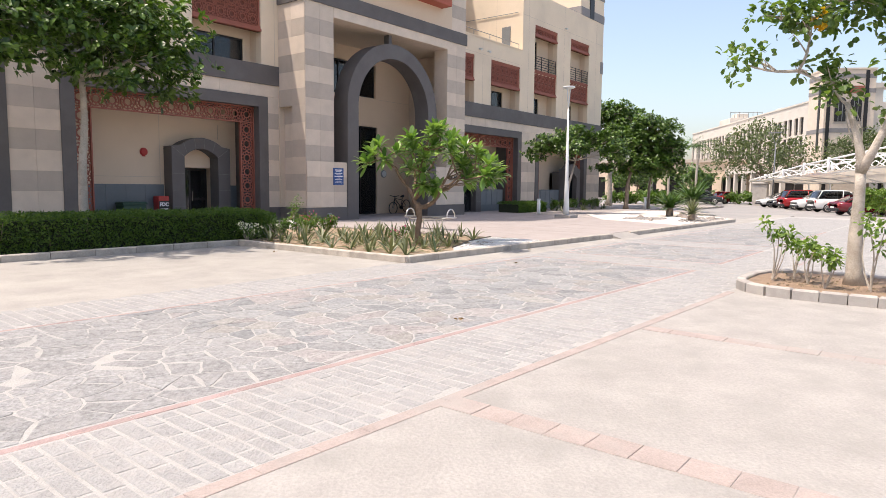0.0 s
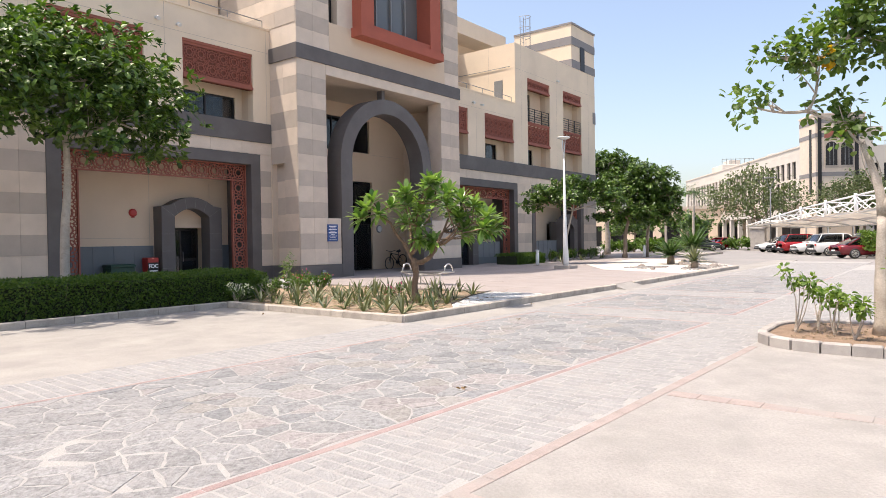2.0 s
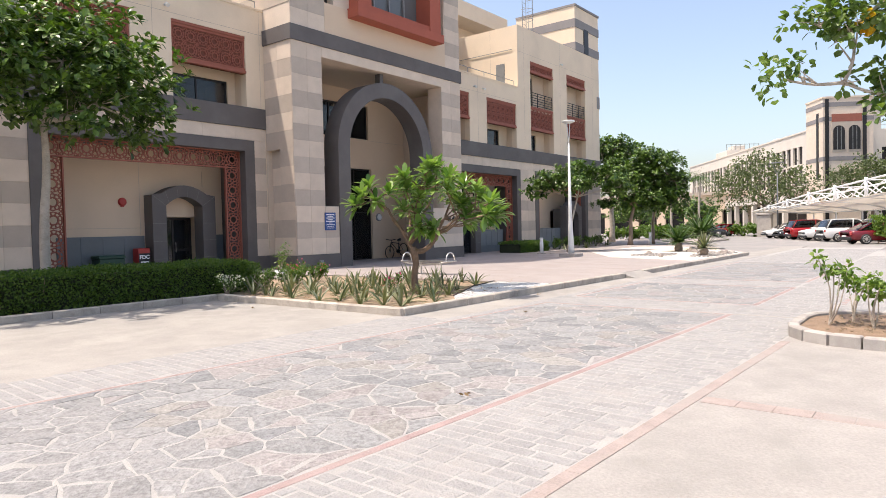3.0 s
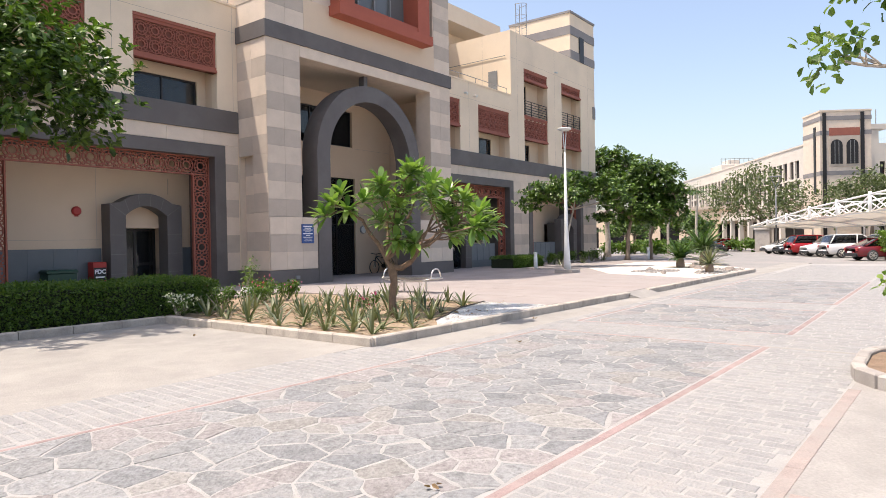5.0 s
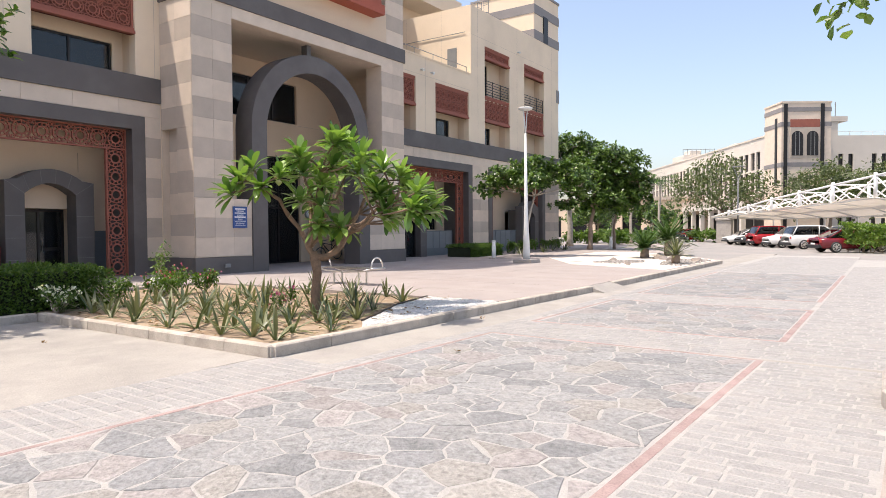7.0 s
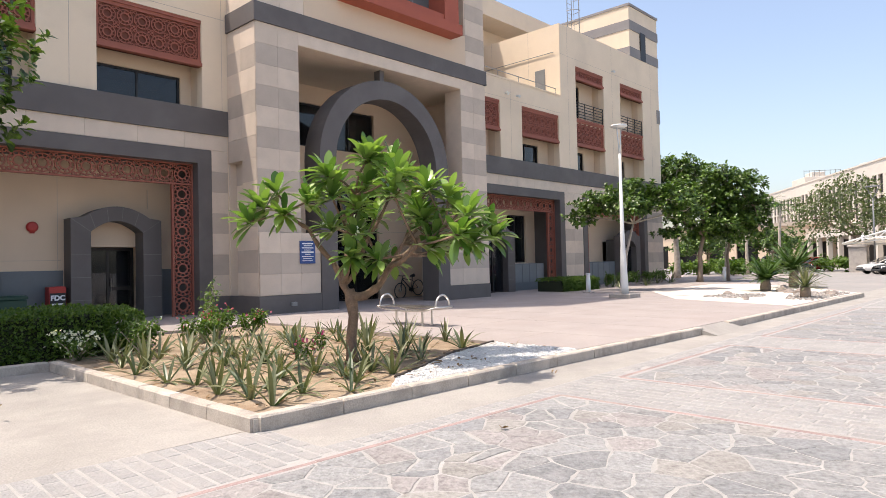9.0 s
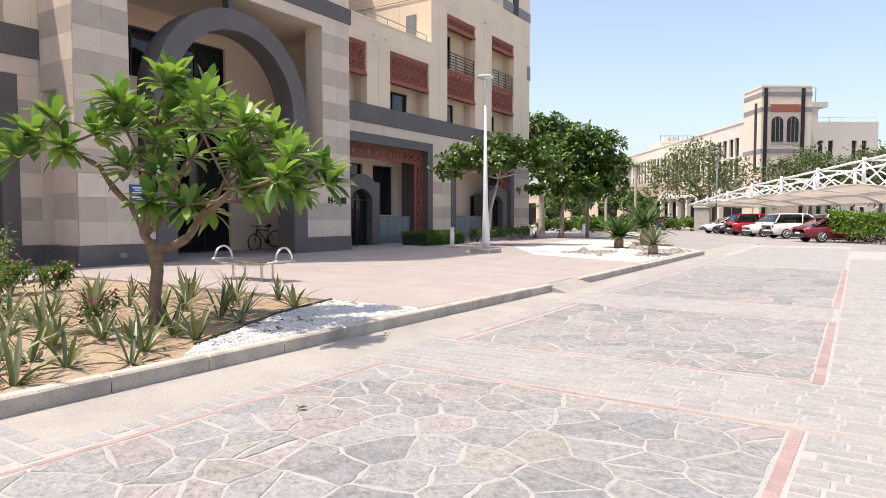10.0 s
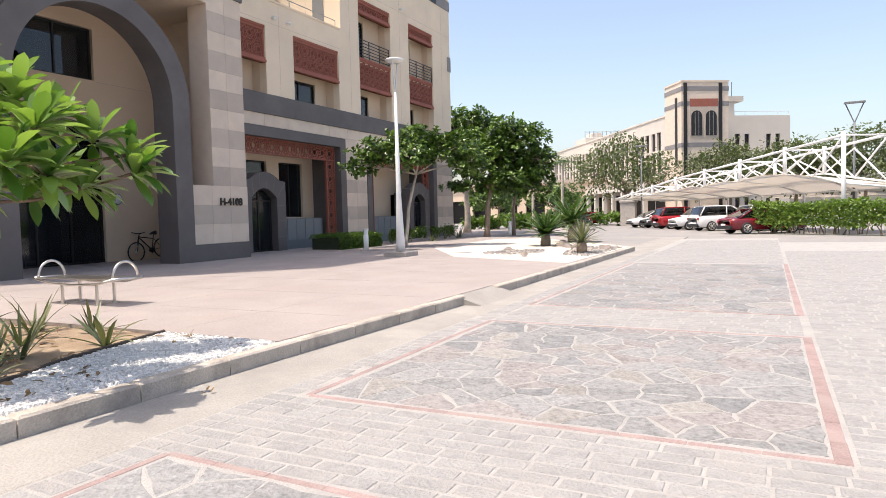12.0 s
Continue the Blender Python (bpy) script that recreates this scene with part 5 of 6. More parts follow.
# strap-leaved plants in the bed, of four shapes
variants = []
for v in range(5):
    m = Mesh()
    n = random.randint(9, 15)
    for j in range(n):
        a = j * 2.4 + random.uniform(-0.3, 0.3)
        e = random.uniform(0.35, 1.3)
        d = Vector((math.cos(a) * math.cos(e), math.sin(a) * math.cos(e), math.sin(e)))
        m.strap(Vector((0.03 * math.cos(a), 0.03 * math.sin(a), 0.0)), d, random.uniform(0.36, 0.68), random.uniform(0.02, 0.032), random.uniform(0.2, 1.1), 5)
    me = m.data("leaves")
    me.materials.append(L_STRAP)
    variants.append(me)


def free_spot(x, y):
    edge = -9.35 - max(0, (y - 10.5)) * 0.42
    return x < edge and math.hypot(x + 11.2, y - 12.0) > 0.25


spots = []
tries = 0
while len(spots) < 66 and tries < 6000:
    tries += 1
    x, y = random.uniform(-15.2, -9.4), random.uniform(9.4, 14.65)
    if free_spot(x, y) and all(math.hypot(x - a, y - b) > 0.5 for a, b in spots):
        spots.append((x, y))
for k, (x, y) in enumerate(spots):
    s = random.uniform(0.65, 1.15)
    ob = thing("strap_leaf_plant", "grey-green strap-leaved lily plant in sandy soil", "plant", pose(x, y, 0.10 + 0.045 * noise.noise((x * 0.9, y * 0.9, 0)), random.uniform(-6, 6), random.uniform(-6, 6), random.uniform(0, 360)) @ Matrix.Diagonal((s, s, s, 1)), "lily plants in the bed")
    part("foliage", variants[k % 5], L_STRAP, ob)

m = Mesh()
for _ in range(420):
    x, y = random.uniform(-15.2, -9.2), random.uniform(9.3, 14.8)
    z = 0.115 + 0.045 * noise.noise((x * 0.9, y * 0.9, 0)) + (0.025 if not free_spot(x, y) else 0)
    m.leaf(Vector((x, y, z + 0.012)), Vector((random.uniform(-1, 1), random.uniform(-1, 1), 0.12)), Vector((0, 0, 1)) + rand_dir() * 0.4, random.uniform(0.06, 0.17), random.uniform(0.012, 0.028))
tagged(part("leaf_litter", m, L_DRY), "dry brown fallen leaves on the soil", "leaf litter", "", "stuff")
for x, y in ((-8.55, 13.4), (-7.2, 10.6), (-4.5, 5.0), (-9.5, 13.0), (-9.4, 12.4), (-11.6, 7.6)):
    m = Mesh()
    for _ in range(3):
        m.leaf(Vector((random.uniform(-0.04, 0.04), random.uniform(-0.04, 0.04), 0.008)), Vector((random.uniform(-1, 1), random.uniform(-1, 1), 0.25)), Vector((0, 0, 1)) + rand_dir() * 0.5, 0.06, 0.019, -0.25)
    ob = tagged(part("fallen_leaf", m, L_DRY), "curled dry leaf on the paving", "leaf", "fallen leaves")
    ob.location = (x, y, K if x < -9 else 0.003)


def shrub(label, at, h, r, leaf, size, wide, n, petals=None, np=0, group="", stems=7, name="shrub", bare=1):
    """A loose shrub: thin stems with tufts of leaves, and flowers if any."""
    t = thing(name, label, "shrub", pose(*at), group)
    sm, cm, pm = Mesh(), Mesh(), Mesh()
    for k in range(stems):
        a = random.uniform(0, 6.28)
        top = Vector((math.cos(a) * r * random.uniform(0.2, 0.9), math.sin(a) * r * random.uniform(0.2, 0.9), h * random.uniform(0.65, 1.0)))
        line = bent((0, 0, 0), top, 0.1, 4)
        sm.tube(line, [0.016, 0.013, 0.01, 0.008, 0.005], 5)
        for _ in range(n // stems):
            q = line[random.randint(bare, 4)].lerp(top, random.uniform(0.2, 1.0))
            leaf_clump(cm, q + rand_dir() * r * 0.22, 0.07, 4, size, wide)
        for _ in range(np // stems):
            pm.leaf(top + rand_dir(0.8) * r * 0.45, rand_dir(0.6), rand_dir(), 0.05, 0.022)
    part("stem_work", sm, BARKL, t)
    part("foliage", cm, leaf, t)
    if petals:
        part("blossom", pm, petals, t, "small open flowers")
    return t


shrub("low shrub covered with small white flowers by the kerb", (-15.22, 9.4, 0.1), 0.36, 0.36, L_HEDGE, 0.06, 0.02, 130, PETALW, 150, stems=12)
shrub("green shrub with small white flowers in the bed", (-15.2, 10.5, 0.1), 0.6, 0.45, L_HEDGE, 0.07, 0.022, 140, PETALW, 14, stems=10)
for x, y, h in ((-16.4, 12.6, 0.62), (-15.8, 11.9, 0.45), (-16.3, 13.3, 0.45)):
    shrub("green shrub with pink flowers in the bed", (x, y, 0.1), h, 0.4, L_HEDGE, 0.08, 0.024, 150, PETAL, 20, "flowering shrubs", 10)
shrub("low pink flower clump among the lilies", (-11.35, 11.35, 0.1), 0.4, 0.25, L_HEDGE, 0.06, 0.02, 40, PETAL, 20, stems=5)

pot = thing("potted_plant", "leafy shrub in a small white pot beside the planting bed", "potted plant", pose(-17.6, 12.9, 0.12))
part("pot", Mesh().tube([(0, 0, 0), (0, 0, 0.05), (0, 0, 0.3), (0, 0, 0.32), (0, 0, 0.26)], [0.12, 0.13, 0.18, 0.18, 0.15], 14), WHITEP, pot, "small white pot", True)
sm, cm = Mesh(), Mesh()
for k in range(6):
    e = Vector((random.uniform(-0.3, 0.3), random.uniform(-0.3, 0.3), random.uniform(0.7, 1.25)))
    ln = bent((0, 0, 0.24), e, 0.08, 4)
    sm.tube(ln, [0.012, 0.01, 0.009, 0.007, 0.004], 5)
    for q in ln[1:]:
        leaf_clump(cm, q, 0.14, 7, 0.1, 0.03)
part("stem_work", sm, BARKL, pot)
part("foliage", cm, L_YOUNG, pot)

# raised island with a young tree
pts = []
cx0, cx1, cy0, cy1, rr = -2.62, 2.2, 9.62, 12.4, 0.95
for ox, oy, a0 in ((cx0 + rr, cy0 + rr, 180), (cx1 - rr, cy0 + rr, 270), (cx1 - rr, cy1 - rr, 0), (cx0 + rr, cy1 - rr, 90)):
    for k in range(5):
        a = radians(a0 + 22.5 * k)
        pts.append((ox + rr * math.cos(a), oy + rr * math.sin(a)))
kerb("grey block kerb round the tree island", pts + pts[:1], 0.38, 0.15, 0.16, KERBG)
m = Mesh().prism([(x + (0.07 if x < 0 else -0.07), y + (0.06 if y < 11 else -0.06)) for x, y in pts], (0, 0, 0), "z", -0.1, 0.11)
tagged(part("soil_bed", m, SOIL), "brown soil inside the tree island", "soil", "", "structure")
m = Mesh()
pebbles(m, [(-2.3, 10.2), (1.8, 10.2), (1.8, 12.1), (-2.3, 12.1)], 260, 0.012, 0.035, 0.112)
tagged(part("soil_clods", m, SAND), "loose dry clods on brown soil", "soil", "", "stuff")
tree("young pale-barked street tree with sparse leaves in kerbed island", (-1.04, 11.15, 0.1), [(0, 0, 0), (-0.03, 0.05, 0.9), (-0.02, 0.05, 1.85)], 5,
     [((-0.27, 0.05, 2.95), (0.1, 0.1, 0.1)), ((0.34, 0.1, 2.8), (0.1, 0.1, 0.1)), ((-0.5, 0.05, 3.3), (0.35, 0.4, 0.4)), ((0.75, 0.3, 3.4), (0.6, 0.7, 0.6)), ((-1.0, -0.05, 3.55), (0.25, 0.25, 0.12)), ((-1.8, -0.1, 3.72), (0.4, 0.34, 0.24)), ((-0.9, 0.0, 4.3), (0.5, 0.5, 0.4)), ((-1.4, 0.0, 4.5), (0.35, 0.35, 0.3)), ((-0.2, 0.2, 4.8), (0.7, 0.7, 0.6)), ((0.7, 0.3, 4.6), (0.8, 0.8, 0.7)), ((1.4, 0.1, 4.2), (0.6, 0.7, 0.6))],
     370, 11, 0.135, 0.056, L_YOUNG, BARKL, 0.13, "young_tree", clump_r=0.2, shell=0.25, chain=True)
m = Mesh()
leaf_clump(m, Vector((0, 0, 0)), 0.16, 16, 0.13, 0.055)
ob = part("yellow_foliage", m, L_YEL, None, "yellowed leaves")
ob.location = (-1.75, 11.0, 4.45)
ob.parent = bpy.data.objects["young_tree"]
ob.matrix_parent_inverse = bpy.data.objects["young_tree"].matrix_basis.inverted()
for x, y, h, r in ((-2.2, 10.8, 1.15, 0.3), (-1.65, 10.75, 0.75, 0.28), (-1.35, 10.35, 0.6, 0.22), (-0.75, 10.45, 1.2, 0.35), (-0.3, 10.6, 1.1, 0.35), (0.4, 10.4, 1.0, 0.35), (-1.95, 11.3, 0.7, 0.25)):
    shrub("young bright green shrub with thin bare stems in island soil", (x, y, 0.11), h, r, L_BRIGHT, 0.11, 0.032, 24, group="island shrubs", stems=4, bare=3)

# trees along the right of the plaza
tree("umbrella-shaped street tree with a leaning thin trunk beside the lamp post", (-18.0, 33.2, K), [(0, 0, 0), (0.1, 0.25, 1.6), (0.25, 0.75, 3.1)], 6,
     [((-1.1, -0.1, 4.0), (1.1, 1.2, 0.6)), ((0.2, 0.8, 4.4), (1.3, 1.4, 0.65)), ((1.5, 1.5, 4.1), (1.2, 1.2, 0.65)), ((2.3, 1.9, 3.6), (0.8, 0.9, 0.5)), ((-1.7, -0.5, 3.5), (0.7, 0.7, 0.4)), ((0.5, -0.4, 3.9), (1.0, 1.0, 0.5))],
     520, 9, 0.23, 0.075, L_DARK, BARKL, 0.09, group="plaza trees", shell=0.45, whorls=True)
tree("broad layered dark street tree at the end of the plaza", (-19.0, 44.6, K), [(0, 0, 0), (0.05, 0, 1.6), (0.3, 0.1, 2.8)], 7,
     [((0.4, 0.5, 4.6), (1.9, 1.9, 1.1)), ((2.1, 0.8, 5.5), (1.4, 1.5, 0.9)), ((2.9, 1.0, 4.3), (1.1, 1.3, 0.8)), ((1.3, 0.6, 6.1), (1.3, 1.4, 0.7)), ((-0.8, 0.3, 5.4), (1.3, 1.4, 0.8)), ((1.5, 0.4, 3.4), (1.8, 1.8, 0.5)), ((3.1, 1.2, 3.2), (0.7, 0.8, 0.5)), ((-1.2, 0.0, 3.8), (0.9, 1.0, 0.5)), ((0.0, 0.2, 2.95), (1.6, 1.6, 0.45)), ((2.2, 0.8, 2.8), (1.4, 1.3, 0.45)), ((-1.6, -0.3, 3.0), (1.0, 1.0, 0.4))],
     1050, 9, 0.27, 0.088, L_DARK, BARK, 0.17, group="plaza trees", shell=0.45, chain=True, whorls=True)
tree("slim dark street tree beside the far plaza", (-18.0, 46.4, K), [(0, 0, 0), (0, 0, 1.5), (0.15, 0.1, 2.6)], 5,
     [((0.4, 0.5, 3.9), (1.3, 1.3, 0.7)), ((1.0, 0.9, 4.6), (1.1, 1.1, 0.6))],
     200, 9, 0.27, 0.088, L_DARK, BARK, 0.1, group="plaza trees", shell=0.45, chain=True, whorls=True)
tree("tall dark street tree behind the building corner", (-23.9, 52.6, K), [(0, 0, 0), (0, 0, 2.4), (0.1, 0, 4.0)], 7,
     [((0.3, 0, 8.0), (1.9, 2.0, 0.9)), ((1.7, 0.3, 7.0), (1.4, 1.6, 1.1)), ((-1.4, 0.3, 7.0), (1.6, 1.6, 1.1)), ((0.6, 0, 5.7), (2.4, 2.0, 1.1))],
     700, 9, 0.3, 0.095, L_DARK, BARKL, 0.25, group="plaza trees", shell=0.4, chain=True, whorls=True)
for x, y in ((-25.6, 63.0), (-22.2, 69.0), (-29.0, 69.0)):
    tree("low spreading dark tree beside the far road", (x, y, -0.03), [(0, 0, 0), (0.05, 0, 1.0), (0.1, 0, 1.9)], 4,
         [((0.2, 0.2, 3.2), (2.0, 2.0, 0.9)), ((1.6, -0.4, 2.7), (1.5, 1.5, 0.8)), ((-1.5, 0.3, 2.6), (1.5, 1.5, 0.8))],
         230, 9, 0.3, 0.1, L_DARK, BARK, 0.14, group="trees of the far road", shell=0.4, whorls=True)
for x, y, h in ((-19.6, 50.5, 2.6), (-22.0, 62.0, 5.5), (-20.6, 66.0, 6.0), (-24.0, 75.0, 6.5), (-27.5, 72.0, 6.0)):
    t = thing("palm_tree", "slender palm with a small feathery crown", "palm tree", pose(x, y, 0), "slender palms")
    part("trunk", Mesh().tube(bent((0, 0, 0), (0.1, 0.05, h), 0.02, 5), [0.16, 0.13, 0.12, 0.12, 0.11, 0.1], 8), BARKL, t, smooth=True)
    m = Mesh()
    for j in range(16):
        a, e = j * 2.4, random.uniform(-0.1, 1.1)
        d = Vector((math.cos(a) * math.cos(e), math.sin(a) * math.cos(e), math.sin(e)))
        q, step = Vector((0.1, 0.05, h)), d.copy()
        for s in range(9):
            side = step.cross(Vector((0, 0, 1))).normalized()
            for sg in (-1, 1):
                m.leaf(q, side * sg + step * 0.6, Vector((0, 0, 1)), 0.45 * (1 - 0.05 * s), 0.03, 0.4)
            q = q + step * 0.2
            step = (step + Vector((0, 0, -0.13))).normalized()
    part("frond_crown", m, L_PALM, t)


def cycad(label, x, y, h, r, n=34, stiff=0.5, leaf=L_PALM, width=0.032):
    """A low palm: stout trunk and a rosette of feathery fronds."""
    t = thing("cycad", label, "palm", pose(x, y, K), "low palms in the pebble bed")
    part("trunk", Mesh().tube([(0, 0, 0), (0, 0, h * 0.4), (0.02, 0, h)], [0.2, 0.21, 0.16], 10), BARK, t, smooth=True)
    m = Mesh()
    for j in range(n):
        a, e = j * 2.4, 0.05 + 1.2 * (j / n) ** 0.9
        d = Vector((math.cos(a) * math.cos(e), math.sin(a) * math.cos(e), math.sin(e)))
        q, step = Vector((0, 0, h)), d.copy()
        for s in range(22):
            side = step.cross(Vector((0, 0, 1))).normalized()
            for sg in (-1, 1):
                m.leaf(q, side * sg + step * 0.9 + Vector((0, 0, 0.25)), Vector((0, 0, 1)), 0.24 * r * (1 - 0.03 * s), width, 0.1)
            q = q + step * r / 22
            step = (step + Vector((0, 0, -stiff / 22))).normalized()
    part("frond_crown", m, leaf, t)


cycad("low sago palm with arching fronds in pebbles", -12.2, 34.4, 0.45, 1.15)
cycad("large sago palm with arching fronds in pebbles", -12.0, 37.6, 0.75, 1.5, 40)
yu = thing("yucca", "spiky pale green yucca on a short stem in pebbles", "yucca", pose(-9.55, 29.8, K))
part("trunk", Mesh().tube([(0, 0, 0), (0, 0, 0.2), (0, 0, 0.36)], [0.16, 0.17, 0.14], 10), BARK, yu, smooth=True)
m = Mesh()
for j in range(60):
    a, e = j * 2.4, -0.1 + 1.5 * (j / 60)
    m.strap(Vector((0, 0, 0.36)), Vector((math.cos(a) * math.cos(e), math.sin(a) * math.cos(e), math.sin(e))), random.uniform(0.7, 0.88), 0.03, 0.25, 4)
part("foliage", m, L_STRAP, yu)


def rock(x, y, s, group="rocks among the pebbles"):
    m = Mesh()
    n, rows = 9, 5
    sd = random.uniform(0, 99)
    for j in range(rows + 1):
        ph = math.pi / 2 * j / rows
        for k in range(n):
            a = 2 * math.pi * k / n
            v = Vector((math.cos(a) * math.cos(ph), math.sin(a) * math.cos(ph) * 0.8, math.sin(ph) * 0.85))
            v *= s * (1 + 0.35 * noise.noise(v * 1.7 + Vector((sd, 0, 0))))
            m.v.append((v.x, v.y, v.z - 0.03))
    for j in range(rows):
        for k in range(n):
            m.f.append((j * n + k, j * n + (k + 1) % n, (j + 1) * n + (k + 1) % n, (j + 1) * n + k))
    ob = tagged(part("rock", m, ROCK), "rough grey-brown rock lying in pebbles", "rock", group)
    ob.location = (x, y, K)


for x, y, s in ((-12.5, 31.0, 0.2), (-11.2, 29.0, 0.16), (-9.25, 31.9, 0.24), (-9.5, 32.6, 0.2), (-11.0, 33.2, 0.22), (-10.4, 32.6, 0.3), (-11.4, 34.0, 0.3), (-10.9, 28.2, 0.12)):
    rock(x, y, s)

# low planting in front of the right bays
h2 = thing("hedge", "low clipped green hedge in front of the glazed bay", "hedge", pose(0, 0, 0))
m = Mesh()
leafy_box(m, -21.6, -20.0, 31.4, 34.6, K, 0.72, 5200, 0.09, 0.03)
part("foliage", m, L_HEDGE, h2)
# same near-black core, giving the low hedge its shaded inside
part("inner_mass", Mesh().box(-21.5, -20.1, 31.5, 34.5, K, 0.62), bpy.data.materials["hedge_inner_shade"], h2)
for k in range(12):
    x, y = random.uniform(-21.4, -19.4), 35.0 + k * 0.8
    s = random.uniform(0.9, 1.3)
    ob = thing("strap_leaf_plant", "strap-leaved lily plant before the building", "plant", pose(x, y, K, 0, 0, random.uniform(0, 360)) @ Matrix.Diagonal((s, s, s, 1)), "lily plants before the bays")
    part("foliage", variants[k % 5], L_STRAP, ob)
for k in range(5):
    shrub("dark green low shrub before the building", (-20.6, 36.5 + k * 1.6, K), 0.7, 0.5, L_HEDGE, 0.12, 0.04, 90, group="shrubs before the bays", stems=9)

h3 = thing("hedge", "tall bright green hedge at the end of the parking row", "hedge", pose(-4.6, 51.6, 0, 0, 0, 52))
m = Mesh()
for _ in range(17000):
    y, z = random.uniform(0, 26), random.uniform(0.45, 1.72)
    q = Vector((random.uniform(-0.9, 0.9), y, z + 0.25 * noise.noise((y * 0.7, z, 0))))
    if random.random() < 0.7:
        q.x = -0.9 + random.uniform(-0.2, 0.2)
    m.leaf(q, rand_dir(0.5), rand_dir(0.8), random.uniform(0.14, 0.24), 0.05)
m.v = [(x, -y, z) for x, y, z in m.v]
part("foliage", m, L_BRIGHT, h3)
m = Mesh()
for k in range(120):
    y = -random.uniform(0, 26)
    m.tube(bent((random.uniform(-0.7, 0.7), y, 0), (random.uniform(-0.8, 0.8), y + random.uniform(-0.3, 0.3), 1.4), 0.1, 3), [0.03, 0.025, 0.02, 0.012], 5)
part("stem_work", m, BARK, h3)


# ---- fittings and furniture ----
bench = thing("bench", "stainless steel bench with arched armrests on the plaza", "bench", pose(-14.42, 16.42, K, 0, 0, 2))
for k in range(9):
    y = -0.24 + 0.06 * k
    part("slat", Mesh().box(-0.93, 0.93, y - 0.024, y + 0.024, 0.425, 0.44), STEEL, bench)
m = Mesh()
for s in (-1, 1):
    m.tube([(0.93 * s, -0.29, 0.43), (0.93 * s, 0.29, 0.43)], [0.028, 0.028], 8)
    m.tube([(-0.93, 0.28 * s, 0.43), (-0.6, 0.27 * s, 0.36), (0, 0.27 * s, 0.335), (0.6, 0.27 * s, 0.36), (0.93, 0.28 * s, 0.43)], [0.02] * 5, 7)
part("seat_frame", m, STEEL, bench, smooth=True)
for s in (-1, 1):
    a = [(0.9 * s, -0.24 * math.cos(math.pi * k / 10), 0.44 + 0.27 * math.sin(math.pi * k / 10)) for k in range(11)]
    part("armrest", Mesh().tube(a, [0.022] * 11, 8), STEEL, bench, smooth=True)
for x in (-0.42, 0.42):
    for y in (-0.16, 0.16):
        part("leg", Mesh().rod((x, y, 0), (x, y, 0.36), 0.026, 8).rod((x, y, 0), (x, y, 0.012), 0.06, 10), STEEL, bench)

lamp = thing("street_lamp", "pale grey conical street lamp on a concrete block", "street lamp", pose(-15.2, 28.1, K))
part("footing", Mesh().soft(-0.42, 0.42, -0.42, 0.42, 0, 0.16, 0.02), KERBG, lamp, "concrete footing block")
part("pole", Mesh().tube([(0, 0, 0.16), (0, 0, 0.5), (-0.02, 0, 2.0), (-0.04, 0, 5.4)], [0.15, 0.145, 0.085, 0.042], 16), POLE, lamp, smooth=True)
m = Mesh()
for s in (-1, 1):
    m.tube([(-0.04, 0, 5.3), (-0.04, 0.09 * s, 5.9), (-0.04, 0.17 * s, 6.42)], [0.03, 0.022, 0.02], 7)
part("bracket", m, POLE, lamp, smooth=True)
part("head", Mesh().tube([(-0.04, 0, 6.36), (-0.04, 0, 6.42), (-0.04, 0, 6.47), (-0.04, 0, 6.5)], [0.2, 0.31, 0.29, 0.1], 20), POLE, lamp, "flat round lamp head", True)

for x, y in ((-18.4, 30.9), (-17.7, 45.0)):
    b = thing("bollard_light", "short pale grey bollard light beside the paving", "bollard", pose(x, y, K), "bollard lights")
    part("post", Mesh().tube([(0, 0, 0), (0, 0, 0.62)], [0.1, 0.1], 14), POLE, b, smooth=True)
    part("lens", Mesh().tube([(0, 0, 0.62), (0, 0, 0.8)], [0.085, 0.085], 14), WHITEP, b)
    part("cap", Mesh().tube([(0, 0, 0.8), (0, 0, 0.86), (0, 0, 0.87)], [0.105, 0.105, 0.07], 14), POLE, b)
    part("foot", Mesh().box(-0.18, 0.18, -0.18, 0.18, 0, 0.04), KERBG, b)

# bicycle against the portico wall
bk = thing("bicycle", "black mountain bicycle leaning in the portico", "bicycle", pose(-24.1, 25.55, K, 0, -6, 90))
for nm, x in (("front_wheel", -0.54), ("rear_wheel", 0.54)):
    ring = [(x + 0.33 * math.cos(2 * math.pi * k / 24), 0, 0.35 + 0.33 * math.sin(2 * math.pi * k / 24)) for k in range(25)]
    w = part(nm, Mesh().tube(ring, [0.024] * 25, 6, False), BLACK, bk, smooth=True)
    m = Mesh().tube([(x, -0.05, 0.35), (x, 0.05, 0.35)], [0.03, 0.03], 8)
    for k in range(14):
        a = 2 * math.pi * k / 14
        m.rod((x, 0.01 * (-1) ** k, 0.35), (x + 0.31 * math.cos(a), 0, 0.35 + 0.31 * math.sin(a)), 0.0025, 3)
    part("spoke_set", m, STEEL, w)
m = Mesh()
for a, b, r in (((-0.34, 0, 0.82), (0.12, 0, 0.32), 0.022), ((-0.34, 0, 0.86), (0.22, 0, 0.72), 0.019), ((0.12, 0, 0.32), (0.26, 0, 0.86), 0.018), ((0.12, 0, 0.32), (0.54, 0, 0.35), 0.012), ((0.24, 0, 0.72), (0.54, 0, 0.35), 0.011), ((-0.33, 0, 0.95), (-0.54, 0.05, 0.35), 0.016), ((-0.33, 0, 0.95), (-0.54, -0.05, 0.35), 0.016)):
    m.rod(a, b, r, 7)
part("frame", m, FRAME, bk)
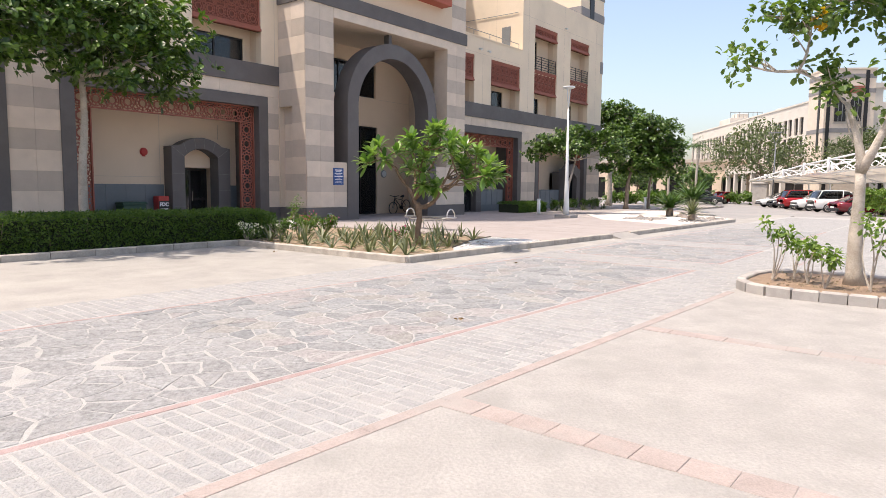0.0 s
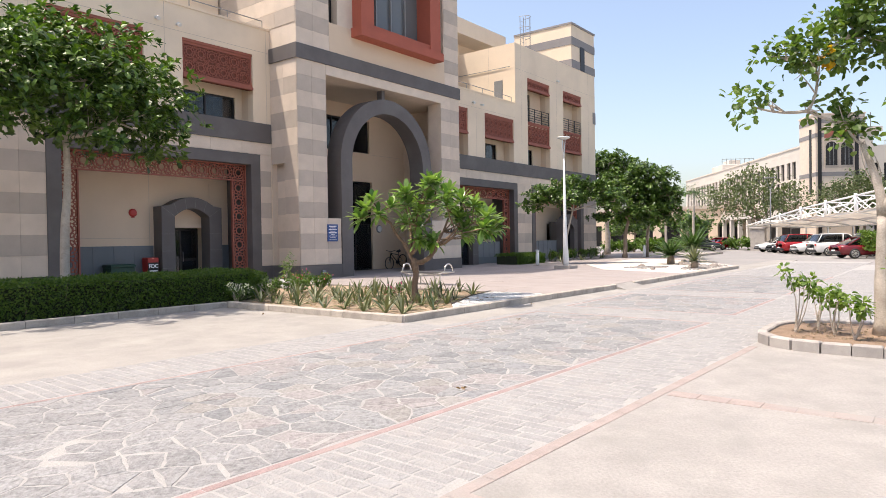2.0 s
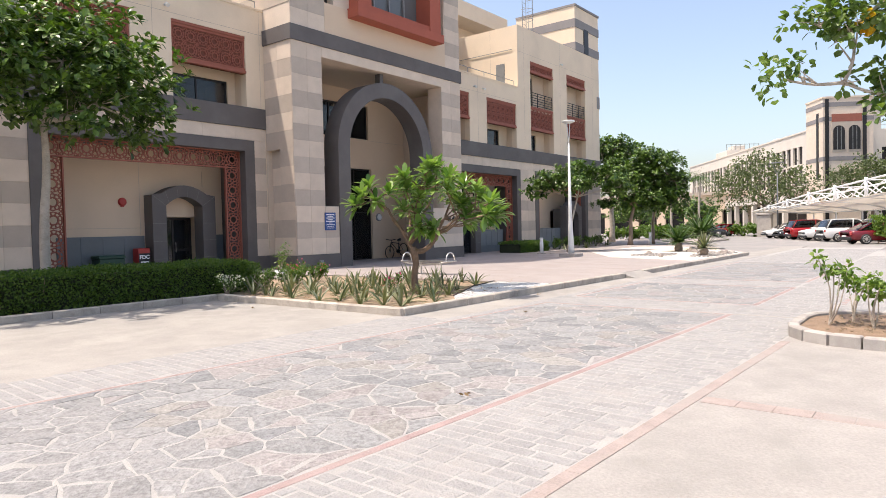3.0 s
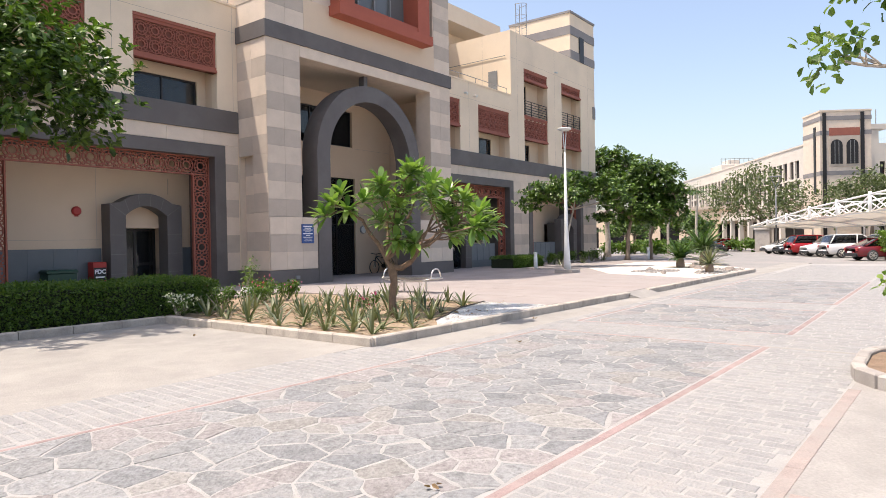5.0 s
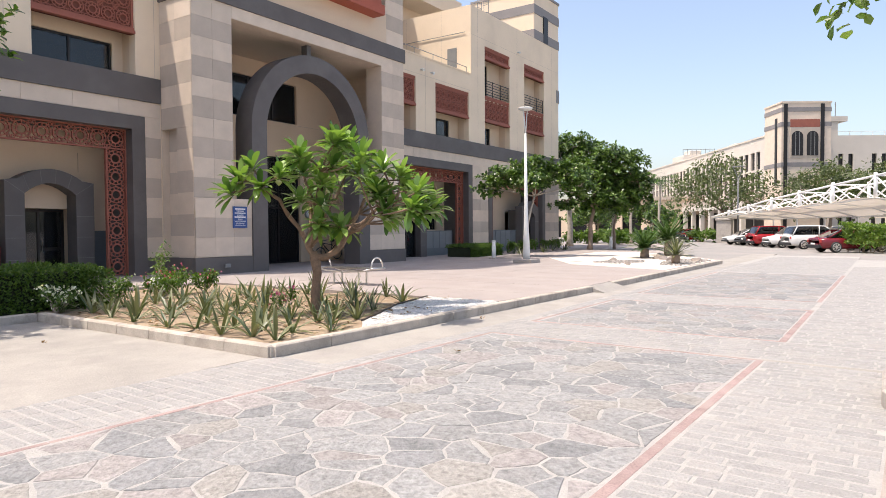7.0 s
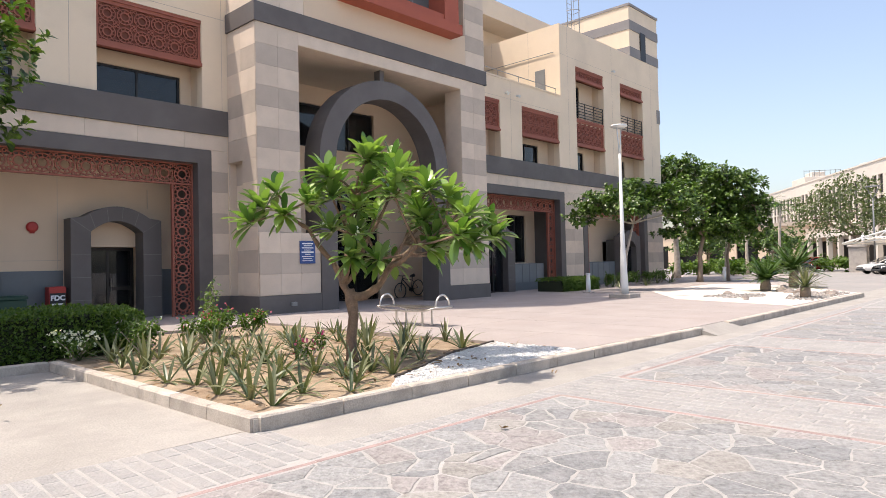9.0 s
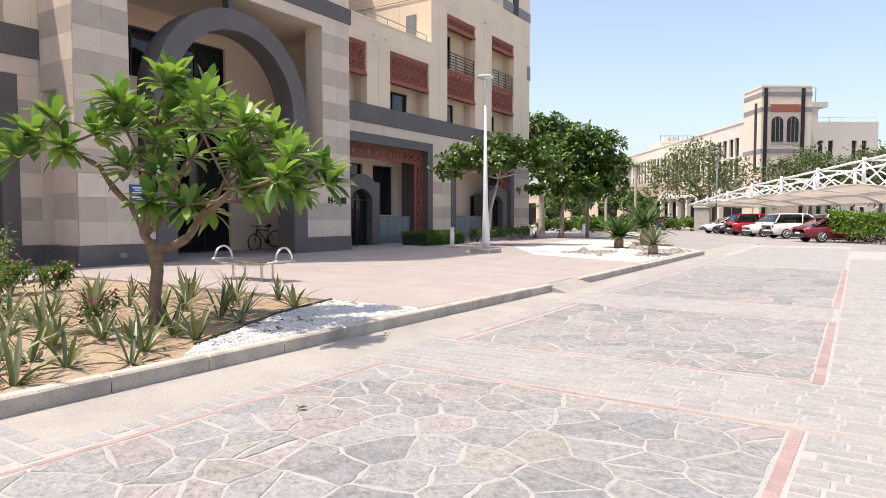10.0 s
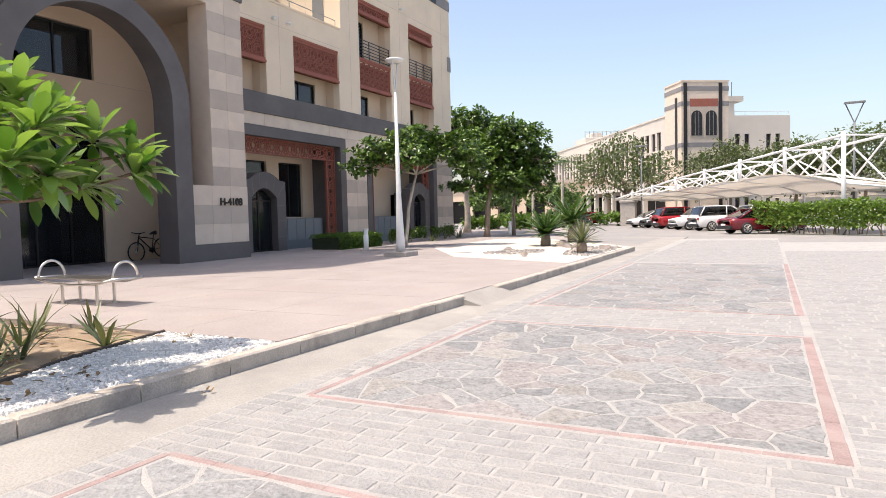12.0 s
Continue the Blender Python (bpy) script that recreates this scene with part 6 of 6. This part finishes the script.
part("saddle", Mesh().tube([(0.1, 0, 0.9), (0.22, 0, 0.92), (0.36, 0, 0.92)], [0.02, 0.05, 0.08], 8), BLACK, bk, smooth=True)
part("handlebar", Mesh().tube([(-0.36, -0.33, 1.02), (-0.36, -0.08, 0.98), (-0.36, 0.08, 0.98), (-0.36, 0.33, 1.02)], [0.018] * 4, 7), BLACK, bk)
part("crank", Mesh().tube([(0.12, -0.06, 0.32), (0.12, 0.06, 0.32)], [0.09, 0.09], 12).rod((0.12, 0.08, 0.32), (0.2, 0.08, 0.18), 0.012, 5), FRAME, bk)


def words(name, body, size, material, m, parent, depth=0.006, bold=0.0):
    """Raised lettering."""
    c = bpy.data.curves.new(name, "FONT")
    c.body, c.size, c.extrude, c.offset = body, size, depth, bold
    c.align_x, c.align_y = "CENTER", "CENTER"
    tmp = bpy.data.objects.new(name, c)
    me = bpy.data.meshes.new_from_object(tmp)
    bpy.data.objects.remove(tmp)
    me.materials.clear()
    me.materials.append(material)
    ob = new(name, me)
    ob.parent = parent
    ob.matrix_basis = m
    return ob


FACE = pose(0, 0, 0, 90, 0, 90)
sg = thing("blue_sign", "blue wall sign with white lines of text on the stone plinth", "sign", pose(P + 0.066, 17.91, 2.03))
part("board", Mesh().box(0, 0.02, -0.29, 0.29, -0.36, 0.36), BLUE, sg)
for k, (w, h) in enumerate(((0.42, 0.05), (0.3, 0.035), (0.44, 0.04), (0.26, 0.03), (0.46, 0.05), (0.2, 0.03), (0.44, 0.03), (0.34, 0.025), (0.4, 0.025))):
    z = 0.28 - k * 0.068
    part("text_bar", Mesh().box(0.0201, 0.0225, -w / 2, w / 2, z - h / 2, z + h / 2 - 0.008), WHITE, sg)
nb = thing("building_number", "black raised building number on cream stone", "sign", pose(P + 0.07, 26.22, 2.1))
words("lettering", "H-4108", 0.34, FRAME, pose(0.012, 0, 0, 90, 0, 90), nb, 0.012, 0.012)
dl = thing("wall_light", "round grey bulkhead light on the portico wall", "wall light", pose(XB, 24.55, 2.3))
part("rim", Mesh().tube([(0, 0, 0), (0.06, 0, 0), (0.08, 0, 0)], [0.2, 0.2, 0.17], 20), RAIL, dl)
part("lens", Mesh().tube([(0.08, 0, 0), (0.1, 0, 0), (0.115, 0, 0)], [0.165, 0.15, 0.06], 18), POLE, dl, "frosted lens")
bell = thing("fire_bell", "round red alarm bell on the cream bay wall", "alarm bell", pose(XW, 11.13, 2.85))
part("gong", Mesh().tube([(0, 0, 0), (0.05, 0, 0), (0.09, 0, 0), (0.1, 0, 0)], [0.15, 0.15, 0.11, 0.03], 20), REDP, bell)
part("back_box", Mesh().box(0.0, 0.03, -0.06, 0.06, -0.18, -0.14), REDP, bell)
fd = thing("fire_cabinet", "red fire connection box with white letters by the portal", "fire cabinet", pose(XW + 0.3, 11.62, K))
part("box", Mesh().soft(-0.2, 0.2, -0.21, 0.21, 0.4, 1.02, 0.02), REDP, fd)
part("door", Mesh().box(0.2, 0.215, -0.2, 0.2, 0.42, 0.84), BLACK, fd)
part("post", Mesh().box(-0.1, 0.1, -0.1, 0.1, 0, 0.4), FRAME, fd)
words("lettering", "FDC", 0.19, WHITE, pose(0.218, 0, 0.7, 90, 0, 90), fd, 0.002, 0.008)
part("text_bar", Mesh().box(0.215, 0.218, -0.15, 0.15, 0.5, 0.55), WHITE, fd)
bx = thing("green_bin", "dark green plastic bin beside the fire cabinet", "bin", pose(XW + 0.4, 10.4, K))
part("body", Mesh().soft(-0.3, 0.3, -0.42, 0.42, 0, 0.72, 0.03), mat("green_plastic", (0.015, 0.06, 0.04), 0.45, 0.1, 3, 50, 0.02), bx)
part("lid", Mesh().soft(-0.33, 0.33, -0.45, 0.45, 0.72, 0.82, 0.04), bpy.data.materials["green_plastic"], bx)
wc = thing("wall_socket", "small metal tap box at the foot of the pier", "tap box", pose(P + 0.085, 17.35, 0.42))
part("box", Mesh().soft(0, 0.08, -0.09, 0.09, -0.06, 0.06, 0.01), RAIL, wc)


# ---- cars and the parking canopy ----
def loft(m, secs, n=14):
    """A rounded hull through cross-sections (x, half width, z low, z high, corner)."""
    i = len(m.v)
    for x, w, z0, z1, e in secs:
        for k in range(n):
            a = 2 * math.pi * (k + 0.5) / n
            c, s = math.cos(a), math.sin(a)
            q = 2.0 / e
            m.v.append((x, w * math.copysign(abs(c) ** q, c), (z0 + z1) / 2 + (z1 - z0) / 2 * math.copysign(abs(s) ** q, s)))
    for j in range(len(secs) - 1):
        for k in range(n):
            m.f.append((i + j * n + k, i + j * n + (k + 1) % n, i + (j + 1) * n + (k + 1) % n, i + (j + 1) * n + k))
    m.f.append(tuple(i + k for k in range(n)))
    m.f.append(tuple(i + (len(secs) - 1) * n + k for k in reversed(range(n))))


CARGLASS = glass_mat("car_glass", (0.03, 0.035, 0.04))


def car(label, at, turn, col, suv):
    """A parked car, its front towards +x."""
    p = mat("car_paint", col, 0.22, 0.03, 2, 90, 0.0, spec=0.6)
    t = thing("car", label, "car", pose(*at, 0, 0, turn), "cars under the canopy")
    h = 1.70 if suv else 1.44
    belt = 1.05 if suv else 0.93
    m = Mesh()
    loft(m, [(-2.28, 0.62, 0.42, belt - 0.12, 4), (-2.2, 0.80, 0.30, belt - 0.02, 5), (-1.9, 0.90, 0.24, belt, 5), (-0.6, 0.92, 0.22, belt, 6), (0.9, 0.92, 0.22, belt - 0.02, 6), (1.6, 0.90, 0.24, belt - 0.12, 5), (2.1, 0.82, 0.28, belt - 0.22, 5), (2.25, 0.62, 0.36, belt - 0.32, 4)], 16)
    body = part("body", m, p, t, smooth=True)
    m = Mesh()
    if suv:
        secs = [(-2.15, 0.72, belt - 0.1, belt + 0.06, 4), (-1.95, 0.72, belt - 0.1, h - 0.12, 5), (-1.5, 0.70, belt - 0.1, h, 5), (0.1, 0.70, belt - 0.1, h, 5), (0.55, 0.70, belt - 0.1, h - 0.12, 5), (1.25, 0.74, belt - 0.12, belt + 0.02, 4)]
    else:
        secs = [(-1.85, 0.70, belt - 0.1, belt + 0.04, 4), (-1.0, 0.68, belt - 0.1, h - 0.06, 5), (-0.5, 0.67, belt - 0.1, h, 5), (0.1, 0.67, belt - 0.1, h, 5), (0.5, 0.68, belt - 0.1, h - 0.1, 5), (1.3, 0.74, belt - 0.12, belt, 4)]
    loft(m, secs, 16)
    part("glasshouse", m, CARGLASS, t, "dark tinted glasshouse", True)
    m = Mesh()
    ra, rb = (-1.75, 0.25) if suv else (-0.95, 0.3)
    loft(m, [(ra, 0.62, h - 0.12, h - 0.01, 3), (ra + 0.4, 0.66, h - 0.09, h + 0.012, 4), (rb - 0.3, 0.66, h - 0.09, h + 0.012, 4), (rb, 0.62, h - 0.14, h - 0.02, 3)], 12)
    for s in (-1, 1):
        for xa, za, xb, zb in ((ra, h - 0.08, ra - (0.35 if suv else 0.8), belt), (-0.2, h - 0.06, -0.25, belt), (rb, h - 0.1, rb + 0.85, belt)):
            part("pillar", Mesh().tube([(xa, 0.66 * s, za), (xb, 0.76 * s, zb)], [0.04, 0.045], 6), p, t, smooth=True)
    part("roof", m, p, t, smooth=True)
    for x in (-1.38, 1.38):
        for s in (-1, 1):
            w = part("wheel", Mesh().tube([(x, 0.70 * s, 0.34), (x, 0.74 * s, 0.34), (x, 0.90 * s, 0.34), (x, 0.93 * s, 0.34)], [0.30, 0.34, 0.34, 0.3], 20), BLACK, t)
            m = Mesh().tube([(x, 0.925 * s, 0.34), (x, 0.937 * s, 0.34)], [0.07, 0.07], 10)
            for k in range(7):
                a = 2 * math.pi * k / 7
                m.rod((x, 0.93 * s, 0.34), (x + 0.22 * math.cos(a), 0.93 * s, 0.34 + 0.22 * math.sin(a)), 0.024, 5)
            rim = [(x + 0.225 * math.cos(2 * math.pi * k / 20), 0.93 * s, 0.34 + 0.225 * math.sin(2 * math.pi * k / 20)) for k in range(21)]
            m.tube(rim, [0.022] * 21, 5, False)
            part("rim", m, STEEL, w)
    for s in (-1, 1):
        part("headlight", Mesh().soft(2.0, 2.17, 0.62 * s - 0.16, 0.62 * s + 0.16, belt - 0.42, belt - 0.27, 0.03), WHITEP, t, "clear headlight")
        part("tail_light", Mesh().soft(-2.27, -2.12, 0.62 * s - 0.15, 0.62 * s + 0.15, belt - 0.3, belt - 0.12, 0.03), REDP, t, "red tail light")
        part("mirror", Mesh().soft(0.62, 0.8, 0.97 * s - 0.09, 0.97 * s + 0.09, belt - 0.02, belt + 0.12, 0.03), p, t)
    part("bumper", Mesh().soft(-2.32, -2.15, -0.72, 0.72, 0.3, 0.5, 0.04), BLACK, t)
    part("bumper", Mesh().soft(2.12, 2.28, -0.7, 0.7, 0.3, 0.46, 0.04), BLACK, t)
    part("plate", Mesh().box(-2.335, -2.32, -0.24, 0.24, 0.5, 0.6), WHITEP, t)
    return t


CU = Vector((0.84, 0.545, 0))
WHITECAR, REDCAR, DKRED, DKGREY, SILVER = (0.72, 0.72, 0.71), (0.33, 0.012, 0.016), (0.16, 0.012, 0.018), (0.03, 0.033, 0.036), (0.55, 0.56, 0.55)
for lab, tx, ty, col, suv, flip in (("dark red saloon car parked tail out under the canopy", -6.6, 50.5, DKRED, False, 0), ("silver estate car parked under the canopy", -6.0, 55.0, SILVER, True, 0), ("white sport utility car parked tail out under the canopy", -8.9, 56.4, WHITECAR, True, 0), ("white hatchback car parked nose out under the canopy", -10.6, 59.2, WHITECAR, True, 180), ("bright red sport utility car parked under the canopy", -12.2, 62.2, REDCAR, True, 0), ("dark grey car parked under the canopy", -13.7, 65.2, DKGREY, False, 180), ("white saloon car parked under the canopy", -15.2, 67.6, WHITECAR, False, 180)):
    c = Vector((tx, ty, 0)) + CU * 2.3
    car(lab, (c.x, c.y, -0.03), 33 + flip, col, suv)
car("dark car parked beyond the trees", (-22.5, 74, -0.03), 20, DKGREY, True)
car("red car parked beyond the trees", (-21.5, 80, -0.03), 70, REDCAR, False)
car("white car parked beyond the trees", (-24.5, 78, -0.03), 15, WHITECAR, False)

can = thing("parking_canopy", "white tensile parking canopy on a tubular steel truss", "canopy", pose(-4.0, 51.2, -0.03, 0, 0, 30))


def canopy_top(s):
    """The height of the truss's upper chord along the row."""
    return 5.05 - 0.052 * (s + 4.2) if s < 16 else 4.0 - 0.081 * (s - 16)


def canopy_low(s):
    """The height of the lower chord, to which the fabric is tied."""
    return 2.65 + 0.75 * min(1.0, (s + 4.2) / 5.1) - 0.026 * max(0.0, s - 0.9)


stations = [-4.2 + 5.1 * k for k in range(8)]
for off in (1.2, 3.6):
    for s0, s1 in zip(stations, stations[1:]):
        mid = (s0 + s1) / 2
        a0, a1, am = canopy_top(s0), canopy_top(s1), canopy_top(mid) - 0.3
        b0, b1, bm = canopy_low(s0), canopy_low(s1), canopy_low(mid)
        for p, q, r in (((s0, a0), (s1, a1), 0.075), ((s0, b0), (s1, b1), 0.06), ((s0, b0), (mid, am), 0.05), ((s0, a0), (mid, bm), 0.05), ((mid, bm), (s1, a1), 0.05), ((mid, am), (s1, b1), 0.045)):
            part("truss_bar", Mesh().rod((off, *p), (off, *q), r, 7), WHITEP, can, smooth=True)
    for k, s0 in enumerate(stations[:-1]):
        part("post", Mesh().rod((off, s0, 0.0 if k == 0 else canopy_low(s0) - 0.05), (off, s0, canopy_top(s0) + 0.2), 0.11, 10), WHITEP, can, smooth=True)
for s0 in stations[:-1]:
    lo = canopy_low(s0)
    part("column", Mesh().tube([(5.6, s0, 0), (5.6, s0, 2.3), (5.2, s0, 2.46), (3.6, s0, lo - 0.25), (1.2, s0, lo - 0.02)], [0.09, 0.085, 0.08, 0.06, 0.05], 8), WHITEP, can, smooth=True)
    part("tie", Mesh().rod((1.2, s0, canopy_top(s0)), (3.6, s0, canopy_top(s0)), 0.045, 6), WHITEP, can)
for s0, s1 in zip(stations, stations[1:]):
    m = Mesh()
    n1, n2 = 10, 6
    for i in range(n1 + 1):
        for j in range(n2 + 1):
            u, v = i / n1, j / n2
            y = s0 + (s1 - s0) * u
            lo = canopy_low(y)
            m.v.append((1.0 + 5.0 * v, y, lo + (2.42 - lo) * v ** 1.4 + 0.14 * math.sin(math.pi * u) * (1 - v * 0.6)))
    for i in range(n1):
        for j in range(n2):
            a = i * (n2 + 1) + j
            m.f.append((a, a + 1, a + n2 + 2, a + n2 + 1))
    part("membrane", m, MEMBR, can, "white fabric membrane", True)
    part("edge_tube", Mesh().rod((6.0, s0, 2.4), (6.0, s1, 2.4), 0.05, 6), WHITEP, can)
c2 = copy_thing(can, pose(9.5, 66.0, -0.03, 0, 0, 30))

vl = thing("street_lamp", "tall grey car-park lamp with a V-shaped head", "street lamp", pose(0.27, 55.0, -0.03))
LAMPG = mat("grey_lamp_paint", (0.15, 0.16, 0.165), 0.45, 0.06, 3, 60, 0.02)
part("pole", Mesh().tube([(0, 0, 0), (0, 0, 6.4)], [0.085, 0.055], 10), LAMPG, vl, smooth=True)
for q in (-1, 1):
    part("bracket", Mesh().rod((0, 0, 6.35), (0.46 * q, 0, 7.5), 0.035, 6), LAMPG, vl)
part("head", Mesh().soft(-0.54, 0.54, -0.14, 0.14, 7.5, 7.62, 0.03), LAMPG, vl)
copy_thing(vl, pose(-15.0, 73.0, -0.03))


# ---- the far building ----
FB = pose(-13.2, 89.0, 0, 0, 0, 33.05)
far = thing("office_building", "long cream office building with corner tower and arcade", "building", FB)
m = Mesh().box(0, 5.7, 0, 4.2, -0.1, 16.0)
ft = part("tower_wall", m, STONE_L, far, "cream stone corner tower with grey bands")
for z in (13.3, 15.0):
    part("grey_band", Mesh().box(-0.04, 5.74, -0.04, 4.24, z, z + 0.5), BANDG, ft)
part("grey_band", Mesh().box(-0.04, 5.74, -0.04, 4.24, 8.6, 9.1), BANDG, ft)
part("coping", Mesh().box(-0.08, 5.78, -0.08, 4.28, 16.0, 16.2), STONE_L, ft)
part("dark_pier", Mesh().box(0.25, 0.65, -0.1, 0.0, 0, 15.9), FRAME, ft)
part("dark_pier", Mesh().box(4.5, 4.9, -0.1, 0.0, 0, 15.9), FRAME, ft)
part("window", Mesh().box(-0.07, 0.0, 1.0, 1.5, 6.5, 14.4), FRAME, ft)
part("red_panel", Mesh().box(1.0, 4.4, -0.07, 0.0, 13.2, 14.1), TERRA, ft)
part("grey_panel", Mesh().box(1.0, 4.4, -0.06, 0.0, 9.6, 13.2), STONE_D, ft)
for x0 in (1.15, 2.9):
    m = Mesh()
    m.prism([(x0, 9.9), (x0 + 1.3, 9.9), (x0 + 1.3, 12.1)] + [(x0 + 0.65 + 0.65 * math.cos(math.pi * k / 8), 12.1 + 0.65 * math.sin(math.pi * k / 8)) for k in range(1, 8)] + [(x0, 12.1)], (0, 0, 0), "y", -0.12, -0.06)
    w = part("window", m, FRAME, ft, "dark arched window")
    part("mullion", Mesh().box(x0 + 0.4, x0 + 0.46, -0.15, -0.12, 9.9, 12.6).box(x0 + 0.84, x0 + 0.9, -0.15, -0.12, 9.9, 12.6), RAIL, w)
# wing that runs back, with its arcade
m = Mesh()
slots = []
for k in range(14):
    y = 6.0 + k * 3.4
    slots += [(y, y + 1.1, 6.1, 11.1), (y + 1.55, y + 2.65, 6.1, 11.1)]
wall_cells(m, (0.3, 0.9), 4.2, 56, 5.4, 12.75, slots)
m.box(0.9, 14, 4.2, 56, -0.1, 12.3)
fw = part("wall", m, FARW, far, "cream wing wall with tall window slots")
part("coping", Mesh().box(0.2, 1.2, 4.24, 56, 12.75, 12.95), FARW, far)
for a, b, z0, z1 in slots:
    part("window", Mesh().box(0.52, 0.58, a, b, z0, z1), FRAME, fw)
    part("sill", Mesh().box(0.28, 0.6, a - 0.05, b + 0.05, 8.6, 8.85), FARW, fw)
ar = part("arcade_roof", Mesh().box(-2.6, 0.3, 4.3, 56, 4.7, 5.4), STONE_D, far, "grey arcade roof band")
part("arcade_fascia", Mesh().box(-2.65, -2.3, 4.3, 56, 4.0, 4.7), FARW, ar)
for k in range(16):
    y = 4.6 + k * 3.4
    part("column", Mesh().soft(-2.6, -2.05, y, y + 0.55, -0.1, 4.0, 0.02).box(-2.68, -1.97, y - 0.08, y + 0.63, -0.1, 0.5), FARW, ar)
# dark panels on the back wall stand for the shade inside the arcade
for k in range(15):
    y = 5.7 + k * 3.4
    part("shop_window", Mesh().box(0.8, 0.89, y, y + 2.9, 0.1, 3.7), FRAME, fw)
for x, y, w, d, h in ((3, 42, 6, 6, 1.7), (4, 30, 2, 2, 1.0), (3, 20, 3, 2, 0.9), (4.5, 43, 2, 3, 2.6)):
    part("roof_unit", Mesh().soft(x, x + w, y, y + d, 12.3, 13.0 + h, 0.05), FARW, far)
m = Mesh()
for k in range(8):
    m.rod((3 + k * 0.8, 42.2, 14.7), (3 + k * 0.8, 42.2, 15.8), 0.05, 4)
m.rod((3, 42.2, 15.7), (8.6, 42.2, 15.7), 0.05, 4)
part("roof_rail", m, RAIL, far)
# wing that faces the car park
m = Mesh()
fs = [(6.0, 6.7, 5.5, 10.3)] + [(x, x + 0.6, 6.4, 10.4) for x in (8.3, 9.5, 12.3, 13.5)] + [(x, x + 0.6, 1.0, 4.2) for x in (6.6, 8.3, 9.5, 12.3, 13.5)]
wall_cells(m, (3.0, 3.4), 5.7, 15.4, -0.1, 12.6, fs, "y")
m.box(5.8, 15.3, 3.4, 12, -0.1, 12.0)
m.box(5.7, 8.2, 3.02, 9, 12.6, 14.9)
fr2 = part("wall", m, FARW, far, "cream wing wall with narrow windows")
part("roof_slab", Mesh().box(5.7, 9.3, 2.9, 9, 14.3, 14.9), FARW, far)
for a, b, z0, z1 in fs:
    part("window", Mesh().box(a, b, 3.25, 3.3, z0, z1), FRAME, fr2)
m = Mesh().rod((8.3, 3.2, 13.1), (15.3, 3.2, 13.1), 0.03, 4)
for k in range(6):
    m.rod((8.3 + k * 1.4, 3.2, 12.6), (8.3 + k * 1.4, 3.2, 13.1), 0.03, 4)
part("roof_rail", m, POLE, far)
part("antenna", Mesh().rod((9.0, 5, 12.6), (9.0, 5, 17), 0.05, 4), RAIL, far)

# building beyond the plaza trees, with dark openings
b3 = thing("office_building", "low cream building with dark arcade behind the trees", "building", pose(-40, 108, 0, 0, 0, 8))
m = Mesh()
wall_cells(m, (0, 0.6), -14, 16, -0.1, 6.0, [(-12 + 4.4 * k, -9 + 4.4 * k, -0.1, 3.6) for k in range(6)], "y")
m.box(-14, 16, 2.5, 9, -0.1, 5.6)
part("wall", m, CREAM, b3)
# near-black panels added to darken the openings, as shade would
for k in range(6):
    part("shop_window", Mesh().box(-12.4 + 4.4 * k, -8.6 + 4.4 * k, 2.3, 2.49, 0.0, 3.9), FRAME, b3)
part("roof", Mesh().box(-14.3, 16.3, -0.4, 9.3, 6.0, 6.5), STONE_D, b3)

# trees round the far building
for lab, x, y, h, r, n in (("wide grey-green acacia before the far building", -18.6, 83.0, 8.6, 5.6, 700), ("grey-green tree behind the canopy", -8.0, 84.0, 7.6, 4.6, 800), ("grey-green tree behind the canopy", -2.0, 82.0, 7.4, 4.6, 800), ("grey-green tree behind the canopy", 3.5, 80.0, 7.6, 4.6, 800), ("grey-green tree behind the canopy", 10.5, 84.0, 7.4, 4.6, 700), ("grey-green tree behind the canopy", 18.0, 84.0, 6.0, 5.0, 600)):
    tree(lab, (x, y, 0), [(0, 0, 0), (0.1, 0, 1.4), (0.2, 0, h * 0.4)], 5,
         [((0, 0, h * 0.85), (r * 0.7, r * 0.7, h * 0.25)), ((r * 0.55, 0.3, h * 0.65), (r * 0.55, r * 0.6, h * 0.24)), ((-r * 0.55, -0.3, h * 0.65), (r * 0.55, r * 0.6, h * 0.26)), ((0.3, -r * 0.4, h * 0.55), (r * 0.8, r * 0.5, h * 0.2))],
         round(n * 0.55), 12, 0.34, 0.10, L_FAR, BARK, 0.25, group="trees of the far car park", clump_r=0.5, shell=0.4)
for x, y in ((-17.5, 76.0), (-20.0, 78.5), (-23.5, 82.0), (-26.0, 68.0), (-29.0, 74.0), (-24.0, 67.0), (-22.4, 58.5), (-25.2, 60.5), (-20.8, 63.0), (-27.6, 62.0), (-23.6, 64.0)):
    shrub("green shrub beside the far road", (x, y, -0.03), 1.2, 1.4, L_HEDGE, 0.3, 0.11, 120, group="far shrubs", stems=9)
ws = thing("stone_pillar", "squat grey gate pillar beside the far road", "pillar", pose(-16.6, 75.0, -0.03))
part("shaft", Mesh().soft(-0.7, 0.7, -0.5, 0.5, 0, 2.3, 0.05), KERBG, ws)
part("cap", Mesh().soft(-0.8, 0.8, -0.6, 0.6, 2.3, 2.5, 0.05), KERBG, ws)
